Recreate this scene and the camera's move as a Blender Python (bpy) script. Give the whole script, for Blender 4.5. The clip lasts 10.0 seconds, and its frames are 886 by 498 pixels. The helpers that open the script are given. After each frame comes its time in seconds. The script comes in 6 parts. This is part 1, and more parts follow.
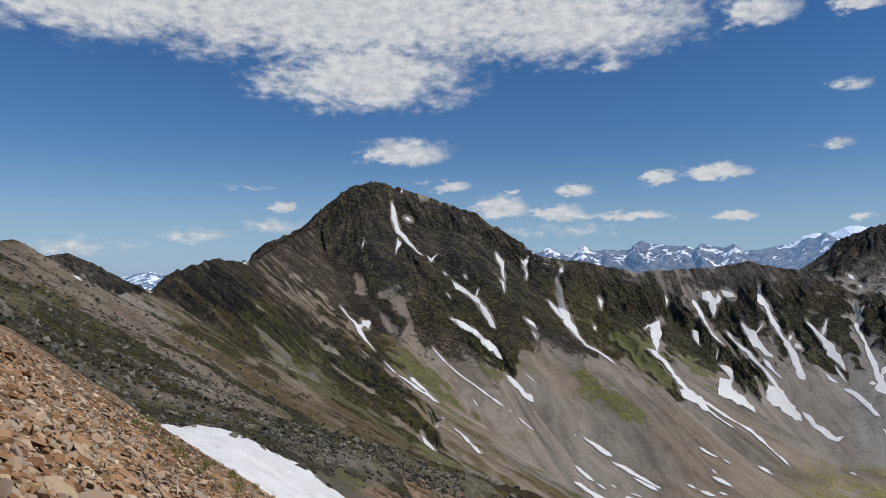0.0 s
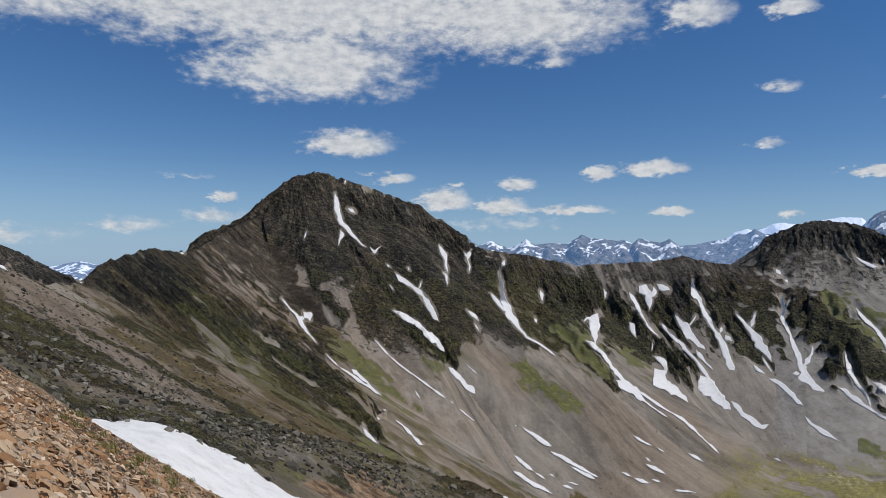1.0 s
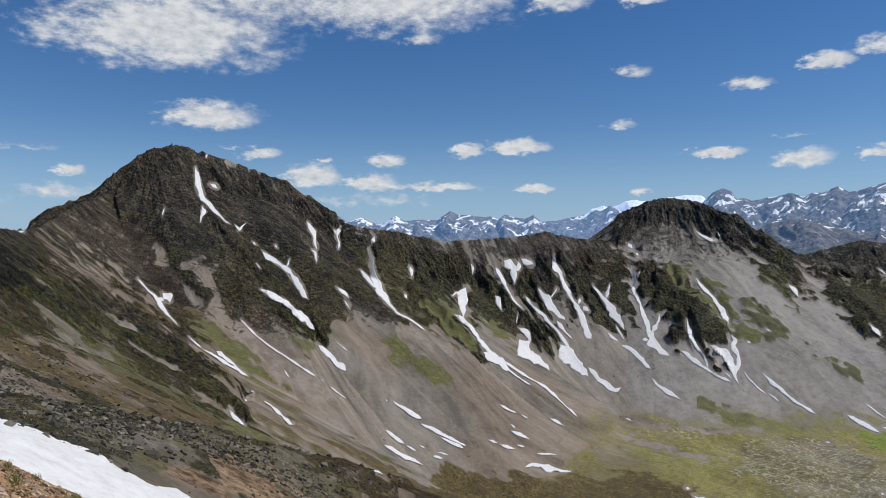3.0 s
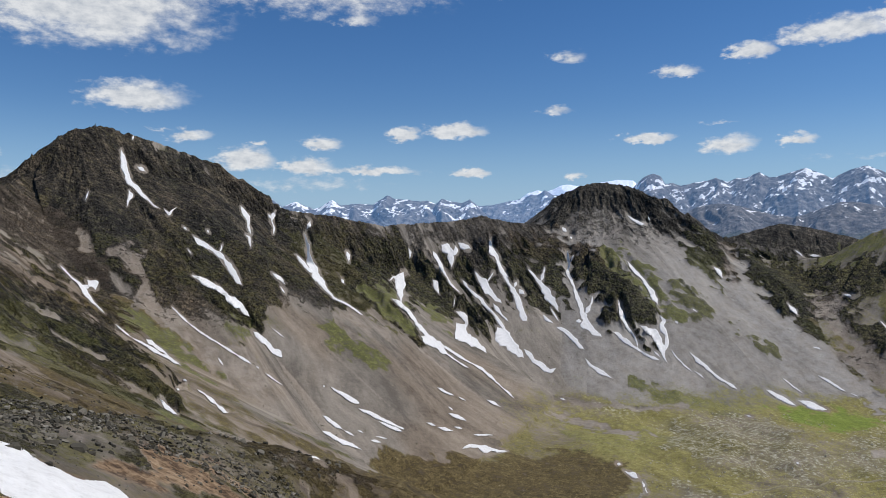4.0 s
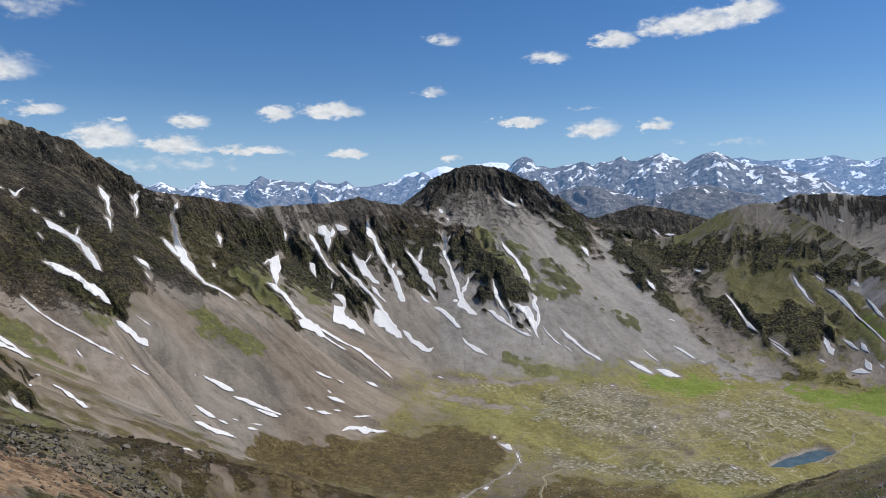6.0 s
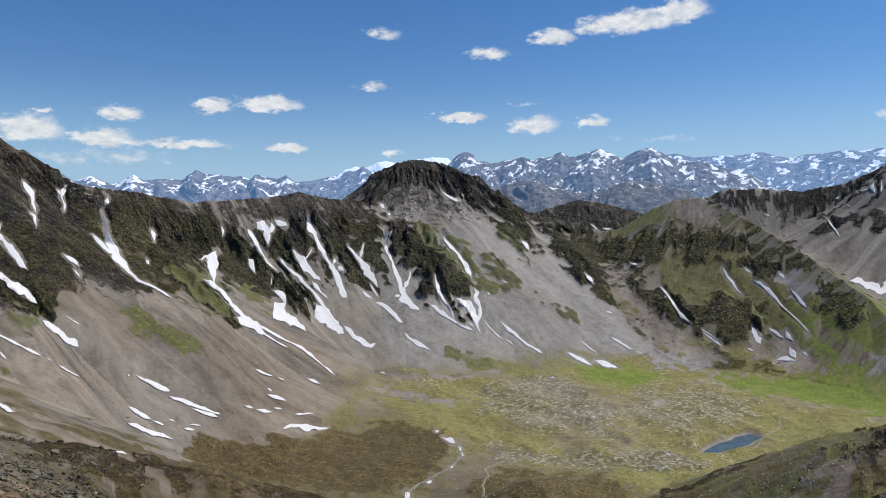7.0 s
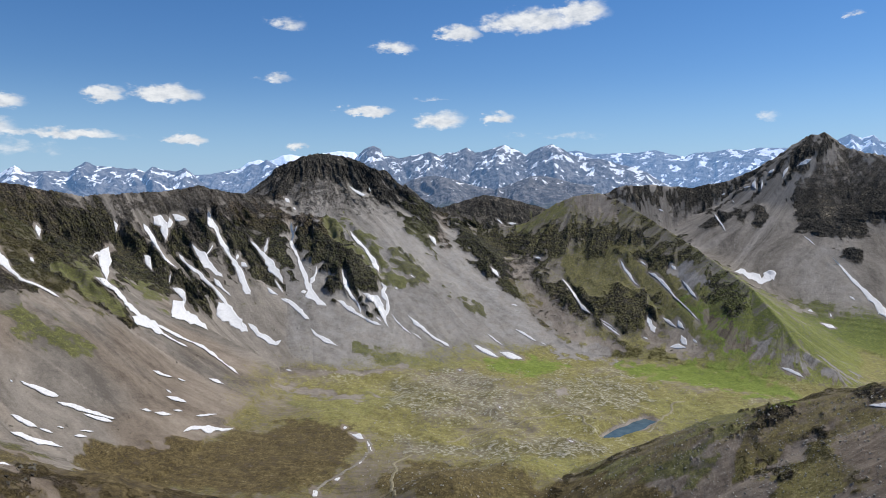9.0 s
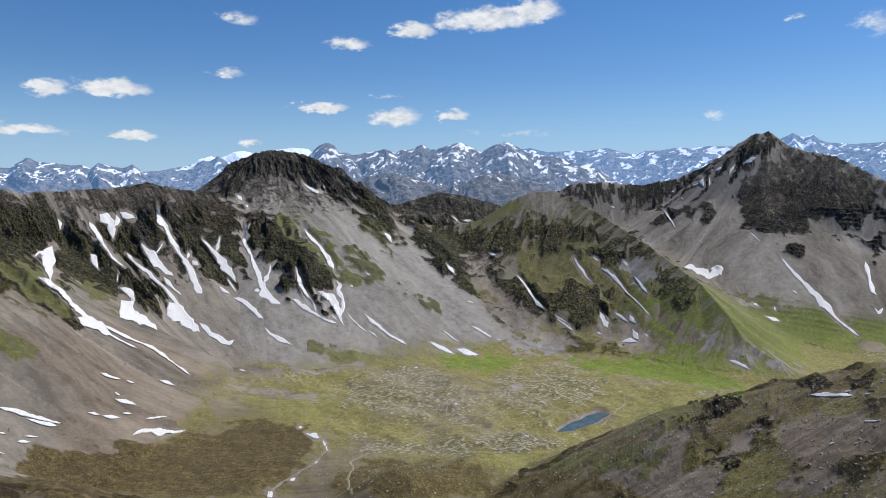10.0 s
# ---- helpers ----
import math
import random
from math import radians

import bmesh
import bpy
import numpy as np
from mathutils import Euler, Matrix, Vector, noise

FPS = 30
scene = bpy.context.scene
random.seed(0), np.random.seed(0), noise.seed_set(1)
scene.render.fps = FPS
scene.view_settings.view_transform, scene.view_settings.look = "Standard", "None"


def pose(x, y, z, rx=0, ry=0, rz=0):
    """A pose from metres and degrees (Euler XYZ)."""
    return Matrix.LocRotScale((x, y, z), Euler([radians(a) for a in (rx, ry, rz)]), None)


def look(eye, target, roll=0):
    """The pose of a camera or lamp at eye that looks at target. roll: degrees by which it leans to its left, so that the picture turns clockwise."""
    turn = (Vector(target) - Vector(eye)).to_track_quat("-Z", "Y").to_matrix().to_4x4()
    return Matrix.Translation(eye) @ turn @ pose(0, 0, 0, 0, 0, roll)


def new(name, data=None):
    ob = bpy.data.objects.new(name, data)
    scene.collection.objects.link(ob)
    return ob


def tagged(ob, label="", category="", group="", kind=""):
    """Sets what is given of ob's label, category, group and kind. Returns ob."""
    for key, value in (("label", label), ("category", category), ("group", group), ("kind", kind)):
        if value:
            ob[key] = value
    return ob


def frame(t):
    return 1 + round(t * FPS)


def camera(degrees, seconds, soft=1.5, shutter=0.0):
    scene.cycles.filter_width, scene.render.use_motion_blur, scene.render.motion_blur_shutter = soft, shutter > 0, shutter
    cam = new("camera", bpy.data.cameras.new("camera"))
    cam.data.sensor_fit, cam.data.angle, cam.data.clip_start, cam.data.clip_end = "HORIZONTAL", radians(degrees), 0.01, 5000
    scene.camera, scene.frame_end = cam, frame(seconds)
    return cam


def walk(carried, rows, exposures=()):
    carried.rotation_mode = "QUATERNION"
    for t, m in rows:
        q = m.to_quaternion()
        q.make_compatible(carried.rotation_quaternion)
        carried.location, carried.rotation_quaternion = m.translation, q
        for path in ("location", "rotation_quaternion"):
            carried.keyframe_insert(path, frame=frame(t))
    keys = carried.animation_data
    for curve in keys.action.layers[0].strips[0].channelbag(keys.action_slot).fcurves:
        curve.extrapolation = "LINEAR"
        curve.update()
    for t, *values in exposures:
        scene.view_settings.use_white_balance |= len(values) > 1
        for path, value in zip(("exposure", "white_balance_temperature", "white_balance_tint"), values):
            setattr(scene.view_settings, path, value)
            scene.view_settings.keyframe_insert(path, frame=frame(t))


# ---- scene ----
EYE = 1.6
cam = camera(64.74, 10.0, soft=0.5)
# seconds, bearing (to the right), pitch, lean to the right, all in degrees
ROWS = [
    (0.0, 0.00, 2.00, 0.00),
    (0.5, 2.16, 1.70, -0.23),
    (1.0, 4.63, 1.38, -0.45),
    (1.5, 7.26, 1.09, -0.53),
    (2.0, 9.96, 0.71, -0.32),
    (2.5, 12.63, 0.17, -0.10),
    (4.0, 20.40, -1.80, 0.20),
    (4.5, 22.85, -2.26, 0.26),
    (5.0, 25.28, -2.67, 0.32),
    (5.5, 27.82, -3.04, 0.34),
    (6.0, 30.41, -3.36, 0.29),
    (7.5, 37.25, -3.95, 0.32),
    (8.0, 39.10, -4.08, 0.29),
    (8.5, 40.93, -4.19, 0.19),
    (9.0, 42.77, -4.26, 0.07),
    (9.5, 44.59, -4.35, 0.02),
    (10.0, 46.42, -4.49, 0.08),
]
# the film is taken by somebody who turns on the spot: the phone swings a few hand's widths round the body
walk(cam, [(t, pose(0.25 * math.sin(radians(b)), 0.25 * math.cos(radians(b)) - 0.25, EYE, 0, 0, -b) @ pose(0, 0, 0, 90 + p) @ pose(0, 0, 0, 0, 0, -l))
           for t, b, p, l in ROWS], exposures=[(0.0, -0.28), (2.5, -0.20), (5.0, -0.03), (7.5, 0.06), (10.0, 0.1)])

# ---------------------------------------------------------------- light
SUN_BEARING, SUN_HEIGHT = 108.0, 53.0
sun = new("sun", bpy.data.lights.new("sun", "SUN"))
sun.data.energy, sun.data.angle, sun.data.color = 4.1, radians(0.53), (1.0, 0.945, 0.865)
sb, sh = radians(SUN_BEARING), radians(SUN_HEIGHT)
sun.matrix_world = look((900 * math.sin(sb) * math.cos(sh), 900 * math.cos(sb) * math.cos(sh), 900 * math.sin(sh)), (0, 0, 0))

world = bpy.data.worlds.new("sky")
scene.world = world
world.use_nodes = True
wn, wl = world.node_tree.nodes, world.node_tree.links
wn.clear()


def wnode(kind, **kw):
    n = wn.new(kind)
    for key, value in kw.items():
        if key == "op":
            n.operation = value
        else:
            n.inputs[int(key[1:])].default_value = value
    return n


def wmath(op, a, b=None, c=None, clamp=False):
    n = wn.new("ShaderNodeMath")
    n.operation, n.use_clamp = op, clamp
    for i, v in enumerate((a, b, c)):
        if v is None:
            continue
        if isinstance(v, (int, float)):
            n.inputs[i].default_value = v
        else:
            wl.new(v, n.inputs[i])
    return n.outputs[0]


sky = wn.new("ShaderNodeTexSky")
sky.sky_type, sky.sun_disc = "NISHITA", False
sky.sun_elevation, sky.sun_rotation = sh, sb
sky.altitude, sky.air_density, sky.dust_density, sky.ozone_density = 2600, 1.25, 0.0, 3.2
coord = wn.new("ShaderNodeTexCoord")
sep = wn.new("ShaderNodeSeparateXYZ")
wl.new(coord.outputs["Generated"], sep.inputs[0])
deg = 180 / math.pi
sky_az = wmath("MULTIPLY", wmath("ARCTAN2", sep.outputs[0], sep.outputs[1]), deg)
sky_el = wmath("MULTIPLY", wmath("ARCSINE", sep.outputs[2]), deg)
flat = wn.new("ShaderNodeCombineXYZ")
wl.new(sky_az, flat.inputs[0])
wl.new(wmath("MULTIPLY", sky_el, 1.9), flat.inputs[1])
puffs = wn.new("ShaderNodeTexNoise")
puffs.inputs["Scale"].default_value, puffs.inputs["Detail"].default_value, puffs.inputs["Roughness"].default_value = 0.3, 6, 0.55
wl.new(flat.outputs[0], puffs.inputs["Vector"])
fine = wn.new("ShaderNodeTexNoise")
fine.inputs["Scale"].default_value, fine.inputs["Detail"].default_value, fine.inputs["Roughness"].default_value = 0.85, 8, 0.62
wl.new(flat.outputs[0], fine.inputs["Vector"])
warp = wn.new("ShaderNodeVectorMath")
warp.operation = "MULTIPLY_ADD"
wl.new(fine.outputs["Color"], warp.inputs[0])
warp.inputs[1].default_value, warp.inputs[2].default_value = (3.0, 1.3, 0), (-1.5, -0.65, 0)
place = wn.new("ShaderNodeCombineXYZ")
wl.new(sky_az, place.inputs[0])
wl.new(sky_el, place.inputs[1])
moved = wn.new("ShaderNodeVectorMath")
wl.new(place.outputs[0], moved.inputs[0])
wl.new(warp.outputs[0], moved.inputs[1])
cloud_parts = []


def cloud(az, el, w, h, weight):
    """One cloud of the sky: bearing, height, half width and half height in degrees, and how dense it is."""
    a = wn.new("ShaderNodeVectorMath")
    a.operation = "SUBTRACT"
    wl.new(moved.outputs[0], a.inputs[0])
    a.inputs[1].default_value = (az, el, 0)
    b = wn.new("ShaderNodeVectorMath")
    b.operation = "DIVIDE"
    wl.new(a.outputs[0], b.inputs[0])
    b.inputs[1].default_value = (w * 1.2, h * 1.4, 1)
    c = wn.new("ShaderNodeSeparateXYZ")
    wl.new(b.outputs[0], c.inputs[0])
    # flat below, heaped above
    v = wmath("MAXIMUM", c.outputs[1], wmath("MULTIPLY", c.outputs[1], -1.6))
    reach = wmath("SQRT", wmath("MULTIPLY_ADD", c.outputs[0], c.outputs[0], wmath("MULTIPLY", v, v)))
    cloud_parts.append(wmath("MULTIPLY", wmath("SUBTRACT", 1.0, reach, clamp=True), weight))


cloud(-8.6, 20.4, 29.8, 6.2, 0.9)
cloud(-27.0, 20.5, 14.0, 6.0, 0.9)
cloud(10.0, 19.6, 14.0, 4.8, 0.85)
cloud(-6.5, 15.4, 10.6, 3.9, 0.85)
cloud(24.5, 18.9, 3.4, 1.5, 0.85)
cloud(31.1, 18.5, 2.3, 0.8, 0.85)
cloud(-3.0, 9.6, 4.4, 1.4, 1.0)
cloud(4.7, 5.2, 2.8, 1.1, 1.0)
cloud(9.3, 4.8, 2.6, 0.9, 1.0)
cloud(14.4, 4.5, 5.1, 0.5, 0.8)
cloud(0.7, 7.0, 2.0, 0.6, 0.9)
cloud(10.4, 6.6, 2.0, 0.6, 1.0)
cloud(5.8, 6.6, 0.8, 0.3, 0.8)
cloud(17.2, 7.4, 1.6, 0.7, 1.0)
cloud(21.5, 7.6, 2.8, 0.8, 1.0)
cloud(22.7, 4.3, 1.9, 0.4, 0.9)
cloud(-12.7, 5.2, 1.1, 0.5, 0.9)
cloud(-19.6, 2.8, 3.4, 0.9, 0.5)
cloud(-13.4, 3.6, 4.5, 1.0, 0.5)
cloud(-15.6, 6.8, 2.8, 0.3, 0.4)
cloud(-27.9, 1.8, 6.5, 1.0, 0.45)
cloud(13.4, 16.2, 2.8, 0.8, 0.5)
cloud(30.6, 13.2, 1.9, 0.8, 0.45)
cloud(29.5, 9.2, 1.7, 0.5, 0.5)
cloud(9.9, 3.4, 8.7, 1.0, 0.35)
cloud(-1.6, 7.5, 2.8, 0.2, 0.4)
cloud(44.0, 12.7, 1.9, 0.8, 1.0)
cloud(49.9, 13.6, 4.9, 1.1, 0.9)
cloud(53.7, 14.1, 2.6, 1.1, 1.0)
cloud(38.8, 11.7, 2.3, 0.6, 0.7)
cloud(36.5, 6.8, 2.4, 0.5, 1.0)
cloud(42.6, 6.0, 2.3, 1.0, 0.9)
cloud(47.2, 6.2, 1.7, 0.5, 0.9)
cloud(31.0, 4.0, 1.0, 0.4, 0.8)
cloud(29.6, 9.3, 1.5, 0.4, 0.5)
cloud(52.1, 4.8, 4.7, 0.5, 0.4)
cloud(22.7, 4.3, 1.9, 0.4, 0.9)
cloud(67.5, 5.9, 1.2, 0.5, 0.4)
cloud(72.8, 12.5, 0.9, 0.4, 0.5)
cloud(77.7, 11.4, 1.8, 1.5, 0.4)
cloud(42.2, 7.8, 1.8, 0.2, 0.4)
total = cloud_parts[0]
for p in cloud_parts[1:]:
    total = wmath("MAXIMUM", total, p)
# density: the body of each cloud, eaten into by two scales of puffs
grain = wmath("ADD", wmath("MULTIPLY", puffs.outputs["Fac"], 0.55), wmath("MULTIPLY", fine.outputs["Fac"], 0.45))
body = wmath("ADD", wmath("MULTIPLY", total, 1.9), wmath("MULTIPLY_ADD", grain, 2.6, -1.55))
body = wmath("MULTIPLY", body, wmath("MULTIPLY", total, 6.0, clamp=True))
density = wn.new("ShaderNodeMapRange")
density.interpolation_type = "SMOOTHSTEP"
wl.new(body, density.inputs[0])
density.inputs[1].default_value, density.inputs[2].default_value = 0.0, 0.95
tone = wn.new("ShaderNodeValToRGB")
tone.color_ramp.elements[0].color, tone.color_ramp.elements[1].color = (0.60, 0.65, 0.72, 1), (0.97, 0.985, 1.0, 1)
tone.color_ramp.elements[0].position, tone.color_ramp.elements[1].position = 0.28, 0.62
wl.new(fine.outputs["Fac"], tone.inputs[0])
clear, white, both, out = wn.new("ShaderNodeBackground"), wn.new("ShaderNodeBackground"), wn.new("ShaderNodeMixShader"), wn.new("ShaderNodeOutputWorld")
deep = wn.new("ShaderNodeHueSaturation")
deep.inputs["Saturation"].default_value = 1.22
cool = wn.new("ShaderNodeMix")
cool.data_type, cool.blend_type = "RGBA", "MULTIPLY"
cool.inputs[0].default_value, cool.inputs[7].default_value = 1.0, (0.96, 0.965, 1.06, 1)
wl.new(sky.outputs[0], cool.inputs[6])
wl.new(cool.outputs[2], deep.inputs["Color"])
wl.new(deep.outputs[0], clear.inputs[0])
clear.inputs[1].default_value = 0.087
wl.new(tone.outputs[0], white.inputs[0])
white.inputs[1].default_value = 0.86
# the pale air low over the horizon
low_air, air = wn.new("ShaderNodeBackground"), wn.new("ShaderNodeMixShader")
low_air.inputs[0].default_value = (0.28, 0.485, 0.745, 1)
veil = wn.new("ShaderNodeMapRange")
veil.interpolation_type = "SMOOTHSTEP"
wl.new(sky_el, veil.inputs[0])
veil.inputs[1].default_value, veil.inputs[2].default_value, veil.inputs[3].default_value, veil.inputs[4].default_value = -3, 10, 0.9, 0.0
wl.new(veil.outputs[0], air.inputs[0])
wl.new(clear.outputs[0], air.inputs[1])
wl.new(low_air.outputs[0], air.inputs[2])
wl.new(wmath("MULTIPLY", density.outputs[0], 0.93), both.inputs[0])
wl.new(air.outputs[0], both.inputs[1])
wl.new(white.outputs[0], both.inputs[2])
wl.new(both.outputs[0], out.inputs[0])

# ---------------------------------------------------------------- materials


class Mat:
    """A small builder of node materials."""

    def __init__(self, name, rough=0.9):
        self.m = bpy.data.materials.new(name)
        self.m.use_nodes = True
        self.t = self.m.node_tree
        self.bsdf = self.t.nodes["Principled BSDF"]
        self.bsdf.inputs["Roughness"].default_value = rough
        self.bsdf.inputs["Specular IOR Level"].default_value = 0.25
        self.where = self.t.nodes.new("ShaderNodeNewGeometry").outputs["Position"]

    def link(self, a, b):
        self.t.links.new(a, b)

    def noise(self, scale, detail=6, rough=0.6, vector=None, stretch=None):
        v = vector or self.where
        if stretch:
            n = self.t.nodes.new("ShaderNodeVectorMath")
            n.operation = "MULTIPLY"
            self.link(v, n.inputs[0])
            n.inputs[1].default_value = stretch
            v = n.outputs[0]
        n = self.t.nodes.new("ShaderNodeTexNoise")
        n.inputs["Scale"].default_value, n.inputs["Detail"].default_value, n.inputs["Roughness"].default_value = scale, detail, rough
        self.link(v, n.inputs["Vector"])
        return n.outputs["Fac"]

    def cells(self, scale, feature="F1", out="Distance", vector=None):
        n = self.t.nodes.new("ShaderNodeTexVoronoi")
        n.feature = feature
        n.inputs["Scale"].default_value = scale
        self.link(vector or self.where, n.inputs["Vector"])
        return n.outputs[out]

    def attr(self, name):
        n = self.t.nodes.new("ShaderNodeAttribute")
        n.attribute_name = name
        s = self.t.nodes.new("ShaderNodeSeparateColor")
        self.link(n.outputs["Color"], s.inputs[0])
        return s.outputs

    def math(self, op, a, b=0.0, c=0.0, clamp=False):
        n = self.t.nodes.new("ShaderNodeMath")
        n.operation, n.use_clamp = op, clamp
        for i, v in enumerate((a, b, c)):
            if isinstance(v, (int, float)):
                n.inputs[i].default_value = v
            else:
                self.link(v, n.inputs[i])
        return n.outputs[0]

    def ramp(self, fac, *stops):
        n = self.t.nodes.new("ShaderNodeValToRGB")
        e = n.color_ramp.elements
        while len(e) < len(stops):
            e.new(0.5)
        for s, (at, col) in zip(e, stops):
            s.position, s.color = at, (*col, 1)
        self.link(fac, n.inputs[0])
        return n.outputs[0]

    def mix(self, fac, a, b, kind="MIX"):
        n = self.t.nodes.new("ShaderNodeMix")
        n.data_type, n.blend_type, n.clamp_factor = "RGBA", kind, True
        for i, v in ((0, fac), (6, a), (7, b)):
            if isinstance(v, (int, float)):
                n.inputs[i].default_value = v
            elif isinstance(v, tuple):
                n.inputs[i].default_value = (*v, 1)
            else:
                self.link(v, n.inputs[i])
        return n.outputs[2]

    def paint(self, colour):
        if isinstance(colour, tuple):
            self.bsdf.inputs["Base Color"].default_value = (*colour, 1)
        else:
            self.link(colour, self.bsdf.inputs["Base Color"])
        return self

    def bump(self, height, strength, distance):
        n = self.t.nodes.new("ShaderNodeBump")
        n.inputs["Strength"].default_value, n.inputs["Distance"].default_value = strength, distance
        self.link(height, n.inputs["Height"])
        old = self.bsdf.inputs["Normal"]
        if old.is_linked:
            self.link(old.links[0].from_socket, n.inputs["Normal"])
        self.link(n.outputs[0], old)
        return self


def mountain_material():
    """Scree, rock, grass and earth, told apart by the zones of the land."""
    k = Mat("mountainside", 0.95)
    r, g, e = k.attr("zone")[:3]
    streak, light, orange = k.attr("streak")[:3]
    turf, vivid, stony = k.attr("cover")[:3]
    n_mid, n_fine, n_tiny = k.noise(0.08, 8, 0.72), k.noise(0.25, 7, 0.72), k.noise(0.9, 6, 0.72)
    grit = k.math("MULTIPLY_ADD", n_fine, 0.5, k.math("MULTIPLY_ADD", n_mid, 0.24, k.math("MULTIPLY_ADD", n_tiny, 0.52, -0.13)))
    grit = k.math("MULTIPLY_ADD", grit, 1.3, -0.15)
    run = k.t.nodes.new("ShaderNodeAttribute")
    run.attribute_name = "flow"
    trickle = k.math("MULTIPLY_ADD", k.noise(1.0, 5, 0.62, run.outputs["Vector"], (0.22, 0.012, 0)), 0.6, k.math("MULTIPLY", k.noise(1.0, 4, 0.62, run.outputs["Vector"], (0.75, 0.05, 0)), 0.4))
    trickle = k.math("MULTIPLY_ADD", trickle, 1.7, -0.35)
    mixed = k.math("MULTIPLY_ADD", streak, 0.30, k.math("MULTIPLY_ADD", grit, 0.32, k.math("MULTIPLY", trickle, 0.38)))
    grit = k.math("MULTIPLY_ADD", trickle, 0.12, k.math("MULTIPLY", grit, 0.88))
    scree = k.ramp(mixed, (0.34, (0.110, 0.098, 0.083)), (0.47, (0.205, 0.184, 0.157)), (0.57, (0.275, 0.248, 0.212)), (0.70, (0.390, 0.355, 0.306)))
    warm = k.ramp(mixed, (0.36, (0.088, 0.067, 0.048)), (0.50, (0.188, 0.150, 0.113)), (0.68, (0.315, 0.264, 0.206)))
    rock = k.ramp(k.math("MULTIPLY_ADD", streak, 0.12, k.math("MULTIPLY", grit, 0.88)), (0.38, (0.014, 0.013, 0.011)), (0.48, (0.055, 0.051, 0.043)), (0.56, (0.115, 0.106, 0.090)), (0.68, (0.290, 0.268, 0.232)))
    olive = k.ramp(grit, (0.41, (0.024, 0.026, 0.009)), (0.51, (0.076, 0.079, 0.024)), (0.62, (0.155, 0.148, 0.058)))
    meadow = k.ramp(grit, (0.34, (0.110, 0.102, 0.026)), (0.50, (0.262, 0.240, 0.070)), (0.68, (0.440, 0.405, 0.170)))
    lush = k.ramp(grit, (0.36, (0.095, 0.140, 0.016)), (0.62, (0.215, 0.275, 0.042)))
    stones = k.ramp(n_fine, (0.42, (0.130, 0.124, 0.090)), (0.50, (0.300, 0.286, 0.226)), (0.60, (0.480, 0.465, 0.400)))
    # soil; its dark end also stands in for shade between the rubble stones
    soil = k.ramp(grit, (0.42, (0.060, 0.036, 0.020)), (0.50, (0.205, 0.135, 0.078)), (0.62, (0.380, 0.275, 0.175)))
    c = k.mix(e, scree, warm)
    c = k.mix(k.math("MULTIPLY", light, k.math("MULTIPLY_ADD", n_mid, 2.4, -0.7, True)), c, k.mix(mixed, k.mix(e, (0.205, 0.200, 0.194), (0.22, 0.188, 0.155)), k.mix(e, (0.47, 0.458, 0.438), (0.47, 0.418, 0.352))))
    c = k.mix(orange, c, soil)
    ragged = k.math("MULTIPLY_ADD", n_mid, 1.5, k.math("MULTIPLY_ADD", n_fine, 1.3, -1.4))
    rr = k.math("MULTIPLY_ADD", k.math("ADD", r, ragged), 2.6, -0.8, True)
    block = k.t.nodes.new("ShaderNodeSeparateColor")
    bent = k.t.nodes.new("ShaderNodeVectorMath")
    bent.operation = "MULTIPLY_ADD"
    k.link(k.where, bent.inputs[0])
    bent.inputs[1].default_value = (0.30, 0.30, 0.20)
    lump = k.t.nodes.new("ShaderNodeTexNoise")
    lump.inputs["Scale"].default_value, lump.inputs["Detail"].default_value = 0.09, 5
    k.link(k.where, lump.inputs["Vector"])
    k.link(lump.outputs["Color"], bent.inputs[2])
    k.link(k.cells(1.0, "F1", "Color", bent.outputs[0]), block.inputs[0])
    facet = k.cells(1.0, "F1", "Distance", bent.outputs[0])
    # the darkest blocks stand in for shade in the crevices
    rock = k.mix(0.45, rock, k.ramp(block.outputs[0], (0.0, (0.20, 0.20, 0.21)), (0.5, (0.85, 0.85, 0.85)), (1.0, (1.9, 1.85, 1.75))), "MULTIPLY")
    rock = k.mix(k.math("MULTIPLY", e, 0.75), rock, k.mix(1.0, rock, (1.32, 1.13, 0.94), "MULTIPLY"))
    dip = k.t.nodes.new("ShaderNodeVectorRotate")
    dip.rotation_type = "Y_AXIS"
    dip.inputs["Angle"].default_value = radians(-24)
    k.link(k.where, dip.inputs["Vector"])
    strata = k.noise(1.0, 5, 0.65, vector=dip.outputs[0], stretch=(0.012, 0.012, 0.13))
    rock = k.mix(0.5, rock, k.ramp(strata, (0.38, (0.40, 0.40, 0.42)), (0.50, (1.0, 1.0, 1.0)), (0.62, (1.75, 1.68, 1.55))), "MULTIPLY")
    fall = k.noise(1.0, 7, 0.7, run.outputs["Vector"], (0.085, 0.022, 0))
    # dark end of the streaks paints crevice shade, pale end the lit ribs
    rock = k.mix(0.9, rock, k.ramp(fall, (0.36, (0.28, 0.28, 0.29)), (0.50, (0.95, 0.94, 0.92)), (0.64, (2.1, 1.98, 1.80))), "MULTIPLY")
    # shade painted into the rock colour, most of all in the dark bands
    shade_mask = k.t.nodes.new("ShaderNodeAttribute")
    shade_mask.attribute_name = "cover"
    rock = k.mix(shade_mask.outputs["Alpha"], rock, k.mix(1.0, rock, (0.36, 0.38, 0.38), "MULTIPLY"))
    c = k.mix(rr, c, rock)
    gg = k.math("MULTIPLY_ADD", k.math("ADD", g, k.math("MULTIPLY_ADD", ragged, 0.7, k.math("MULTIPLY_ADD", grit, 1.4, -0.7))), 2.0, -0.5, True)
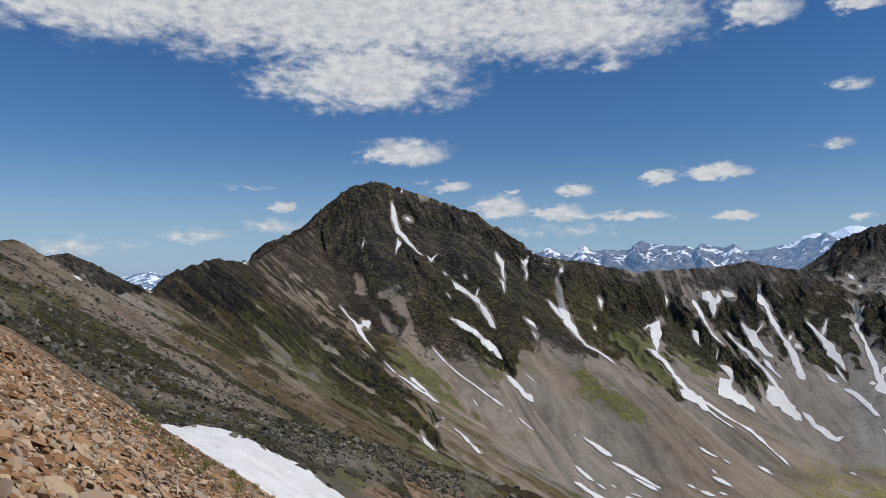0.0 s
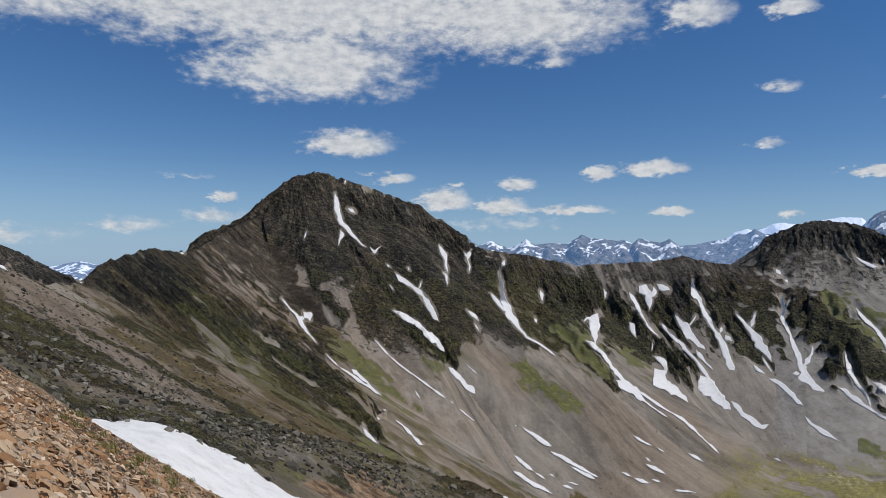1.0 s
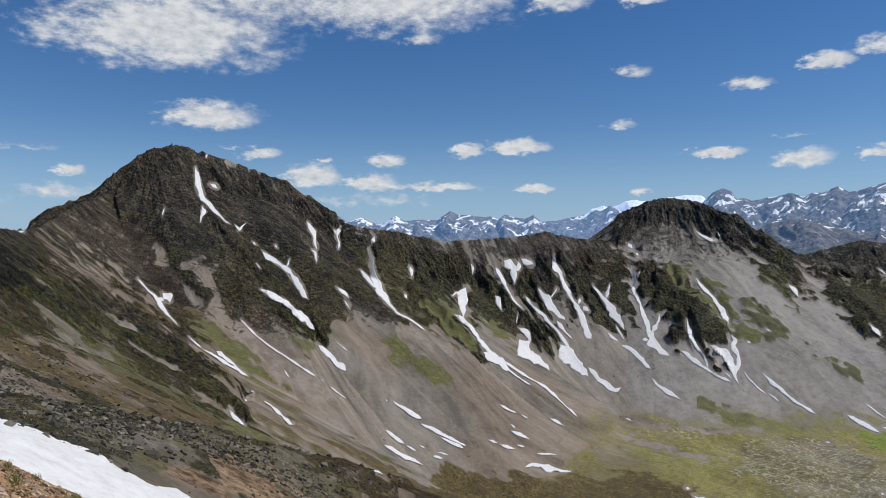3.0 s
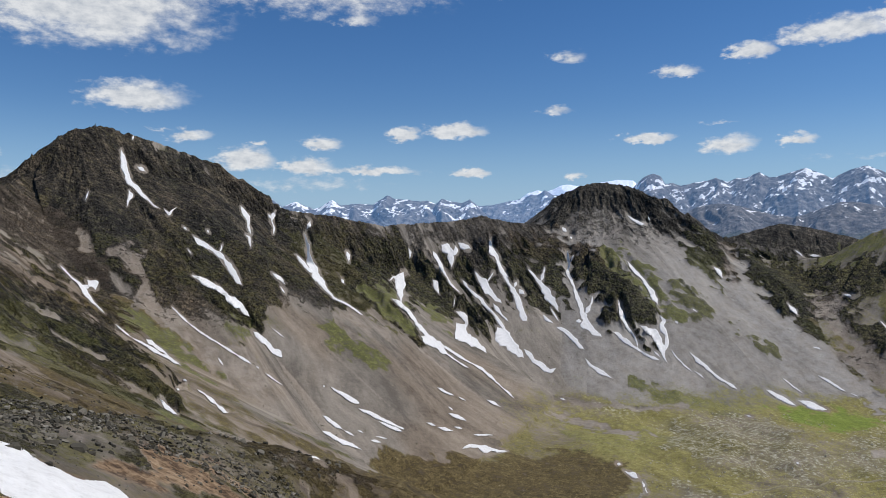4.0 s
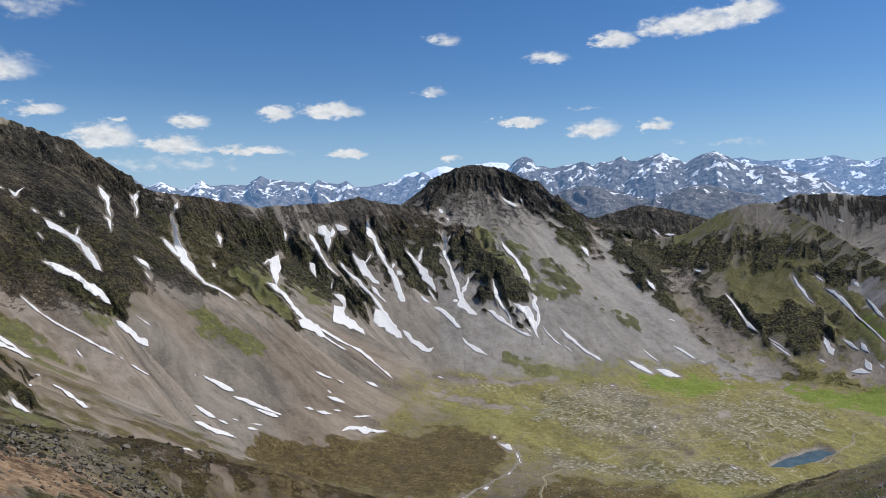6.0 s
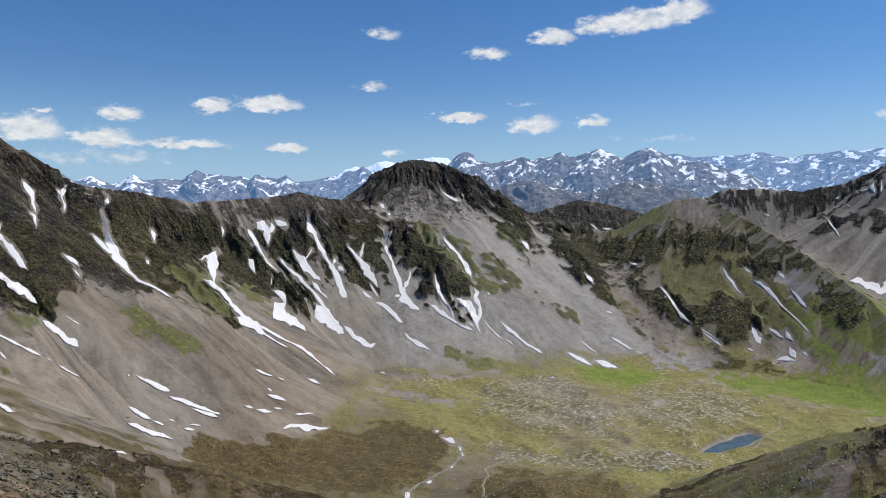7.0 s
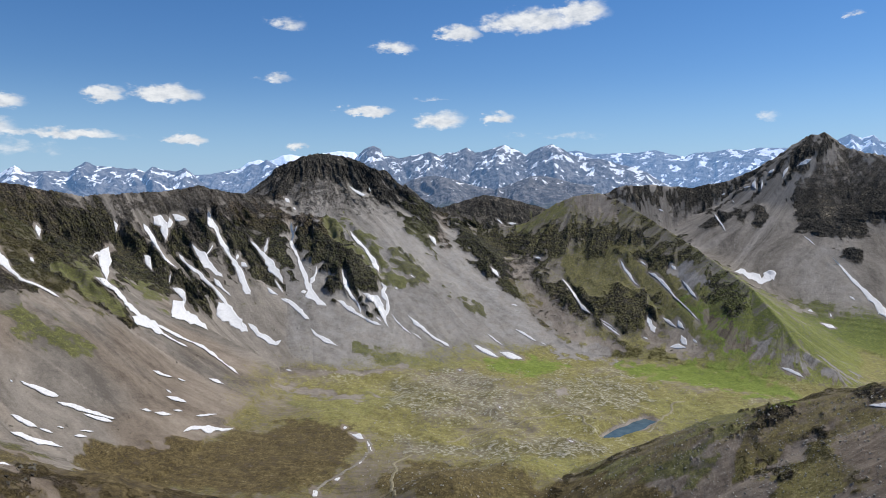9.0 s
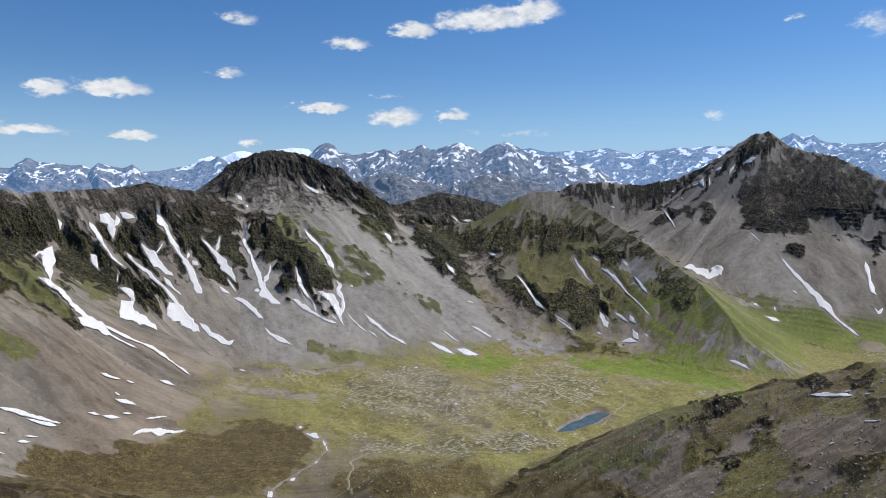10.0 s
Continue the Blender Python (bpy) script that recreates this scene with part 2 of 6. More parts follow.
    dry = k.ramp(grit, (0.40, (0.028, 0.019, 0.007)), (0.51, (0.086, 0.060, 0.021)), (0.62, (0.180, 0.135, 0.058)))
    olive = k.mix(k.math("MULTIPLY", e, 0.9), olive, dry)
    meadow = k.mix(k.math("MULTIPLY_ADD", n_mid, 3.0, -1.5, True), meadow, dry)
    green = k.mix(vivid, k.mix(turf, olive, meadow), lush)
    c = k.mix(k.math("MULTIPLY", gg, 0.92), c, green)
    ss = k.math("MULTIPLY_ADD", k.math("ADD", stony, k.math("MULTIPLY_ADD", n_fine, 4.0, k.math("MULTIPLY_ADD", n_mid, 1.5, -3.1))), 1.6, -0.4, True)
    c = k.mix(k.math("MULTIPLY", ss, 0.75), c, stones)
    k.paint(c)
    craggy = k.math("MULTIPLY_ADD", rr, 0.96, 0.04)
    k.bump(k.math("MULTIPLY", craggy, k.math("ADD", k.math("MULTIPLY_ADD", fall, 0.9, n_mid), k.math("MULTIPLY_ADD", facet, -0.55, k.math("MULTIPLY", n_fine, 0.5)))), 1.0, 9.0)
    k.bump(n_tiny, 0.7, 0.8)
    return k.m


def plain_material(name, stops, scale, rough=0.9, bump=0.3, distance=0.02, detail=8):
    k = Mat(name, rough)
    n = k.math("MULTIPLY_ADD", k.noise(scale, detail, 0.65), 0.65, k.math("MULTIPLY", k.noise(scale * 7, 4, 0.6), 0.35))
    k.paint(k.ramp(n, *stops))
    k.bump(n, bump, distance)
    return k.m


MOUNTAIN = mountain_material()
SNOW = plain_material("old_snow", ((0.35, (0.58, 0.57, 0.555)), (0.5, (0.72, 0.72, 0.72)), (0.68, (0.80, 0.80, 0.805))), 0.5, 0.55, 0.35, 0.3)

# ---------------------------------------------------------------- the land as a height over the plan


def hashed(ix, iy, seed):
    h = (ix.astype(np.int64) * 374761393 + iy.astype(np.int64) * 668265263 + seed * 974711) & 0xFFFFFFFF
    h = ((h ^ (h >> 13)) * 1274126177) & 0xFFFFFFFF
    return ((h ^ (h >> 16)) & 0xFFFF).astype(np.float32) / 65535.0


def vnoise(x, y, seed=0):
    ix, iy = np.floor(x), np.floor(y)
    fx, fy = (x - ix).astype(np.float32), (y - iy).astype(np.float32)
    fx, fy = fx * fx * fx * (fx * (fx * 6 - 15) + 10), fy * fy * fy * (fy * (fy * 6 - 15) + 10)
    a, b, c, d = hashed(ix, iy, seed), hashed(ix + 1, iy, seed), hashed(ix, iy + 1, seed), hashed(ix + 1, iy + 1, seed)
    return (a + (b - a) * fx) * (1 - fy) + (c + (d - c) * fx) * fy


def fbm(x, y, octaves=4, seed=0, gain=0.5):
    out, amp, tot = 0, 1.0, 0.0
    for o in range(octaves):
        out = out + amp * vnoise(x * 2 ** o + 17.3 * o, y * 2 ** o - 9.1 * o, seed + o)
        tot += amp
        amp *= gain
    return out / tot


def ridged(x, y, octaves=4, seed=0, gain=0.5):
    out, amp, tot = 0, 1.0, 0.0
    for o in range(octaves):
        out = out + amp * (1 - np.abs(2 * vnoise(x * 2 ** o + 5.7 * o, y * 2 ** o + 3.3 * o, seed + o) - 1))
        tot += amp
        amp *= gain
    return out / tot


def step(a, b, v):
    t = np.clip((v - a) / (b - a), 0, 1)
    return t * t * (3 - 2 * t)


def bearing(az, el, r):
    """A point at a bearing and a rise in degrees, r metres away over the plan, from the eye."""
    return (r * math.sin(radians(az)), r * math.cos(radians(az)), EYE + r * math.tan(radians(el)))


# crests: bearing, rise and distance of their turning points
GREAT_PEAK = [(-22.6, -1.5, 320), (-21.4, -0.2, 360), (-19.9, 0.4, 410), (-18.3, 1.1, 470), (-16.0, 0.9, 570), (-14.7, 1.1, 650), (-13.4, 2.1, 740),
              (-12.9, 2.45, 770), (-12.1, 2.95, 800), (-11.0, 3.25, 850), (-10.3, 3.6, 885), (-9.7, 4.2, 905), (-8.9, 5.5, 925), (-8.3, 6.5, 938), (-7.1, 7.3, 953), (-6.0, 7.5, 965), (-4.4, 7.2, 975),
              (-2.3, 6.6, 985), (0.3, 5.7, 992), (2.6, 4.9, 1000), (4.4, 3.9, 1008), (5.8, 2.5, 1015), (6.7, 2.0, 1020), (8.6, 1.3, 1030),
              (12.1, 0.9, 1055), (15.6, 0.1, 1085), (17.3, 0.3, 1100), (20.6, 0.4, 1130), (23.6, 0.9, 1165), (25.9, 0.4, 1195), (28.2, 0.2, 1225),
              (30.2, -0.6, 1250), (32.5, -1.6, 1275)]
SECOND_PEAK = [(27.6, -0.3, 1335), (28.8, 0.7, 1340), (30.0, 1.9, 1345), (31.6, 3.3, 1350), (32.8, 3.5, 1360), (34.5, 3.4, 1375), (36.1, 2.8, 1390),
               (37.6, 1.9, 1400), (39.8, 0.4, 1415), (42.1, -0.8, 1430), (43.9, -1.2, 1440), (45.9, -1.7, 1450), (48.6, -2.5, 1460)]
GREEN_PEAK = [(43.5, -2.6, 1310), (46.5, -2.6, 1300), (48.6, -2.3, 1300), (49.5, -2.1, 1305), (50.9, -1.2, 1315), (52.0, -0.5, 1325), (53.5, 0.1, 1330), (55.3, 0.3, 1330), (56.6, -0.2, 1305),
              (58.4, -1.2, 1260), (61.4, -3.1, 1190), (63.9, -4.8, 1125), (66.7, -6.8, 1055), (68.9, -9.2, 990), (69.9, -10.8, 955), (72.5, -12.4, 930)]
DARK_PEAK = [(53.0, -0.6, 1700), (55.3, 0.2, 1700), (57.5, 1.0, 1710), (60.5, 0.9, 1720), (62.5, 0.8, 1720), (64.9, 1.3, 1720), (66.9, 2.2, 1720),
             (68.7, 3.4, 1710), (70.1, 4.4, 1700), (71.2, 4.6, 1690), (72.3, 3.5, 1670), (75.6, 2.7, 1600), (78.7, 0.9, 1540), (84.0, -0.5, 1480), (95.0, 0.0, 1400)]
DARK_HILL = [(40.5, -1.9, 2150), (41.7, -1.2, 2150), (43.1, -0.7, 2170), (46.1, 0.2, 2200), (48.1, -0.1, 2200), (51.1, -0.9, 2180), (54.0, -1.6, 2150)]
LEFT_PEAK = [(-40.0, 0.8, 1200), (-33.0, 0.6, 1220), (-29.8, 1.2, 1250), (-28.2, 1.5, 1260), (-27.0, 0.8, 1260), (-25.1, -0.2, 1260), (-22.9, -1.2, 1260), (-20.0, -2.0, 1260)]
HOME_HILL = [(-150.0, 34.0, 62), (-129.0, 31.0, 60), (-95.0, 23.0, 72), (-68.0, 15.0, 92), (-48.0, 7.0, 130), (-36.0, 3.6, 172), (-32.4, 2.5, 190), (-31.0, 1.8, 200),
             (-29.8, 1.0, 212), (-27.7, -0.9, 236), (-25.4, -1.5, 268), (-22.6, -1.5, 320)]
MORAINE = [(-27.0, -6.3, 112), (-22.8, -8.4, 98), (-16.0, -10.6, 90), (-9.8, -12.7, 86), (-6.4, -13.6, 84), (-2.7, -15.1, 82), (1.2, -17.1, 80), (4.5, -19.3, 78), (7.4, -20.8, 76), (12.0, -25.0, 72)]
RIGHT_HILL = [(60.0, -22.0, 455), (61.5, -20.4, 458), (63.3, -18.9, 460), (66.7, -18.0, 465), (67.2, -16.6, 467), (69.0, -15.3, 470), (71.4, -14.5, 473),
              (73.3, -13.9, 475), (76.2, -12.6, 478), (79.2, -11.5, 478), (90.0, -7.5, 440), (110.0, -3.0, 360), (140.0, 6.0, 240)]
# each: crest, slope near the crest, slope further down, where it changes
RIDGES = [(GREAT_PEAK, 0.98, 0.62, 60), (SECOND_PEAK, 0.68, 0.53, 140), (GREEN_PEAK, 0.72, 0.55, 140), (DARK_PEAK, 0.85, 0.50, 180), (DARK_HILL, 0.55, 0.5, 200),
          (LEFT_PEAK, 0.6, 0.5, 200), (HOME_HILL, 0.60, 0.60, 100), (MORAINE, 0.42, 0.60, 40), (RIGHT_HILL, 0.42, 0.62, 45)]


HOME_SLOPE, HOME_FALL = 0.752, radians(56.8)
# bearing, and the dip of the hollow's far rim and of the moraine's crest
HOLLOW = [(-40.0, -1.0, 0.5), (-32.3, -3.2, -1.6), (-27.0, -7.2, -5.6), (-22.8, -10.7, -8.4), (-16.0, -12.4, -10.6), (-10.0, -15.5, -12.7), (-4.0, -19.4, -14.6), (2.0, -23.0, -17.6),
          (8.0, -26.0, -21.4), (14.0, -29.0, -27.0)]


def near_height(x, y):
    az, r = np.degrees(np.arctan2(x, y)), np.hypot(x, y)
    plane = -HOME_SLOPE * (x * math.sin(HOME_FALL) + y * math.cos(HOME_FALL))
    rim = EYE + 58 * np.tan(np.radians(np.interp(az, [h[0] for h in HOLLOW], [h[1] for h in HOLLOW])))
    top = EYE + 85 * np.tan(np.radians(np.interp(az, [h[0] for h in HOLLOW], [h[2] for h in HOLLOW])))
    edge = plane / np.maximum(r, 0.1) * 30
    dip = edge * 40 / 30 - 2.2
    inner = np.where(r < 30, plane, edge + (dip - edge) * step(29, 40, r))
    beyond = dip + (rim - dip) * np.clip((r - 40) / 18, 0, 1) + (top - rim) * np.clip((r - 58) / 27, 0, 1.3)
    bowl = np.where(r < 40, inner, beyond)
    side = step(-62, -40, az) * step(24, 14, az)
    return plane * (1 - side) + bowl * side


def ridge_height(x, y, ridge):
    """The height that one crest lends to the plan, the run along the crest and the distance from it."""
    crest, s0, s1, turn = ridge
    p = [bearing(*c) for c in crest]
    best = np.full(x.shape, -9e9, np.float32)
    run, away = np.zeros_like(best), np.zeros_like(best)
    so_far, heading = 0.0, None
    for a, b in zip(p, p[1:]):
        dx, dy, dz = b[0] - a[0], b[1] - a[1], b[2] - a[2]
        length = math.hypot(dx, dy)
        turned = math.atan2(dy, dx)
        if heading is not None:
            so_far += 70 * abs((turned - heading + math.pi) % (2 * math.pi) - math.pi)
        heading = turned
        free = ((x - a[0]) * dx + (y - a[1]) * dy) / length ** 2
        t = np.clip(free, 0, 1)
        d = np.hypot(x - a[0] - t * dx, y - a[1] - t * dy)
        z = a[2] + t * dz - np.where(d < turn, s0 * d, s0 * turn + s1 * (d - turn)) - 0.01 * (free < 0)
        # round the corners of the crest the run goes on with the angle
        fan = 70 * np.arcsin(np.clip((free - t) * length / np.maximum(d, 0.1), -1, 1))
        hit = z > best
        best[hit] = z[hit]
        run[hit] = (so_far + t * length + fan)[hit]
        away[hit] = d[hit]
        so_far += length
    return best, run, away


def floor_height(x, y):
    r = np.hypot(x, y)
    z = -214 + 0.012 * (y - 700) - 0.006 * x
    z = z + 9 * (fbm(x / 160, y / 160, 3, 51) - 0.5) + 15 * (fbm(x / 50, y / 50, 3, 52) - 0.5) * step(950, 700, r) * step(250, 500, x)
    # a mound by the stream, the hollow of the stream's bend, and the lake's basin
    for cx, cy, w, h in BUMPS:
        z = z + h * np.exp(-((x - cx) ** 2 + (y - cy) ** 2) / (w * w))
    # far valleys sink away
    return z - 120 * step(1250, 2200, r)


BUMPS = [(318, 345, 42, 30), (395, 330, 42, 26), (290, 420, 30, -7), (560, 520, 70, 8), (380, 560, 60, 6)]


def soft_max(a, b, k):
    return np.maximum(a, b) + np.where(np.abs(a - b) < k, (k - np.abs(a - b)) ** 2 / (4 * k), 0)


def land(x, y):
    """Height, which form it belongs to (0 floor, 1.. ridges), run along and distance from that form's crest."""
    z = floor_height(x, y).astype(np.float32)
    form = np.zeros(x.shape, np.int8)
    run, away = np.zeros_like(z), np.zeros_like(z)
    for i, ridge in enumerate(RIDGES):
        h, s, d = ridge_height(x, y, ridge)
        far = 7 if i in (6, 7) else 14 if i == 8 else 34
        above = h > z
        form[above], run[above], away[above] = i + 1, s[above], d[above]
        z = soft_max(z, h, far)
    # the rubble slope on which the viewer stands, the snow hollow under it and the rise to the moraine
    w = step(112, 84, np.hypot(x, y)) * step(-60, -38, np.degrees(np.arctan2(x, y))) * step(30, 12, np.degrees(np.arctan2(x, y)))
    w = np.maximum(w, step(50, 26, np.hypot(x, y)))
    z = z * (1 - w) + w * near_height(x, y)
    form[w > 0.5] = 7
    return z, form, run, away


# the sheet: rings and spokes round the viewpoint, fine where one looks, coarse behind
AZ = np.radians(np.concatenate([np.arange(-36, 84, 0.105), np.arange(84, 324, 3.0)]))
RR = np.concatenate([np.concatenate([[0.02, 0.5], np.geomspace(1.2, 150, 240)]), np.arange(151.7, 420, 1.7), np.arange(422, 1480, 2.7), np.arange(1482, 2400, 9.0), np.geomspace(2420, 4900, 30)])
AZG, RG = np.meshgrid(AZ, RR, indexing="ij")
GX, GY = RG * np.sin(AZG), RG * np.cos(AZG)
GZ, FORM, RUN, AWAY = land(GX, GY)


def even_out(width, forms):
    """Rounds the creases that the corners of the crests leave far down on the aprons."""
    n = np.count_nonzero(AZ < radians(84)) - 1
    a = GZ[:n].astype(np.float64)
    for _ in range(2):
        c = np.cumsum(np.vstack([np.repeat(a[:1], width + 1, 0), a, np.repeat(a[-1:], width, 0)]), 0)
        a = (c[2 * width + 1:] - c[:-2 * width - 1]) / (2 * width + 1)
    w = np.isin(FORM[:n], forms) * step(6.5 * width, 16 * width, AWAY[:n])
    GZ[:n] = GZ[:n] * (1 - w) + w * a


even_out(9, (1, 2, 3, 4))
even_out(26, (1, 2))
ZONES = {z: np.zeros_like(GZ) for z in ("rock", "grass", "earth", "light", "orange", "turf", "vivid", "stony", "chute", "shade_or_lichen")}
wander = 16 * (fbm(GX / 150, GY / 150, 3, 11) - 0.5)
S = RUN + wander + FORM * 977.0
STREAK = 0.62 * fbm(S / 6, AWAY / 190, 3, 23) + 0.18 * fbm(S / 30, AWAY / 300, 2, 24) + 0.2 * fbm(GX / 40, GY / 40, 3, 25)
STREAK = np.clip((STREAK - 0.5) * 1.5 + 0.5, 0, 1)
PATCH = fbm(GX / 70, GY / 70, 4, 31)
SMALL = fbm(GX / 18, GY / 18, 4, 32)
CRAG = ridged(GX / 30, GY / 30, 5, 33, 0.62)
FRAY = 0.6 * fbm(S / 9, AWAY / 60, 3, 38) + 0.4 * fbm(GX / 11, GY / 11, 3, 39)


def base_zones():
    """The general cover of each form."""
    z = ZONES
    m = FORM == 1
    line = -80 + 40 * (fbm(S / 40, AWAY / 300, 3, 41) - 0.5) * 2
    z["rock"][m] = (0.95 * step(-10, 22, GZ - line) * step(0.36, 0.5, 0.5 * PATCH + 0.5 * FRAY))[m]
    z["grass"][m] = ((0.55 * step(0.50, 0.62, 0.5 * SMALL + 0.5 * FRAY) + 0.3 * step(560, 420, RUN)) * step(-60, -10, GZ - line + 40 * step(560, 420, RUN)))[m]
    z["earth"][m] = (0.12 + 0.7 * step(0.38, 0.60, 0.6 * PATCH + 0.4 * STREAK) * step(1450, 1000, RUN))[m]
    m = FORM == 2
    z["rock"][m] = np.maximum(1.2 * step(84, 44, AWAY + 90 * (FRAY - 0.5)) * step(520, 330, RUN), 0.8 * step(0.56, 0.64, FRAY) * step(380, 480, RUN) * step(110, 60, AWAY))[m]
    z["light"][m] = (0.7 * step(70, 260, AWAY + 120 * (PATCH - 0.5)))[m]
    z["rock"][m] = np.maximum(z["rock"], (0.34 + 0.22 * step(0.42, 0.6, FRAY)) * step(260, 60, AWAY))[m]
    m = FORM == 3
    z["rock"][m] = (0.5 * step(0.50, 0.60, 0.5 * CRAG + 0.5 * FRAY) * step(20, 60, AWAY) * step(radians(64), radians(59), AZG))[m]
    z["grass"][m] = (0.35 + 0.4 * step(0.40, 0.58, FRAY))[m]
    z["earth"][m] = 0.25
    z["turf"][m] = 0.3
    m = FORM == 4
    z["rock"][m] = (0.5 * step(0.50, 0.60, FRAY) * step(160, 60, AWAY))[m]
    z["grass"][m] = (0.9 * step(-150, -195, GZ + 50 * (PATCH - 0.5)))[m]
    z["earth"][m] = 0.08
    z["shade_or_lichen"][m] = 0.45
    z["light"][m] = (0.4 * step(0.45, 0.6, STREAK))[m]
    m = (FORM == 5) | (FORM == 6)
    z["rock"][m] = np.where(FORM == 5, 1.5, 0.95 * step(0.30, 0.45, PATCH))[m]
    m = (FORM == 7) | (FORM == 8)
    z["grass"][m] = (0.34 + 0.4 * step(0.45, 0.60, 0.4 * PATCH + 0.6 * SMALL))[m]
    z["earth"][m] = (0.35 + 0.65 * step(0.40, 0.6, fbm(S / 25, AWAY / 90, 3, 44)))[m]
    z["rock"][m] = (0.2 + 0.5 * step(0.48, 0.60, SMALL))[m]
    m = FORM == 9
    z["grass"][m] = (0.62 + 0.3 * step(0.36, 0.56, PATCH))[m]
    z["rock"][m] = (0.06 + 0.5 * step(0.57, 0.68, 0.6 * CRAG + 0.4 * SMALL))[m]
    z["earth"][m] = 0.85
    z["stony"][m] = (0.3 * step(0.50, 0.62, SMALL))[m]
    z["turf"][m] = (0.2 + 0.3 * step(0.45, 0.6, PATCH))[m]
    m = FORM == 0
    z["grass"][m] = (0.55 + 0.3 * step(0.4, 0.6, PATCH))[m]
    z["earth"][m], z["turf"][m] = 0.6, 0.8
    z["stony"][m] = (0.6 * step(0.46, 0.62, SMALL) * step(380, 480, GX))[m]
    z["vivid"][:] = np.maximum(0.6 * (FORM == 4) * step(-150, -195, GZ + 50 * (PATCH - 0.5)), 0.5 * (FORM == 3) * step(radians(61), radians(66), AZG))
    # turf creeps up the foot of the slopes, and thins out over the brown western floor
    above = GZ - floor_height(GX, GY)
    foot = np.isin(FORM, (1, 2, 3, 4)) * step(34, 6, above + 70 * (FRAY - 0.5)) * step(200, 420, GX)
    z["grass"] += (0.62 * foot) * (1 - z["grass"])
    z["turf"] += foot * (1 - z["turf"]) * 0.7
    thin = (FORM == 0) * step(420, 250, GX + 240 * (PATCH - 0.5))
    z["grass"] *= 1 - 0.2 * thin
    z["turf"] *= 1 - 0.8 * thin
    for zone in ("earth", "light", "turf", "vivid", "grass", "rock", "stony"):
        a = z[zone]
        for _ in range(5):
            a[1:-1] = (a[:-2] + 2 * a[1:-1] + a[2:]) / 4
            a[:, 1:-1] = (a[:, :-2] + 2 * a[:, 1:-1] + a[:, 2:]) / 4
    z["orange"][RG < 56] = 1.0
    z["grass"][RG < 56] = 0.0
    z["rock"][RG < 56] = 0.0


def sight(az, el, start=0.0):
    """The first place of the land met from the eye at a bearing and a rise."""
    a = int(round(np.interp(radians(az), AZ, np.arange(len(AZ)))))
    rise = (GZ[a] - EYE) / RR
    hit = np.nonzero((rise >= math.tan(radians(el))) & (RR > start))[0]
    r = RR[hit[0]] if len(hit) else RR[np.argmax(np.where(RR > max(start, 30), rise, -9))]
    return Vector((r * math.sin(radians(az)), r * math.cos(radians(az)), 0))


def outline_depth(u, v, points):
    """How deep points of the view lie inside an outline (negative outside), in degrees."""
    far = np.full(u.shape, 1e9, np.float32)
    inside = np.zeros(u.shape, bool)
    for (a, b), (c, d) in zip(points, points[1:] + points[:1]):
        t = np.clip(((u - a) * (c - a) + (v - b) * (d - b)) / max((c - a) ** 2 + (d - b) ** 2, 1e-6), 0, 1)
        far = np.minimum(far, np.hypot(u - a - t * (c - a), v - b - t * (d - b)))
        if b != d:
            inside ^= ((v < b) != (v < d)) & (u < a + (v - b) * (c - a) / (d - b))
    return np.where(inside, far, -far)


def view_box(points, pad):
    """The part of the sheet between the bearings of some points, and its bearings and rises from the eye."""
    i0, i1 = np.searchsorted(AZ, [radians(min(p[0] for p in points) - pad), radians(max(p[0] for p in points) + pad)])
    box = slice(max(i0, 0), max(i1, i0 + 1))
    return box, np.degrees(AZG[box]), RISE[box]


# per kind of cover: what it adds, and what it takes away
COVER = {"rock": ({"rock": 0.98, "shade_or_lichen": 0.30}, {"grass": 0.55, "light": 1.0}),
         # dark: the shade of rock turned off the sun, put into its colour
         "dark": ({"rock": 1.15, "grass": 0.36, "shade_or_lichen": 1.0}, {"earth": 0.4, "light": 1.0, "turf": 1.0}),
         "crag": ({"rock": 0.86, "grass": 0.45, "shade_or_lichen": 0.38}, {"light": 1.0, "earth": 0.3}),
         "ledge": ({"rock": 0.44, "light": 0.34, "earth": 0.4}, {"grass": 1.0}),
         "strata": ({"rock": 0.74, "light": 0.25, "shade_or_lichen": 0.35}, {"grass": 1.0, "earth": 0.6}),
         "russet": ({"rock": 0.50, "earth": 1.0}, {"grass": 0.9}),
         "grass": ({"grass": 0.80}, {"rock": 0.6}),
         "turf": ({"grass": 0.78, "turf": 0.08, "vivid": 0.10}, {"rock": 1.0, "stony": 1.0, "earth": 0.8}),
         "vivid": ({"grass": 1.0, "vivid": 1.0}, {"rock": 1.0, "stony": 1.0}),
         "warm": ({"earth": 1.0}, {"grass": 0.75, "rock": 0.75}),
         "tan": ({"earth": 0.8, "light": 0.75}, {"grass": 0.85, "rock": 0.65}),
         "scree": ({"light": 0.95}, {"grass": 1.0, "rock": 1.0, "earth": 0.7, "turf": 1.0, "vivid": 1.0, "stony": 1.0}),
         "gravel": ({"light": 0.30, "earth": 0.45}, {"grass": 0.8, "rock": 0.8, "turf": 1.0, "vivid": 1.0}),
         "light": ({"light": 1.0}, {"grass": 1.0, "rock": 1.0, "stony": 1.0}),
         "stony": ({"stony": 0.75}, {"vivid": 0.8, "turf": 0.4}),
         "brown": ({"grass": 0.90, "earth": 0.95}, {"stony": 0.7, "vivid": 1.0, "turf": 0.72}),
         "earthy": ({"orange": 1.0}, {"grass": 1.0, "rock": 1.0, "stony": 1.0})}


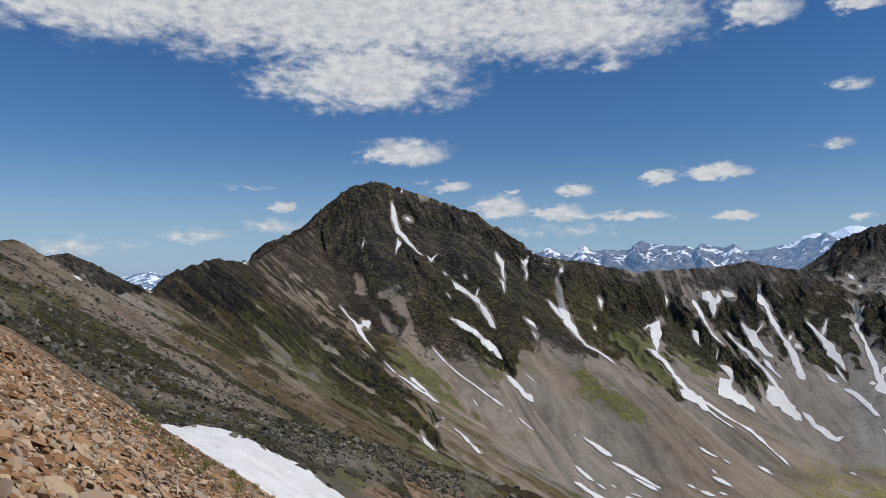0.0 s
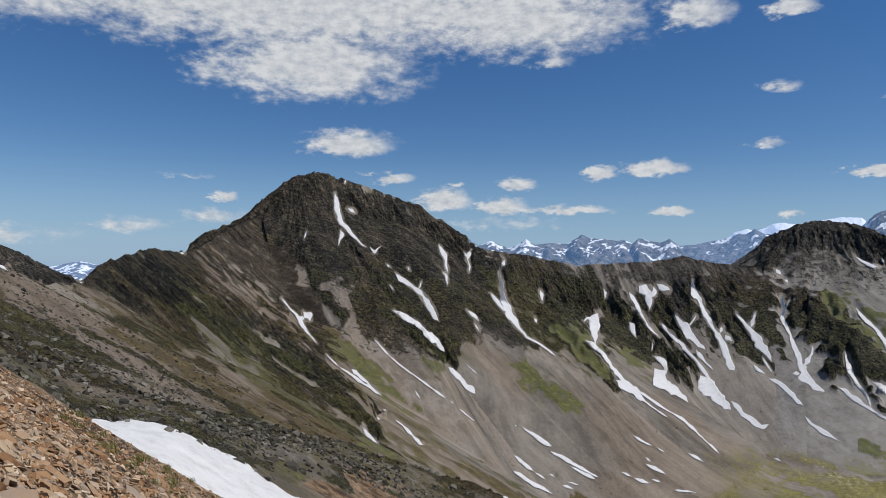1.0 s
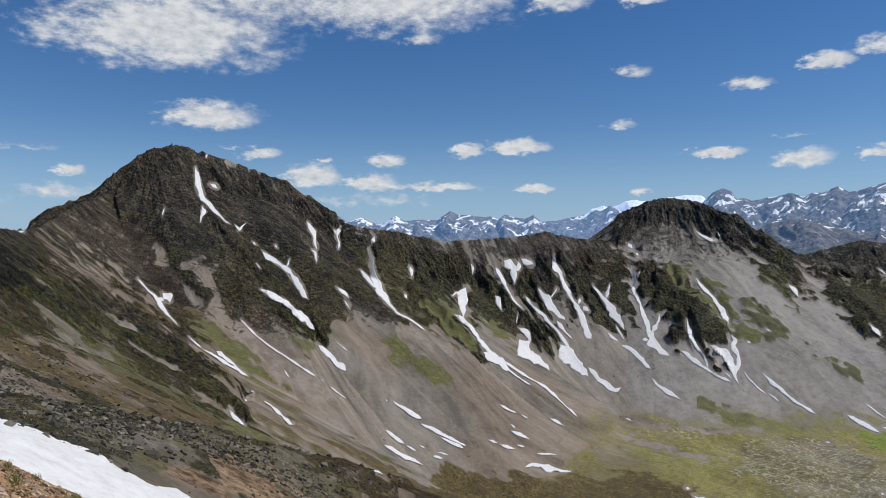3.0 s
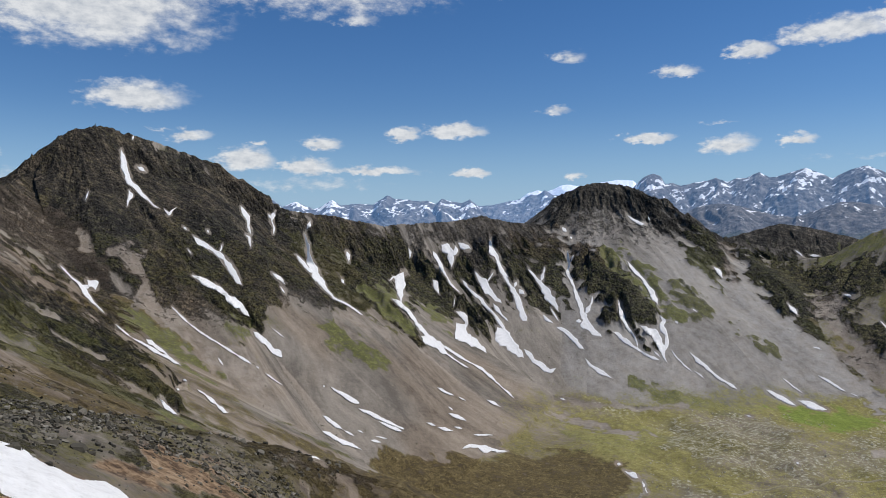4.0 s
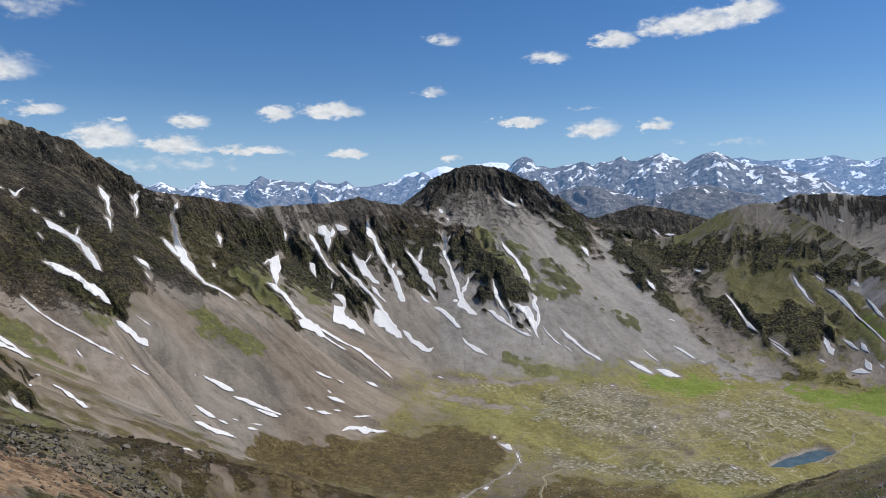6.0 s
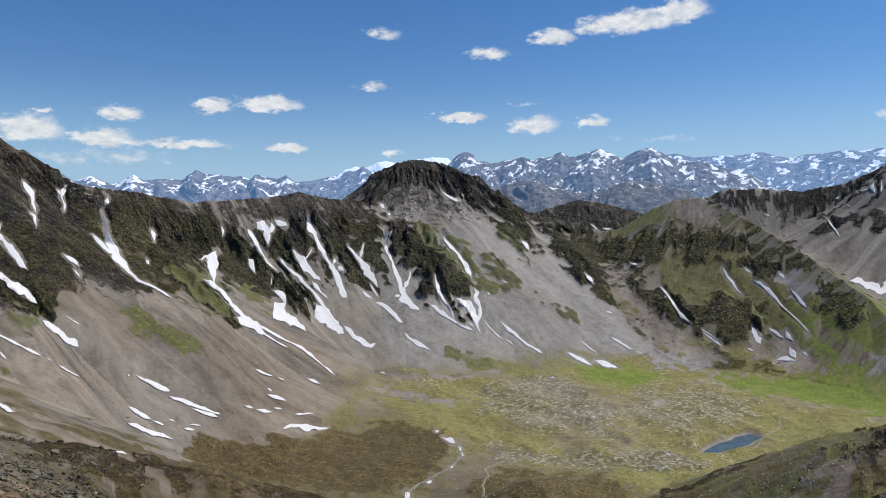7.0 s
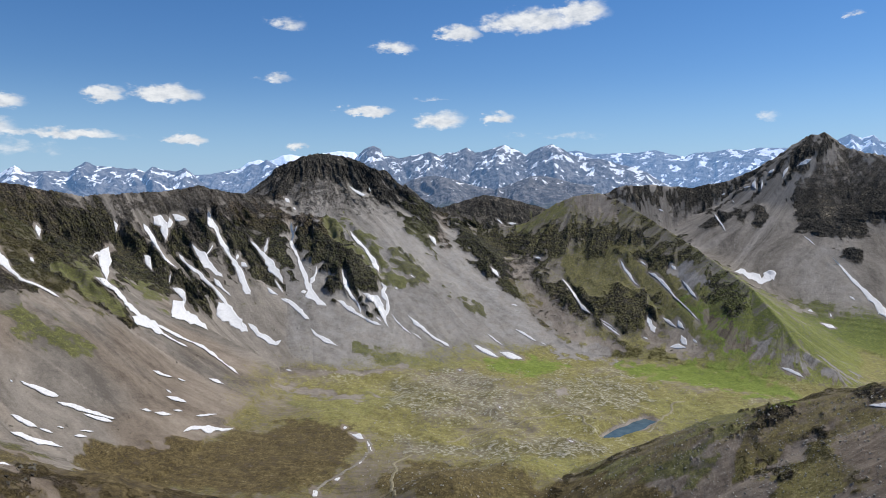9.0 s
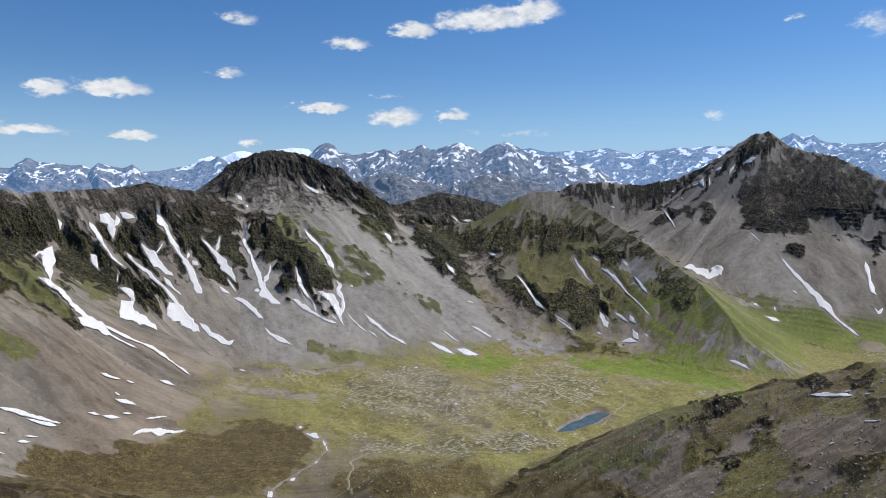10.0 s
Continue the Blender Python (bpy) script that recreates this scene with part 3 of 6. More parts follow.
def area(kind, points):
    """One patch of cover, frayed along its outline."""
    box, u, v = view_box(points, 0.8)
    lo, hi = min(p[1] for p in points) - 0.8, max(p[1] for p in points) + 0.8
    near = (v > lo) & (v < hi) & (RG[box] > 56)
    size = min(max(p[0] for p in points) - min(p[0] for p in points), hi - lo - 1.6)
    d = outline_depth(u[near], v[near], points) + min(5.0, 1.9 * size) * (FRAY[box][near] - 0.5)
    m = step(-0.2, 0.2, d)
    add, take = COVER[kind]
    for zone, amount in take.items():
        ZONES[zone][box][near] *= 1 - amount * m
    for zone, amount in add.items():
        old = ZONES[zone][box][near]
        ZONES[zone][box][near] = old * (1 - m) + np.maximum(old, amount) * m if zone not in ("rock", "grass") or kind not in ("crag", "ledge", "russet") else old * (1 - m) + amount * m


def rises():
    """How high each place of the sheet stands over the eye's level, in degrees."""
    return np.degrees(np.arctan2(GZ - EYE, RG)).astype(np.float32)


def cover():
    """Lays out all cover on the land as it stands."""
    for zone in ZONES.values():
        zone[:] = 0
    base_zones()
    map_cover()
    for limbs in SNOWS:
        for limb in limbs:
            box, u, v = view_box(limb, 0.6)
            near = (v > min(p[1] for p in limb) - 0.6) & (v < max(p[1] for p in limb) + 0.6)
            un, vn = u[near], v[near]
            far = np.full(un.shape, 9.0, np.float32)
            for (a, b, w), (c, d, x) in zip(limb, limb[1:]):
                t = np.clip(((un - a) * (c - a) + (vn - b) * (d - b)) / max((c - a) ** 2 + (d - b) ** 2, 1e-6), 0, 1)
                far = np.minimum(far, np.hypot(un - a - t * (c - a), vn - b - t * (d - b)) - (w + (x - w) * t) / 2)
            m = step(0.34, 0.02, far)
            ZONES["chute"][box][near] = np.maximum(ZONES["chute"][box][near], m)
            m = step(0.13, 0.0, far + 0.35 * (FRAY[box][near] - 0.5))
            for zone in ("rock", "grass"):
                ZONES[zone][box][near] *= 1 - 0.85 * m


SNOWS = []


def snow(*limbs):
    SNOWS.append(limbs)


# bearing, rise and full width in degrees, from the upper end down
snow([(-4.22, 5.87, 0.28), (-4.08, 5.04, 0.41), (-3.94, 4.12, 0.42), (-3.66, 3.43, 0.55), (-3.15, 2.88, 0.42), (-2.59, 2.28, 0.28), (-2.04, 1.72, 0.19), (-1.62, 1.49, 0.14)])
snow([(-3.75, 2.87, 0.23), (-3.61, 2.5, 0.46), (-3.8, 2.04, 0.23), (-3.89, 1.58, 0.14)])
snow([(-3.15, 4.59, 0.37), (-2.88, 4.45, 0.46), (-2.6, 4.26, 0.28)])
snow([(-3.34, 6.89, 0.14), (-3.44, 6.56, 0.18)])
snow([(-1.34, 1.49, 0.14), (-0.97, 1.03, 0.37), (-0.74, 1.35, 0.14), (-0.42, 1.58, 0.14)])
snow([(4.26, 1.76, 0.14), (4.53, 1.21, 0.37), (4.81, 0.89, 0.37), (4.85, 0.19, 0.23), (5.03, -0.5, 0.28)], [(4.62, -0.5, 0.18), (4.89, -0.82, 0.37), (5.03, -1.56, 0.14)])
snow([(6.96, 1.34, 0.14), (6.73, 0.97, 0.37), (6.64, 0.56, 0.32), (6.82, -0.04, 0.23), (6.77, -0.5, 0.18)], [(6.37, 1.11, 0.14), (6.59, 0.74, 0.18)])
snow([(9.22, -0.49, 0.23), (9.44, -1.4, 0.36), (9.53, -2.31, 0.45), (9.88, -3.44, 0.81), (10.41, -4.34, 0.63), (10.85, -5.01, 0.36), (11.43, -5.67, 0.27), (12.31, -6.09, 0.18), (13.18, -6.65, 0.17), (13.83, -7.15, 0.13)], [(8.54, -2.18, 0.18), (8.98, -2.77, 0.36), (9.43, -3.36, 0.36), (9.88, -3.67, 0.36)])
snow([(9.68, 0.56, 0.14), (9.54, 0.19, 0.36), (9.36, -0.17, 0.14)])
snow([(0.74, -0.64, 0.14), (1.2, -1.1, 0.37), (1.76, -1.47, 0.37), (2.36, -1.88, 0.41), (2.82, -2.21, 0.46), (3.28, -2.8, 0.64), (3.74, -3.49, 0.55), (4.06, -4.17, 0.46), (4.33, -4.54, 0.14)], [(2.87, -1.28, 0.14), (2.68, -1.88, 0.28)])
snow([(0.28, -1.56, 0.14), (0.6, -2.02, 0.18)])
snow([(0.05, 0.1, 0.14), (0.28, -0.13, 0.19)])
snow([(1.76, -0.13, 0.14), (1.85, -0.41, 0.23)])
snow([(-8.35, -2.64, 0.14), (-7.99, -3.14, 0.18), (-7.53, -3.69, 0.27), (-7.17, -4.01, 0.27), (-6.8, -4.61, 0.41), (-6.39, -5.29, 0.27), (-5.93, -5.84, 0.18), (-5.47, -6.34, 0.14)], [(-6.62, -3.79, 0.36), (-6.26, -4.16, 0.82), (-6.07, -4.52, 0.36)], [(-6.98, -4.15, 0.27), (-6.53, -4.38, 0.45)])
snow([(-4.78, -7.12, 0.14), (-4.23, -7.71, 0.18), (-3.77, -8.11, 0.14)])
snow([(-3.73, -8.16, 0.14), (-2.94, -8.66, 0.23), (-2.16, -9.2, 0.31), (-1.56, -9.65, 0.36), (-0.87, -10.09, 0.27), (-0.28, -10.45, 0.13)], [(-2.72, -8.35, 0.36), (-2.26, -8.75, 0.27), (-1.66, -9.29, 0.31), (-1.1, -9.74, 0.13)])
snow([(0.6, -3.63, 0.23), (1.11, -3.95, 0.46), (1.57, -4.18, 0.55), (2.12, -4.5, 0.41), (2.58, -4.86, 0.27)], [(2.22, -4.41, 0.28), (2.68, -4.86, 0.46), (3.13, -5.32, 0.37), (3.59, -5.68, 0.64), (4.1, -6.13, 0.64), (4.51, -6.67, 0.45), (4.87, -7.02, 0.14)])
snow([(-0.88, -6.01, 0.14), (-0.41, -6.55, 0.18), (0.28, -7.28, 0.18), (1.2, -8.04, 0.18), (2.12, -8.71, 0.18), (3.26, -9.5, 0.18), (4.18, -10.16, 0.22), (5.0, -10.72, 0.13)])
snow([(5.15, -8.19, 0.36), (5.69, -8.67, 0.54), (6.14, -9.24, 0.62), (6.6, -9.76, 0.62), (7.05, -10.06, 0.89), (7.37, -10.28, 0.27)])
snow([(5.32, -10.89, 0.13), (5.55, -11.1, 0.13)])
snow([(6.0, -11.44, 0.13), (6.68, -11.95, 0.13), (7.36, -12.45, 0.13)])
snow([(-1.79, -12.89, 0.62), (-1.47, -13.32, 0.44), (-1.01, -13.76, 0.31), (-0.55, -14.14, 0.13)])
snow([(-0.18, -11.55, 0.18), (0.14, -11.68, 0.18)])
snow([(-0.6, -12.16, 0.27), (-0.41, -12.33, 0.18)])
snow([(0.87, -12.37, 0.18), (1.42, -12.76, 0.18), (1.93, -13.23, 0.31), (2.48, -13.75, 0.39), (2.93, -14.17, 0.35), (3.16, -14.29, 0.13)])
snow([(2.44, -10.04, 0.13), (2.85, -10.7, 0.13)])
snow([(6.6, -7.99, 0.13), (7.51, -8.73, 0.13)])
snow([(6.67, -3.61, 0.27), (7.17, -4.06, 0.36), (7.62, -4.51, 0.23)])
snow([(7.25, -4.69, 0.14), (7.62, -5.28, 0.14)])
snow([(12.56, -1.93, 0.36), (12.69, -2.29, 0.44), (12.73, -2.83, 0.22)])
snow([(12.1, -4.18, 0.22), (12.32, -4.53, 0.22)])
snow([(-6.65, 2.03, 0.14), (-6.42, 2.72, 0.14)])
snow([(-27.92, -0.11, 0.15), (-27.56, -0.36, 0.23), (-27.26, -0.57, 0.16)])
snow([(-22.85, -1.35, 0.16), (-22.61, -1.44, 0.2)])
snow([(-16.01, 0.85, 0.13), (-15.67, 0.81, 0.18)])
snow([(10.58, -12.6, 0.13), (10.71, -12.76, 0.17)])
snow([(11.15, -12.75, 0.13), (11.81, -13.18, 0.21), (12.47, -13.57, 0.25), (13.12, -13.91, 0.21), (13.55, -14.14, 0.13)])
snow([(13.46, -14.52, 0.13), (13.98, -14.78, 0.25), (14.62, -15.06, 0.33), (15.26, -15.43, 0.33), (15.89, -15.71, 0.28), (16.52, -15.98, 0.24), (17.15, -16.25, 0.16)])
snow([(17.16, -3.65, 0.46), (16.88, -4.15, 0.73), (16.87, -4.84, 0.73), (16.91, -5.53, 0.5), (16.95, -6.21, 0.32)], [(16.02, -4.37, 0.27), (16.34, -4.1, 0.27), (16.79, -4.29, 0.73)], [(16.22, -5.83, 0.14), (16.76, -6.21, 0.36), (17.31, -6.68, 0.45), (17.76, -7.28, 0.46), (18.21, -7.84, 0.46), (18.8, -8.53, 0.36), (19.25, -9.23, 0.36), (19.85, -9.6, 0.36), (20.4, -9.93, 0.18)], [(18.56, -8.89, 0.27), (19.25, -9.23, 1.0), (19.85, -9.69, 1.0), (20.3, -10.02, 0.64), (20.86, -10.4, 0.18)], [(19.03, -8.68, 0.14), (20.17, -9.57, 0.18), (21.32, -10.31, 0.23), (22.48, -10.97, 0.23), (23.64, -11.57, 0.23), (24.2, -12.03, 0.32), (24.8, -12.62, 0.23), (25.5, -13.16, 0.18), (26.2, -13.79, 0.14)])
snow([(20.17, -9.93, 0.14), (21.32, -10.77, 0.14), (22.48, -11.47, 0.14)])
snow([(17.59, -1.73, 0.14), (17.72, -2.1, 0.27), (17.67, -2.65, 0.14)])
snow([(19.56, -1.98, 0.23), (19.78, -2.44, 0.37), (20.1, -2.91, 0.28), (20.37, -3.51, 0.37), (20.69, -4.07, 0.28), (21.0, -4.67, 0.18), (21.37, -5.0, 0.14), (21.83, -5.37, 0.14)])
snow([(19.53, -4.33, 0.18), (19.71, -4.52, 0.46), (19.8, -4.98, 0.41), (20.07, -5.49, 0.14)])
snow([(20.25, -1.43, 0.28), (20.57, -1.67, 0.83), (21.03, -2.04, 0.65), (21.11, -2.59, 0.55), (21.11, -3.29, 0.18)], [(21.4, -1.53, 0.28), (21.49, -1.9, 0.46), (21.21, -2.36, 0.46)])
snow([(21.63, -1.3, 0.28), (22.05, -1.49, 0.65), (22.51, -1.68, 0.55), (22.69, -1.77, 0.18)])
snow([(22.02, -4.36, 0.37), (22.39, -4.92, 0.28), (22.99, -5.52, 0.23), (23.45, -5.94, 0.55), (23.91, -6.41, 0.37), (24.37, -6.87, 0.23), (24.83, -7.47, 0.28), (25.3, -8.17, 0.28), (25.76, -8.86, 0.23), (26.22, -9.45, 0.23), (26.68, -10.09, 0.37), (27.01, -10.55, 0.18)])
snow([(21.36, -5.83, 0.14), (21.26, -6.52, 0.14)])
snow([(21.45, -6.89, 0.18), (22.05, -7.22, 0.64), (22.27, -7.68, 0.37), (22.36, -8.23, 0.23)], [(21.48, -7.81, 0.23), (21.8, -8.36, 1.38), (22.26, -8.96, 1.19), (22.96, -9.43, 1.01), (23.56, -9.89, 0.55), (23.98, -10.26, 0.14)])
snow([(23.0, -3.63, 0.23), (23.23, -4.09, 0.46), (23.69, -4.56, 0.74), (24.01, -5.16, 0.65), (24.38, -5.63, 0.55), (24.7, -5.95, 0.55), (25.07, -6.09, 0.46), (25.21, -6.23, 0.18)], [(24.52, -6.23, 0.18), (24.84, -6.69, 0.46), (25.3, -7.25, 0.28), (25.76, -7.71, 0.14)], [(24.02, -4.47, 0.19), (24.34, -4.01, 0.19), (24.53, -3.68, 0.23)])
snow([(24.27, -1.04, 0.28), (24.31, -1.6, 0.37), (24.54, -2.16, 0.83), (24.82, -2.62, 0.65), (25.09, -3.18, 0.46), (25.41, -3.78, 0.46), (25.69, -4.39, 0.42), (26.01, -4.94, 0.37), (26.33, -5.54, 0.42), (26.56, -6.1, 0.46), (26.7, -6.56, 0.46), (26.93, -7.25, 0.55), (27.16, -7.8, 0.37), (27.39, -8.31, 0.14)], [(26.38, -4.48, 0.56), (26.24, -4.94, 0.37)])
snow([(26.61, -5.08, 0.55), (27.08, -5.5, 0.28)])
snow([(24.83, -8.16, 0.37), (25.2, -8.85, 1.19), (25.75, -9.45, 1.01), (26.22, -9.91, 0.82), (26.68, -10.36, 0.64), (27.01, -10.59, 0.18)])
snow([(27.01, -9.91, 0.27), (27.61, -10.46, 0.37), (28.08, -11.0, 0.64), (28.68, -11.36, 0.64), (29.15, -11.62, 0.36), (29.61, -11.35, 0.18)])
snow([(27.32, -3.42, 0.14), (27.78, -3.88, 0.23), (28.19, -4.39, 0.42), (28.47, -4.86, 0.46), (28.79, -5.18, 0.65), (29.16, -5.78, 0.74), (29.53, -6.33, 0.46), (29.81, -6.88, 0.14)], [(28.71, -3.24, 0.23), (28.57, -3.79, 0.23), (28.43, -4.39, 0.37)])
snow([(29.16, -6.56, 0.18), (29.48, -7.11, 0.28), (29.81, -7.62, 0.28)], [(28.56, -7.16, 0.37), (29.02, -7.57, 0.37), (29.39, -7.8, 0.14)])
snow([(29.62, -8.08, 0.27), (30.17, -8.39, 0.46), (30.73, -8.75, 0.55), (31.19, -9.16, 0.55), (31.56, -9.61, 0.36), (31.88, -9.83, 0.14)])
snow([(30.51, -1.95, 0.18), (30.55, -2.5, 0.23), (30.69, -3.1, 0.23), (30.5, -3.66, 0.28), (30.73, -4.26, 0.28), (31.01, -4.81, 0.32), (31.24, -5.5, 0.32), (31.47, -6.09, 0.37), (31.65, -6.55, 0.64), (31.84, -7.24, 0.64), (32.02, -7.78, 0.91), (32.39, -8.28, 0.73), (32.85, -8.73, 0.54), (33.3, -9.13, 0.36), (33.67, -9.39, 0.14)], [(32.48, -5.54, 0.18), (32.43, -6.09, 0.37), (32.16, -6.64, 0.46), (31.93, -7.01, 0.46)], [(31.19, -7.61, 0.37), (31.65, -7.6, 0.27)], [(31.01, -2.27, 0.14), (30.74, -2.87, 0.18)])
snow([(34.53, -5.84, 0.14), (34.66, -6.52, 0.36), (34.85, -7.2, 0.36), (35.21, -7.87, 0.27), (35.66, -8.54, 0.22), (35.94, -9.08, 0.22), (36.03, -9.52, 0.13)])
snow([(34.08, -8.35, 0.14), (34.53, -8.56, 0.36), (34.99, -9.01, 0.54), (35.67, -9.44, 0.36), (36.21, -9.79, 0.27), (37.02, -10.21, 0.22), (37.69, -10.41, 0.22)])
snow([(35.2, -2.73, 0.14), (35.56, -3.32, 0.27), (36.01, -3.78, 0.27), (36.46, -4.23, 0.27), (36.77, -4.68, 0.27), (37.09, -5.22, 0.45), (37.36, -5.71, 0.4), (37.53, -6.16, 0.13)])
snow([(36.11, -7.77, 0.13), (36.65, -7.98, 0.54), (37.23, -8.28, 0.71), (37.59, -8.85, 0.62), (37.82, -9.47, 0.53), (38.04, -10.18, 0.35), (38.27, -10.61, 0.13)], [(37.67, -6.92, 0.13), (37.98, -7.37, 0.36), (37.81, -7.73, 0.36), (37.9, -8.04, 0.53), (38.17, -8.48, 0.35), (38.17, -9.15, 0.35), (38.0, -9.74, 0.35)], [(37.24, -9.71, 0.22), (37.69, -10.15, 0.22)])
snow([(38.57, -9.58, 0.13), (39.02, -10.23, 0.18), (39.59, -10.74, 0.17), (40.12, -11.16, 0.13)])
snow([(39.89, -9.67, 0.26), (40.33, -10.09, 0.3), (40.77, -10.51, 0.35), (41.42, -11.01, 0.34), (42.07, -11.5, 0.34), (42.71, -11.89, 0.34), (43.35, -12.2, 0.17)])
snow([(40.25, -11.06, 0.13), (40.64, -11.35, 0.26), (40.99, -11.6, 0.13)])
snow([(31.93, -10.51, 0.14), (32.39, -11.09, 0.27), (32.94, -11.44, 0.36), (33.49, -11.74, 0.36), (34.08, -11.99, 0.22)])
snow([(30.1, -0.06, 0.28), (30.42, -0.43, 0.37)])
snow([(30.74, -0.8, 0.18), (30.88, -1.03, 0.14)])
snow([(35.19, 0.87, 0.18), (35.73, 0.46, 0.23), (36.31, 0.18, 0.27), (36.53, 0.18, 0.13)])
snow([(36.75, 0.77, 0.13), (36.89, 0.45, 0.13)])
snow([(38.82, -7.39, 0.27), (39.04, -7.52, 0.18)])
snow([(11.28, -12.93, 0.13), (11.94, -13.27, 0.26), (12.6, -13.7, 0.39), (13.13, -14.03, 0.35), (13.49, -14.19, 0.13)])
snow([(13.39, -14.53, 0.13), (14.15, -14.87, 0.3), (14.82, -15.21, 0.35), (15.64, -15.6, 0.35), (16.41, -15.94, 0.35), (17.19, -16.2, 0.18)], [(15.05, -15.57, 0.13), (15.72, -15.91, 0.26), (16.41, -16.2, 0.35), (17.0, -16.4, 0.13)])
snow([(10.5, -14.95, 0.17), (11.02, -15.28, 0.38), (11.54, -15.66, 0.38), (12.11, -16.09, 0.17)])
snow([(12.2, -16.13, 0.13), (12.64, -16.42, 0.21), (13.09, -16.62, 0.13)])
snow([(10.43, -16.09, 0.17), (11.0, -16.43, 0.38), (11.66, -16.74, 0.38), (12.32, -17.08, 0.38), (12.99, -17.38, 0.34), (13.66, -17.68, 0.17)])
snow([(9.52, -17.95, 0.17), (9.95, -18.19, 0.33), (10.52, -18.49, 0.25), (10.96, -18.69, 0.12)])
snow([(11.69, -19.71, 0.17), (12.18, -19.95, 0.29), (12.71, -20.24, 0.17)])
snow([(12.84, -20.62, 0.17), (13.29, -20.86, 0.25), (13.83, -21.06, 0.17)])
snow([(8.74, -20.17, 0.16), (9.39, -20.44, 0.24), (9.69, -20.59, 0.12)])
snow([(18.95, -15.74, 0.13), (19.41, -15.89, 0.26), (19.78, -15.99, 0.13)])
snow([(20.81, -15.01, 0.13), (21.51, -15.29, 0.4), (22.3, -15.61, 0.27)])
snow([(19.87, -16.08, 0.13), (20.57, -16.27, 0.27), (21.17, -16.37, 0.18)])
snow([(21.96, -17.74, 0.18), (22.57, -17.53, 0.35), (23.36, -17.55, 0.53), (23.97, -17.81, 0.61), (24.77, -17.87, 0.35), (25.71, -17.87, 0.13)])
snow([(19.9, -12.99, 0.13), (20.46, -13.31, 0.22), (21.29, -13.64, 0.18)])
snow([(21.66, -13.74, 0.13), (22.22, -14.02, 0.18)])
snow([(20.82, -14.52, 0.13), (21.19, -14.79, 0.18)])
snow([(23.95, -13.95, 0.18), (24.56, -14.23, 0.27), (25.12, -14.5, 0.18)])
snow([(21.27, -16.07, 0.13), (21.97, -16.22, 0.18)])
snow([(13.32, -16.21, 0.13), (13.77, -16.41, 0.17)])
snow([(14.43, -17.0, 0.26), (15.25, -17.18, 0.26)])
snow([(14.8, -16.72, 0.13), (15.71, -16.9, 0.22)])
snow([(22.9, -16.67, 0.13), (23.84, -16.69, 0.18), (24.54, -16.69, 0.13)])
snow([(29.93, -13.68, 0.18), (30.4, -13.85, 0.13)])
snow([(45.32, -12.07, 0.17), (45.85, -12.33, 0.37), (46.47, -12.62, 0.37), (47.2, -12.94, 0.24), (47.37, -13.01, 0.12)])
snow([(47.48, -12.62, 0.16), (48.08, -12.78, 0.48), (48.68, -12.98, 0.4), (49.39, -13.08, 0.16)])
snow([(48.73, -10.73, 0.12), (49.24, -10.99, 0.24), (49.83, -11.31, 0.28), (50.49, -11.67, 0.16)])
snow([(46.45, -11.15, 0.12), (47.07, -11.61, 0.12), (47.75, -12.06, 0.12)])
snow([(50.8, -11.76, 0.12), (51.26, -11.92, 0.12)])
snow([(55.58, -9.76, 0.11), (56.04, -10.03, 0.22), (56.49, -10.3, 0.18), (56.91, -10.65, 0.11)])
snow([(34.46, -18.38, 0.34), (34.78, -18.41, 0.21)])
snow([(35.01, -18.86, 0.21), (35.47, -19.05, 0.43), (35.92, -19.24, 0.51), (36.15, -19.31, 0.17)])
snow([(36.42, -19.5, 0.17), (36.61, -19.91, 0.29), (36.74, -20.23, 0.38), (36.93, -20.3, 0.13)])
snow([(35.7, -21.2, 0.29), (35.98, -21.02, 0.17)])
snow([(53.18, -19.26, 0.18), (53.62, -19.38, 0.14)])
snow([(47.42, -16.9, 0.24), (47.58, -17.04, 0.2)])
snow([(44.0, -14.07, 0.12), (44.34, -14.09, 0.17)])
snow([(41.61, -3.13, 0.28), (41.98, -3.5, 0.37), (42.25, -3.96, 0.14)])
snow([(46.7, -5.69, 0.19), (47.02, -6.07, 0.37), (47.4, -6.53, 0.19)])
snow([(50.32, -4.9, 0.23), (50.78, -4.99, 0.32)])
snow([(52.5, -6.59, 0.14), (52.96, -7.09, 0.23), (53.43, -7.77, 0.18), (53.8, -8.41, 0.27), (54.22, -8.9, 0.32), (54.82, -9.35, 0.14)])
snow([(55.74, -10.01, 0.18), (56.43, -10.53, 0.18), (57.12, -10.96, 0.13)])
snow([(40.11, -6.39, 0.18), (40.43, -6.58, 0.14)])
snow([(48.38, -8.74, 0.18), (48.94, -8.88, 0.18)])
snow([(47.16, -1.76, 0.14), (47.53, -2.13, 0.28), (47.72, -2.31, 0.14)])
snow([(48.09, -2.13, 0.18), (48.74, -2.18, 0.23)])
snow([(57.08, -5.06, 0.14), (57.36, -5.61, 0.18), (57.73, -6.1, 0.27), (58.18, -6.72, 0.18), (58.55, -7.08, 0.13)])
snow([(59.24, -5.93, 0.13), (59.73, -6.15, 0.4), (60.18, -6.59, 0.4), (60.71, -7.15, 0.22), (61.29, -7.81, 0.13), (62.18, -8.62, 0.13), (63.06, -9.51, 0.13)])
snow([(60.94, -5.35, 0.31), (61.34, -5.7, 0.26)])
snow([(61.75, -6.41, 0.13), (62.15, -6.97, 0.22), (62.59, -7.49, 0.22), (62.9, -7.84, 0.13)])
snow([(58.6, -5.04, 0.18), (59.05, -5.39, 0.13)])
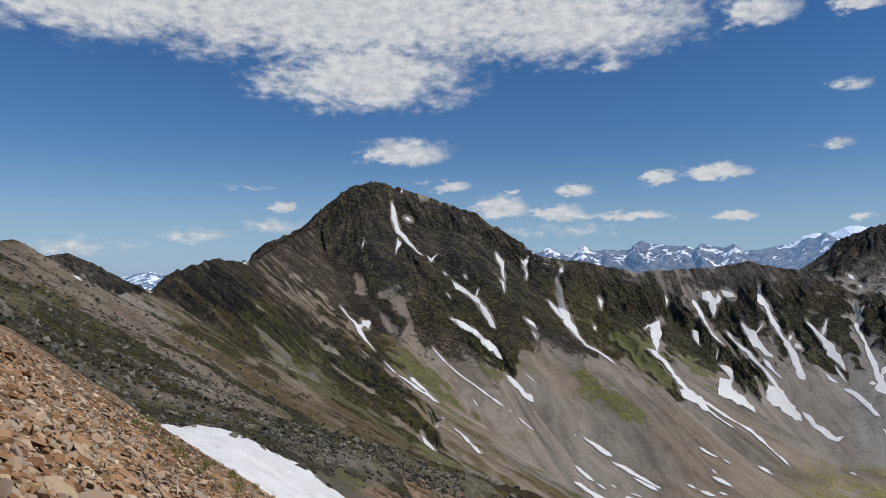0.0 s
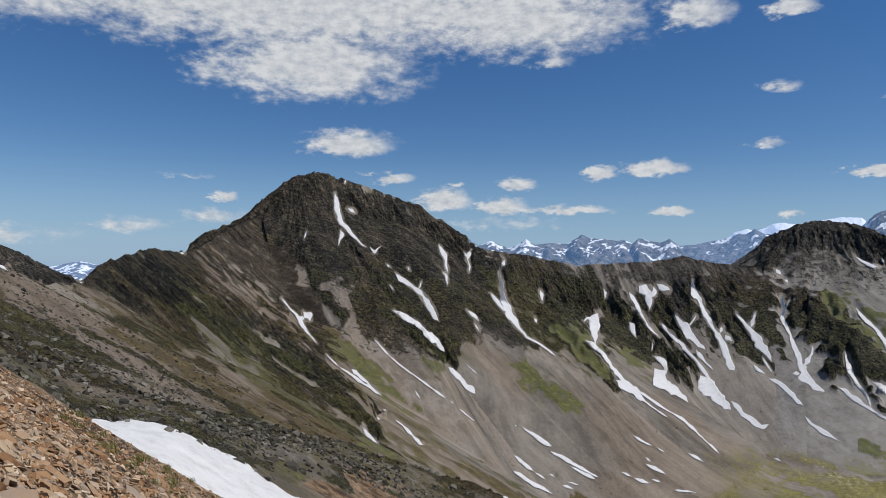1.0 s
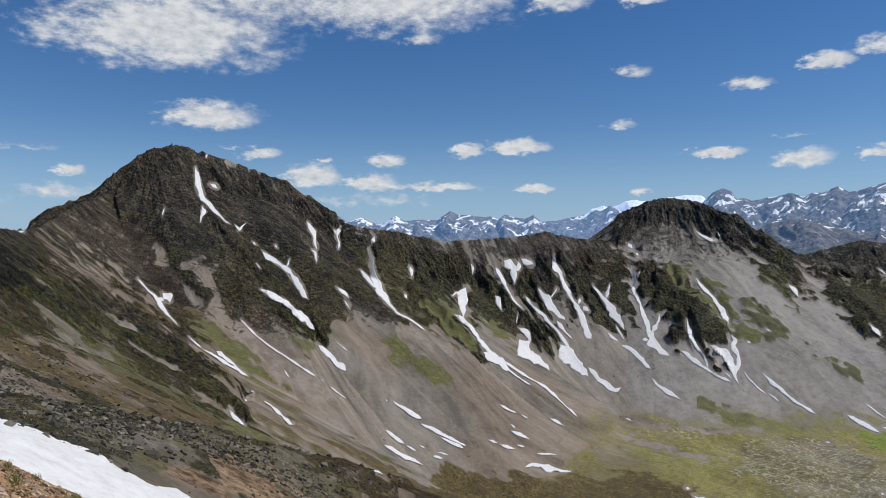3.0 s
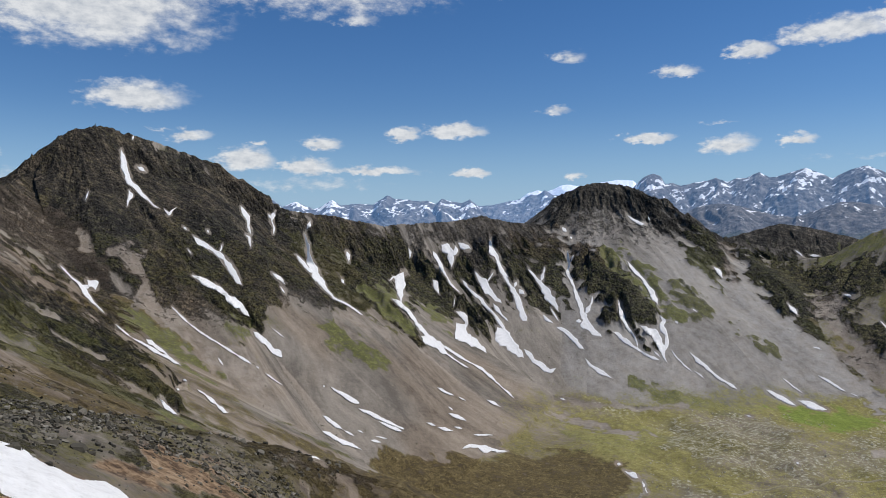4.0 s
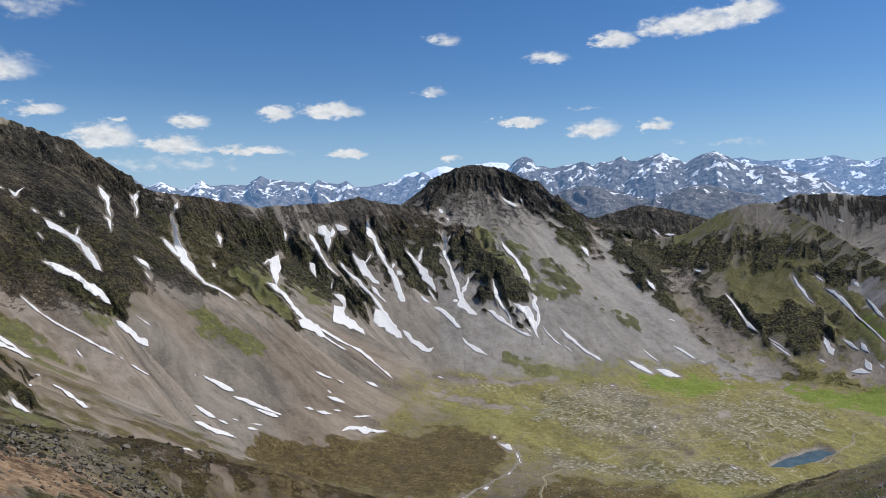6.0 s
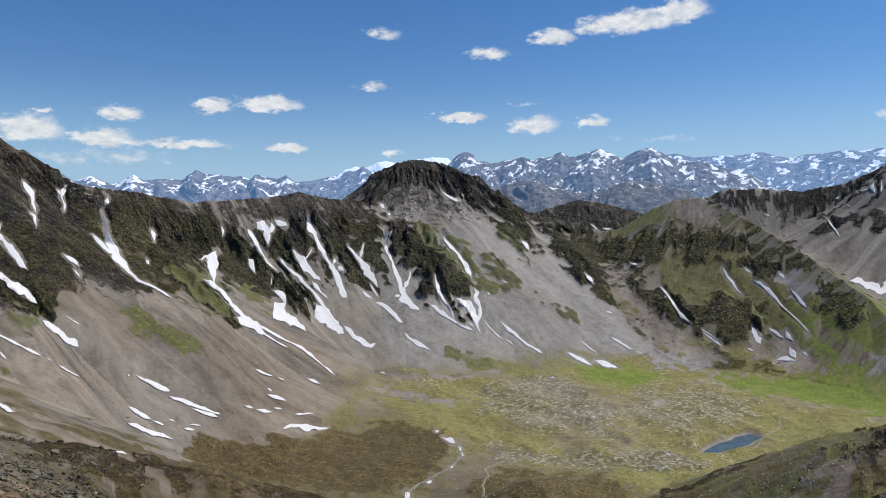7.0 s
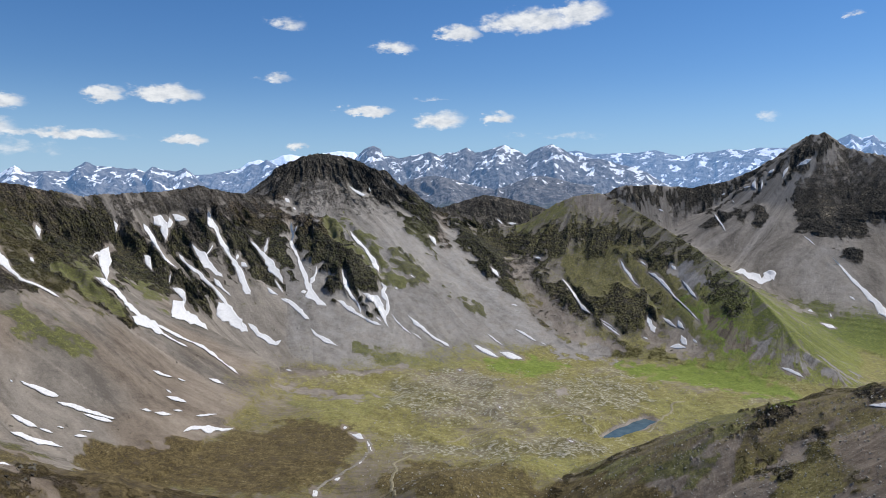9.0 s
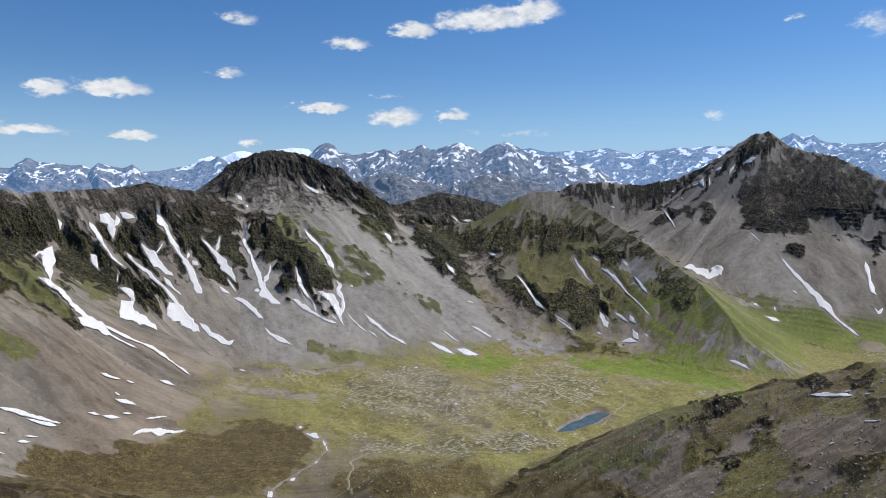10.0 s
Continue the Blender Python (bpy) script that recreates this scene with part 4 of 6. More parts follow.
snow([(59.25, -9.4, 0.36), (59.48, -9.97, 0.62), (59.67, -10.41, 0.71), (59.85, -10.63, 0.22)])
snow([(60.36, -9.4, 0.18), (60.89, -9.78, 0.22), (61.43, -10.12, 0.22)])
snow([(61.55, -9.58, 0.44), (61.82, -10.01, 0.44), (62.08, -10.26, 0.13)])
snow([(61.79, -10.67, 0.35), (61.88, -11.07, 0.52), (62.24, -11.4, 0.61)], [(60.93, -11.69, 0.26), (61.59, -11.52, 0.43), (62.24, -11.66, 0.26)])
snow([(62.66, -10.94, 0.17), (63.01, -11.23, 0.17)])
snow([(58.92, -11.02, 0.18), (59.37, -11.18, 0.13)])
snow([(65.51, -5.67, 0.21), (66.14, -5.65, 0.59), (66.76, -6.02, 0.93), (67.26, -6.35, 1.09), (67.78, -6.11, 1.0), (68.06, -5.8, 0.75), (68.27, -6.22, 0.25)])
snow([(68.98, -12.53, 0.2), (69.58, -12.72, 0.32), (70.19, -12.96, 0.24), (70.46, -13.06, 0.12)])
snow([(66.77, 1.35, 0.21), (66.66, 0.92, 0.42), (66.84, 0.57, 0.25)])
snow([(67.22, 1.3, 0.17), (67.2, 0.57, 0.17)])
snow([(68.95, 2.17, 0.24), (68.68, 1.71, 0.2), (68.58, 1.33, 0.12)])
snow([(69.53, 2.24, 0.16), (70.03, 2.48, 0.32), (70.48, 2.72, 0.16)])
snow([(67.61, 1.72, 0.25), (68.0, 2.01, 0.21)])
snow([(65.98, 0.66, 0.13), (66.42, 0.79, 0.21)])
snow([(64.46, 0.15, 0.13), (64.71, 0.23, 0.17)])
snow([(65.18, -0.29, 0.17), (65.39, -0.42, 0.17)])
snow([(63.95, -1.26, 0.13), (64.38, -1.92, 0.13), (64.82, -2.62, 0.13)])
snow([(70.07, -2.83, 0.12), (70.47, -3.12, 0.12), (70.87, -3.53, 0.12)])
snow([(59.86, -0.97, 0.18), (60.3, -1.14, 0.18)])
snow([(71.92, -4.34, 0.12), (72.63, -5.06, 0.2), (73.21, -5.78, 0.23), (73.79, -6.37, 0.23), (74.25, -6.84, 0.39), (74.74, -7.42, 0.54), (75.23, -7.88, 0.68), (75.68, -8.45, 0.45), (76.23, -9.05, 0.3), (76.78, -9.48, 0.19), (77.5, -10.0, 0.15)])
snow([(77.66, -4.72, 0.18), (77.9, -5.42, 0.33), (78.03, -6.2, 0.29), (78.22, -6.78, 0.36), (78.5, -7.07, 0.14)])
snow([(78.37, -7.95, 0.29), (78.65, -8.32, 0.29), (78.87, -7.91, 0.36)])
snow([(70.55, -8.23, 0.36), (70.9, -8.34, 0.2)])
snow([(71.98, -8.35, 0.16), (72.07, -8.64, 0.16)])
snow([(71.43, -9.1, 0.12), (71.93, -9.27, 0.36), (72.4, -9.4, 0.16)])
snow([(73.14, -7.03, 0.16), (73.52, -7.3, 0.16)])
snow([(74.63, -14.46, 0.23), (75.54, -14.34, 0.33), (76.43, -14.18, 0.29), (77.32, -14.14, 0.22)], [(76.78, -13.94, 0.22), (77.23, -13.84, 0.15)])
snow([(78.0, -13.93, 0.18), (78.41, -13.87, 0.11)])
snow([(78.01, -15.73, 0.14), (78.42, -15.71, 0.14), (78.93, -15.62, 0.14)])
snow([(75.96, -17.67, 0.22), (76.28, -17.51, 0.14)])
snow([(33.68, -22.27, 0.33), (34.18, -22.14, 0.33)])
snow([(31.95, -22.93, 0.49), (32.25, -23.36, 0.65)])


def map_cover():
    # cover of the land: kind, then bearings and rises of its outline
    area("crag", [(-21.9, -0.9), (-19.7, 0.7), (-18.3, 1.2), (-17.2, 0.4), (-14.7, 0.6), (-14.2, 1.3), (-12.9, 2.4), (-10.3, 3.6), (-8.5, 6.1), (-5.9, 7.5), (-2.3, 6.7), (2.1, 4.8), (5.4, 3.2), (7.6, 1.6), (9.9, 0.6), (14.3, -0.0), (15.2, -1.6), (16.8, -5.1), (18.5, -8.9), (16.4, -8.6), (13.4, -6.9), (9.9, -5.2), (8.1, -5.3), (5.3, -7.1), (3.5, -5.3), (0.7, -5.3), (-1.1, -6.2), (-3.9, -5.3), (-6.6, -3.5), (-10.2, -1.6), (-12.9, 0.2), (-15.1, -2.0), (-19.3, -2.0)])
    area("rock", [(-10.3, 3.6), (-8.5, 6.1), (-5.9, 7.5), (-2.3, 6.7), (2.1, 4.8), (5.4, 3.2), (7.6, 1.6), (9.9, 0.6), (10.3, -2.1), (8.1, -2.1), (5.3, -1.6), (3.5, -1.2), (0.7, -0.0), (-1.1, 0.9), (-3.0, -0.3), (-4.3, -1.2), (-6.6, -0.3), (-8.5, 1.1), (-10.3, 2.5)])
    area("russet", [(-14.2, 1.3), (-12.9, 2.4), (-10.3, 2.7), (-7.6, 0.7), (-4.8, -2.1), (-2.0, -4.9), (-0.2, -7.6), (-2.0, -6.7), (-3.9, -5.3), (-6.6, -3.5), (-10.2, -1.6), (-12.9, 0.2)])
    area("tan", [(-6.9, -0.7), (-4.3, -1.2), (-2.7, -2.8), (-4.3, -2.9), (-6.2, -1.9)])
    area("tan", [(-5.7, -2.6), (-3.9, -3.5), (-1.1, -5.8), (2.1, -8.7), (5.3, -10.9), (8.0, -13.6), (5.3, -12.4), (2.1, -10.3), (-1.1, -7.6), (-3.9, -5.3)])
    area("warm", [(-8.9, -3.5), (-7.3, -4.6), (-5.5, -7.1), (-3.9, -8.5), (-4.8, -8.2), (-7.1, -6.2)])
    area("warm", [(-14.9, 0.6), (-12.9, -0.3), (-9.8, -2.8), (-7.5, -4.4), (-9.3, -4.1), (-12.9, -2.1)])
    area("dark", [(-20.1, -0.3), (-17.2, 0.2), (-14.7, -2.0), (-12.0, -4.3), (-8.4, -5.7), (-5.7, -7.1), (-3.9, -8.9), (-1.6, -11.1), (-0.4, -13.5), (-2.9, -12.4), (-6.6, -9.8), (-10.2, -7.5), (-12.9, -5.6), (-15.9, -4.2), (-18.0, -2.9), (-19.7, -1.6)])
    area("rock", [(-21.9, -0.9), (-19.7, 0.7), (-18.3, 1.2), (-17.2, 0.4), (-15.1, -1.6), (-16.4, -3.4), (-19.3, -2.0)])
    area("grass", [(-16.8, -3.3), (-12.9, -5.6), (-9.8, -7.5), (-6.6, -9.8), (-3.9, -12.2), (-0.2, -14.2), (2.1, -16.3), (0.3, -16.3), (-3.8, -13.7), (-8.4, -10.6), (-12.0, -8.3), (-15.5, -5.1)])
    area("grass", [(-12.0, -5.2), (-10.2, -5.7), (-8.4, -7.5), (-9.8, -7.5)])
    area("turf", [(-3.9, -6.2), (-2.0, -7.6), (0.3, -9.4), (2.5, -11.5), (1.9, -11.7), (-0.2, -10.3), (-2.5, -8.5)])
    area("turf", [(-1.6, -14.2), (0.7, -15.2), (1.4, -16.5), (0.3, -16.3)])
    area("grass", [(-8.4, -5.3), (-4.3, -5.3), (-1.1, -8.0), (0.7, -9.4), (-3.9, -6.7)])
    area("dark", [(0.0, -3.7), (3.0, -5.5), (5.3, -7.3), (5.7, -8.2), (4.0, -7.6), (1.7, -5.8)])
    area("turf", [(2.6, -7.1), (4.9, -8.0), (5.6, -8.9), (3.5, -8.3)])
    area("rock", [(-2.0, -4.2), (-0.4, -5.3), (-0.6, -6.5), (-1.8, -5.3)])
    area("turf", [(10.5, -7.0), (12.5, -8.1), (14.5, -9.5), (15.9, -10.9), (13.8, -10.4), (11.6, -9.2), (10.1, -7.7)])
    area("grass", [(5.4, -0.3), (7.6, -1.2), (10.3, -3.9), (13.4, -6.9), (16.4, -9.4), (18.5, -9.3), (16.8, -6.8), (14.7, -4.7), (12.6, -2.5), (9.9, -0.7)])
    area("rock", [(13.4, -0.3), (15.6, -0.3), (16.9, -3.3), (15.6, -5.1), (13.9, -3.4), (13.0, -1.6)])
    area("tan", [(11.6, -7.0), (14.3, -7.4), (18.5, -9.3), (20.9, -11.1), (18.5, -10.4), (15.1, -9.1)])
    area("grass", [(8.0, -16.1), (9.8, -16.7), (11.6, -17.3), (8.9, -17.4)])
    area("warm", [(-32.4, 1.7), (-29.3, 0.2), (-25.2, -1.9), (-20.1, -4.6), (-13.7, -8.7), (-14.2, -9.5), (-20.1, -6.7), (-25.2, -4.0), (-29.3, -1.0), (-32.3, -0.2)])
    area("warm", [(-21.3, -5.0), (-17.2, -7.7), (-12.8, -10.9), (-13.7, -11.1), (-17.6, -9.0), (-21.3, -6.2)])
    area("grass", [(-32.3, -0.6), (-30.3, -1.0), (-27.8, -1.9), (-28.2, -3.1), (-31.0, -2.6), (-32.3, -2.2)])
    area("grass", [(-21.3, -3.3), (-17.2, -5.5), (-12.0, -9.6), (-7.5, -12.8), (-10.2, -11.8), (-16.3, -7.7), (-20.1, -5.0)])
    area("grass", [(-10.2, -8.4), (-6.6, -11.5), (-3.8, -13.7), (-6.6, -13.2), (-9.3, -10.6)])
    area("ledge", [(14.4, -0.2), (18.7, 0.3), (22.8, 1.1), (26.0, 0.6), (28.8, -0.1), (28.8, -0.9), (24.2, -0.8), (20.5, -1.0), (15.0, -1.2)])
    area("russet", [(24.6, -0.5), (28.8, -0.6), (33.4, -2.0), (34.7, -2.9), (30.6, -2.3), (26.0, -1.9)])
    area("crag", [(13.9, -0.9), (16.8, -0.7), (18.0, -1.6), (16.8, -3.5), (16.3, -4.1), (17.0, -6.7), (18.7, -8.5), (18.6, -9.0), (16.7, -7.8), (15.0, -6.2), (13.6, -4.8)])
    area("crag", [(18.0, -1.9), (19.3, -1.9), (20.5, -4.0), (21.4, -5.4), (23.4, -7.5), (24.8, -8.7), (24.1, -9.2), (22.7, -8.8), (22.0, -7.2), (21.3, -7.9), (20.9, -7.4), (19.5, -7.2), (17.9, -6.2), (17.2, -4.8), (17.5, -3.7)])
    area("crag", [(20.5, -2.6), (21.9, -1.9), (23.0, -2.6), (23.5, -4.2), (24.1, -5.4), (25.1, -6.3), (24.6, -7.2), (23.2, -5.8), (21.8, -4.9)])
    area("crag", [(23.0, -1.9), (24.2, -2.2), (24.9, -3.3), (25.8, -4.9), (26.0, -6.3), (26.2, -6.8), (25.3, -6.6), (24.6, -5.4), (23.7, -4.0)])
    area("crag", [(24.9, -1.3), (26.0, -1.2), (27.4, -2.6), (28.3, -4.0), (29.0, -5.9), (29.7, -6.8), (29.9, -7.6), (29.0, -7.3), (27.6, -6.8), (26.7, -5.4), (26.0, -4.0)])
    area("crag", [(27.4, -1.2), (29.7, -1.3), (30.4, -2.2), (30.4, -3.6), (30.9, -4.9), (31.3, -6.3), (31.6, -7.2), (30.4, -7.2), (29.3, -5.9), (28.3, -4.5)])
    area("crag", [(31.1, -2.2), (33.4, -1.7), (35.2, -3.1), (36.5, -4.9), (37.7, -6.7), (37.5, -7.8), (36.3, -8.1), (37.0, -9.6), (35.7, -9.2), (34.8, -9.0), (33.4, -8.1), (32.7, -6.3), (31.8, -5.9), (30.9, -4.5)])
    area("turf", [(33.6, -1.6), (35.2, -2.2), (36.8, -3.5), (37.7, -5.3), (39.0, -7.3), (37.9, -6.7), (36.6, -5.4), (35.2, -3.6)])
    area("turf", [(18.6, -6.2), (20.4, -7.2), (21.3, -8.1), (19.5, -7.6)])
    area("turf", [(18.6, -7.4), (21.3, -8.6), (20.9, -8.8), (19.0, -8.1)])
    area("rock", [(28.1, 0.3), (30.7, 2.4), (32.0, 3.5), (34.5, 3.5), (37.0, 2.3), (39.4, 0.5), (40.0, -0.2), (38.7, -0.1), (37.0, 0.6), (35.2, 1.4), (33.4, 1.8), (31.6, 1.5), (29.7, 0.5)])
    area("rock", [(39.4, 0.3), (40.3, 0.1), (40.9, -0.8), (40.3, -1.1)])
    area("grass", [(38.5, -4.0), (39.6, -4.4), (40.9, -5.7), (40.3, -6.2), (39.0, -5.1)])
    area("turf", [(36.4, -12.1), (38.8, -12.7), (41.9, -13.1), (44.0, -13.4), (40.6, -13.7), (37.5, -13.2)])
    area("turf", [(16.8, -5.3), (14.1, -4.8), (15.0, -5.7), (17.7, -8.1)])
    area("grass", [(13.4, -19.3), (10.3, -17.3), (7.8, -15.9), (6.9, -15.4), (9.0, -17.2), (12.9, -19.6), (18.9, -20.4), (18.4, -19.5)])
    area("brown", [(14.8, -18.5), (24.1, -18.4), (30.6, -17.5), (34.8, -18.2), (35.8, -19.9), (33.4, -21.6), (30.6, -22.2), (16.6, -22.0), (13.8, -20.5)])
    area("earthy", [(-5.5, -16.2), (-2.3, -16.8), (1.9, -18.4), (5.3, -20.6), (5.3, -21.0), (-2.4, -19.8), (-7.6, -17.0)])
    area("crag", [(39.8, -0.7), (40.7, -0.3), (42.5, -1.2), (43.5, -2.6), (43.4, -4.4), (42.5, -4.4), (41.2, -3.0), (40.2, -2.1)])
    area("tan", [(42.1, -1.2), (43.2, -1.4), (43.4, -3.5), (43.1, -4.9), (42.5, -3.5)])
    area("grass", [(40.0, -2.1), (41.6, -2.6), (42.5, -4.9), (42.1, -4.7), (40.5, -3.3)])
    area("grass", [(51.8, -4.0), (56.3, -3.0), (59.9, -3.9), (63.0, -5.6), (66.8, -8.1), (68.9, -10.5), (66.9, -10.7), (63.1, -9.6), (59.1, -10.2), (56.4, -10.3), (54.1, -9.0), (52.3, -6.7)])
    area("crag", [(43.0, -1.7), (47.2, -2.4), (49.9, -2.6), (51.8, -2.0), (54.5, -2.2), (56.3, -2.6), (59.0, -2.5), (62.1, -3.9), (65.1, -6.0), (66.8, -7.7), (65.2, -8.2), (63.0, -5.6), (59.9, -3.9), (56.3, -3.7), (53.2, -4.0), (51.8, -5.1), (49.5, -4.9), (47.6, -5.8), (49.5, -8.6), (47.2, -7.7), (45.3, -5.8), (43.5, -4.0)])
    area("crag", [(47.2, -4.9), (49.5, -4.4), (51.8, -5.8), (54.6, -8.5), (57.3, -10.7), (55.5, -10.3), (52.7, -9.0), (50.9, -8.1)])
    area("crag", [(54.4, -9.0), (55.5, -7.6), (58.2, -7.3), (60.2, -7.9), (60.2, -9.3), (57.8, -10.3), (55.5, -9.9)])
    area("crag", [(63.0, -5.2), (65.1, -6.2), (67.0, -8.1), (65.2, -8.8), (63.5, -7.8)])
    area("crag", [(56.4, -4.2), (59.9, -4.1), (62.1, -4.7), (60.8, -5.7), (57.3, -5.4)])
    area("turf", [(49.5, -2.4), (51.8, -0.6), (53.1, 0.1), (52.9, -1.0), (51.8, -2.0)])
    area("tan", [(53.1, 0.2), (55.6, 0.3), (56.8, -1.0), (56.3, -1.9), (54.1, -1.2)])
    area("tan", [(48.6, -5.1), (49.5, -4.9), (51.8, -8.1), (54.6, -10.8), (58.3, -11.8), (56.5, -12.3), (52.8, -11.8), (50.0, -9.5)])
    area("scree", [(42.5, -4.4), (43.4, -4.4), (46.2, -6.8), (49.5, -9.1), (52.8, -11.3), (56.9, -13.0), (52.8, -12.9), (48.1, -10.9), (44.4, -8.1)])
    area("grass", [(48.1, -7.2), (49.0, -7.4), (51.1, -8.6), (50.9, -8.8), (49.0, -8.4)])
    area("grass", [(42.5, -7.2), (44.1, -8.1), (45.8, -9.3), (44.4, -8.8)])
    area("grass", [(38.4, -5.1), (40.2, -5.3), (42.0, -6.7), (40.7, -6.7)])
    area("turf", [(60.0, -8.4), (63.1, -9.6), (67.3, -11.1), (70.2, -12.5), (74.0, -13.0), (71.4, -13.3), (67.4, -12.8), (63.1, -11.4)])
    area("vivid", [(62.2, -8.1), (63.9, -8.9), (68.6, -11.8), (70.6, -12.9), (67.8, -12.3), (64.0, -10.9)])
    area("warm", [(63.0, -8.7), (66.9, -10.9), (70.2, -12.5), (73.3, -13.1), (70.6, -13.1), (67.3, -11.9), (64.4, -10.2)])
    area("scree", [(60.8, -5.2), (63.0, -5.4), (63.9, -6.5), (62.1, -7.0), (61.0, -6.1)])
    area("tan", [(58.7, -10.7), (60.0, -10.2), (63.1, -10.9), (64.0, -12.2), (61.8, -12.5), (59.2, -11.8)])
    area("rock", [(68.2, 1.8), (69.3, 3.3), (71.2, 4.5), (72.2, 3.6), (70.9, 2.8), (70.1, 1.8), (68.6, 1.0)])
    area("ledge", [(69.4, 1.0), (72.3, 3.3), (75.6, 2.9), (78.7, 0.9), (78.8, -1.8), (76.5, -2.3), (74.4, -2.3), (72.6, -4.0), (70.7, -3.2), (69.5, -2.4)])
    area("strata", [(69.4, -0.1), (72.8, 0.5), (76.4, 0.9), (78.8, -1.1), (78.8, -2.0), (76.5, -2.3), (74.4, -1.9), (72.6, -3.6), (70.7, -3.0), (69.7, -2.0)])
    area("rock", [(56.5, 0.6), (59.8, 1.1), (63.3, 0.7), (66.8, 1.9), (68.5, 2.5), (66.6, 0.7), (64.1, -0.2), (60.7, -0.1), (59.0, -0.7), (57.2, -0.3)])
    area("rock", [(63.3, -1.0), (64.4, -0.6), (65.1, -1.4), (64.2, -2.4), (63.5, -2.0)])
    area("rock", [(66.8, -0.6), (67.8, -1.2), (67.6, -2.3), (66.9, -1.9)])
    area("rock", [(65.4, -0.9), (66.1, -1.2), (65.9, -1.7), (65.5, -1.6)])
    area("rock", [(77.6, -3.4), (78.6, -2.7), (78.9, -4.2), (78.1, -4.6)])
    area("rock", [(72.4, -3.6), (73.3, -3.6), (73.4, -4.6), (72.6, -4.4)])
    area("turf", [(66.8, -7.7), (69.3, -8.6), (73.1, -9.0), (76.1, -9.9), (78.9, -10.8), (76.9, -11.8), (74.0, -13.0), (71.3, -11.6), (68.5, -10.6)])
    area("grass", [(68.9, -9.3), (73.1, -9.0), (76.8, -10.3), (75.1, -12.4), (71.7, -12.0)])
    area("scree", [(66.9, -10.7), (70.5, -11.7), (73.6, -12.8), (71.0, -12.9), (67.7, -11.7)])
    area("warm", [(76.0, -8.7), (77.5, -10.0), (79.2, -11.2), (77.9, -10.6)])
    area("rock", [(66.7, -17.8), (67.2, -16.4), (68.5, -15.3), (69.6, -15.0), (69.9, -15.8), (68.4, -16.5), (67.5, -17.5)])
    area("rock", [(66.4, -19.6), (67.3, -18.8), (68.8, -18.8), (68.0, -20.1), (66.9, -20.4)])
    area("rock", [(68.7, -19.9), (70.0, -19.4), (70.1, -20.3), (69.2, -20.7)])
    area("rock", [(70.2, -17.1), (71.3, -16.2), (72.2, -17.0), (71.1, -17.6)])
    area("rock", [(74.0, -13.8), (75.1, -13.0), (75.8, -13.5), (74.8, -14.2)])
    area("rock", [(76.8, -13.0), (78.3, -12.6), (78.3, -13.6), (77.3, -13.8)])
    area("rock", [(71.3, -15.4), (72.1, -15.3), (71.9, -15.9)])
    area("rock", [(61.5, -20.2), (62.2, -20.0), (62.4, -20.8), (61.8, -20.9)])
    area("gravel", [(58.9, -22.4), (61.5, -20.2), (64.1, -18.2), (66.7, -17.7), (66.5, -19.5), (66.7, -20.7), (69.6, -20.7), (66.4, -22.8), (62.0, -22.9)])
    area("warm", [(72.6, -16.4), (79.3, -15.0), (79.5, -17.6), (75.4, -19.1), (72.7, -17.9)])
    area("gravel", [(72.8, -21.0), (76.5, -19.6), (79.5, -18.9), (79.5, -19.6), (75.8, -20.9)])
    area("gravel", [(69.1, -17.6), (71.1, -17.4), (70.4, -18.7), (68.8, -19.3)])
    area("vivid", [(45.3, -13.3), (50.0, -13.0), (53.0, -13.6), (50.5, -14.7), (47.6, -14.2)])
    area("vivid", [(56.9, -13.4), (61.0, -12.8), (65.3, -12.9), (68.6, -13.7), (70.6, -14.6), (68.2, -14.9), (63.2, -14.4), (59.2, -14.2)])
    area("turf", [(28.8, -15.1), (31.9, -15.9), (35.9, -15.6), (39.6, -16.2), (35.9, -17.8), (31.0, -17.4)])
    area("turf", [(36.0, -12.2), (39.7, -13.1), (45.3, -13.6), (42.5, -14.3), (37.8, -13.5)])
    area("turf", [(47.2, -20.7), (56.6, -20.4), (64.6, -19.3), (63.3, -21.1), (56.6, -22.1), (51.0, -21.9)])
    area("turf", [(58.8, -15.5), (65.3, -15.1), (67.4, -15.3), (66.7, -17.5), (61.1, -18.4)])
    area("stony", [(38.7, -15.3), (42.5, -14.0), (46.2, -14.2), (49.5, -16.3), (48.1, -18.1), (42.4, -18.0), (37.8, -17.0)])
    area("stony", [(50.9, -14.5), (56.5, -14.1), (60.1, -15.0), (58.3, -16.9), (54.2, -17.5), (50.9, -16.3)])
    area("stony", [(38.7, -19.2), (45.3, -19.6), (49.5, -19.4), (56.5, -19.5), (55.6, -20.4), (47.2, -21.1), (39.6, -20.5)])
    area("stony", [(48.6, -19.4), (55.6, -19.2), (56.6, -20.0), (49.5, -20.7)])
    area("brown", [(24.5, -18.9), (29.6, -18.0), (34.3, -18.1), (36.1, -19.5), (34.2, -21.9), (31.7, -23.4), (22.4, -22.2), (18.6, -19.6)])
    area("brown", [(36.3, -22.5), (39.6, -21.5), (44.3, -21.2), (49.5, -21.6), (51.9, -23.1), (51.9, -24.0), (35.8, -23.7)])
    area("brown", [(49.1, -22.8), (55.7, -22.1), (60.2, -22.2), (62.1, -23.3), (50.0, -24.1)])
    area("gravel", [(28.9, -14.5), (33.2, -15.5), (37.3, -16.4), (32.3, -15.9), (28.8, -15.1)])
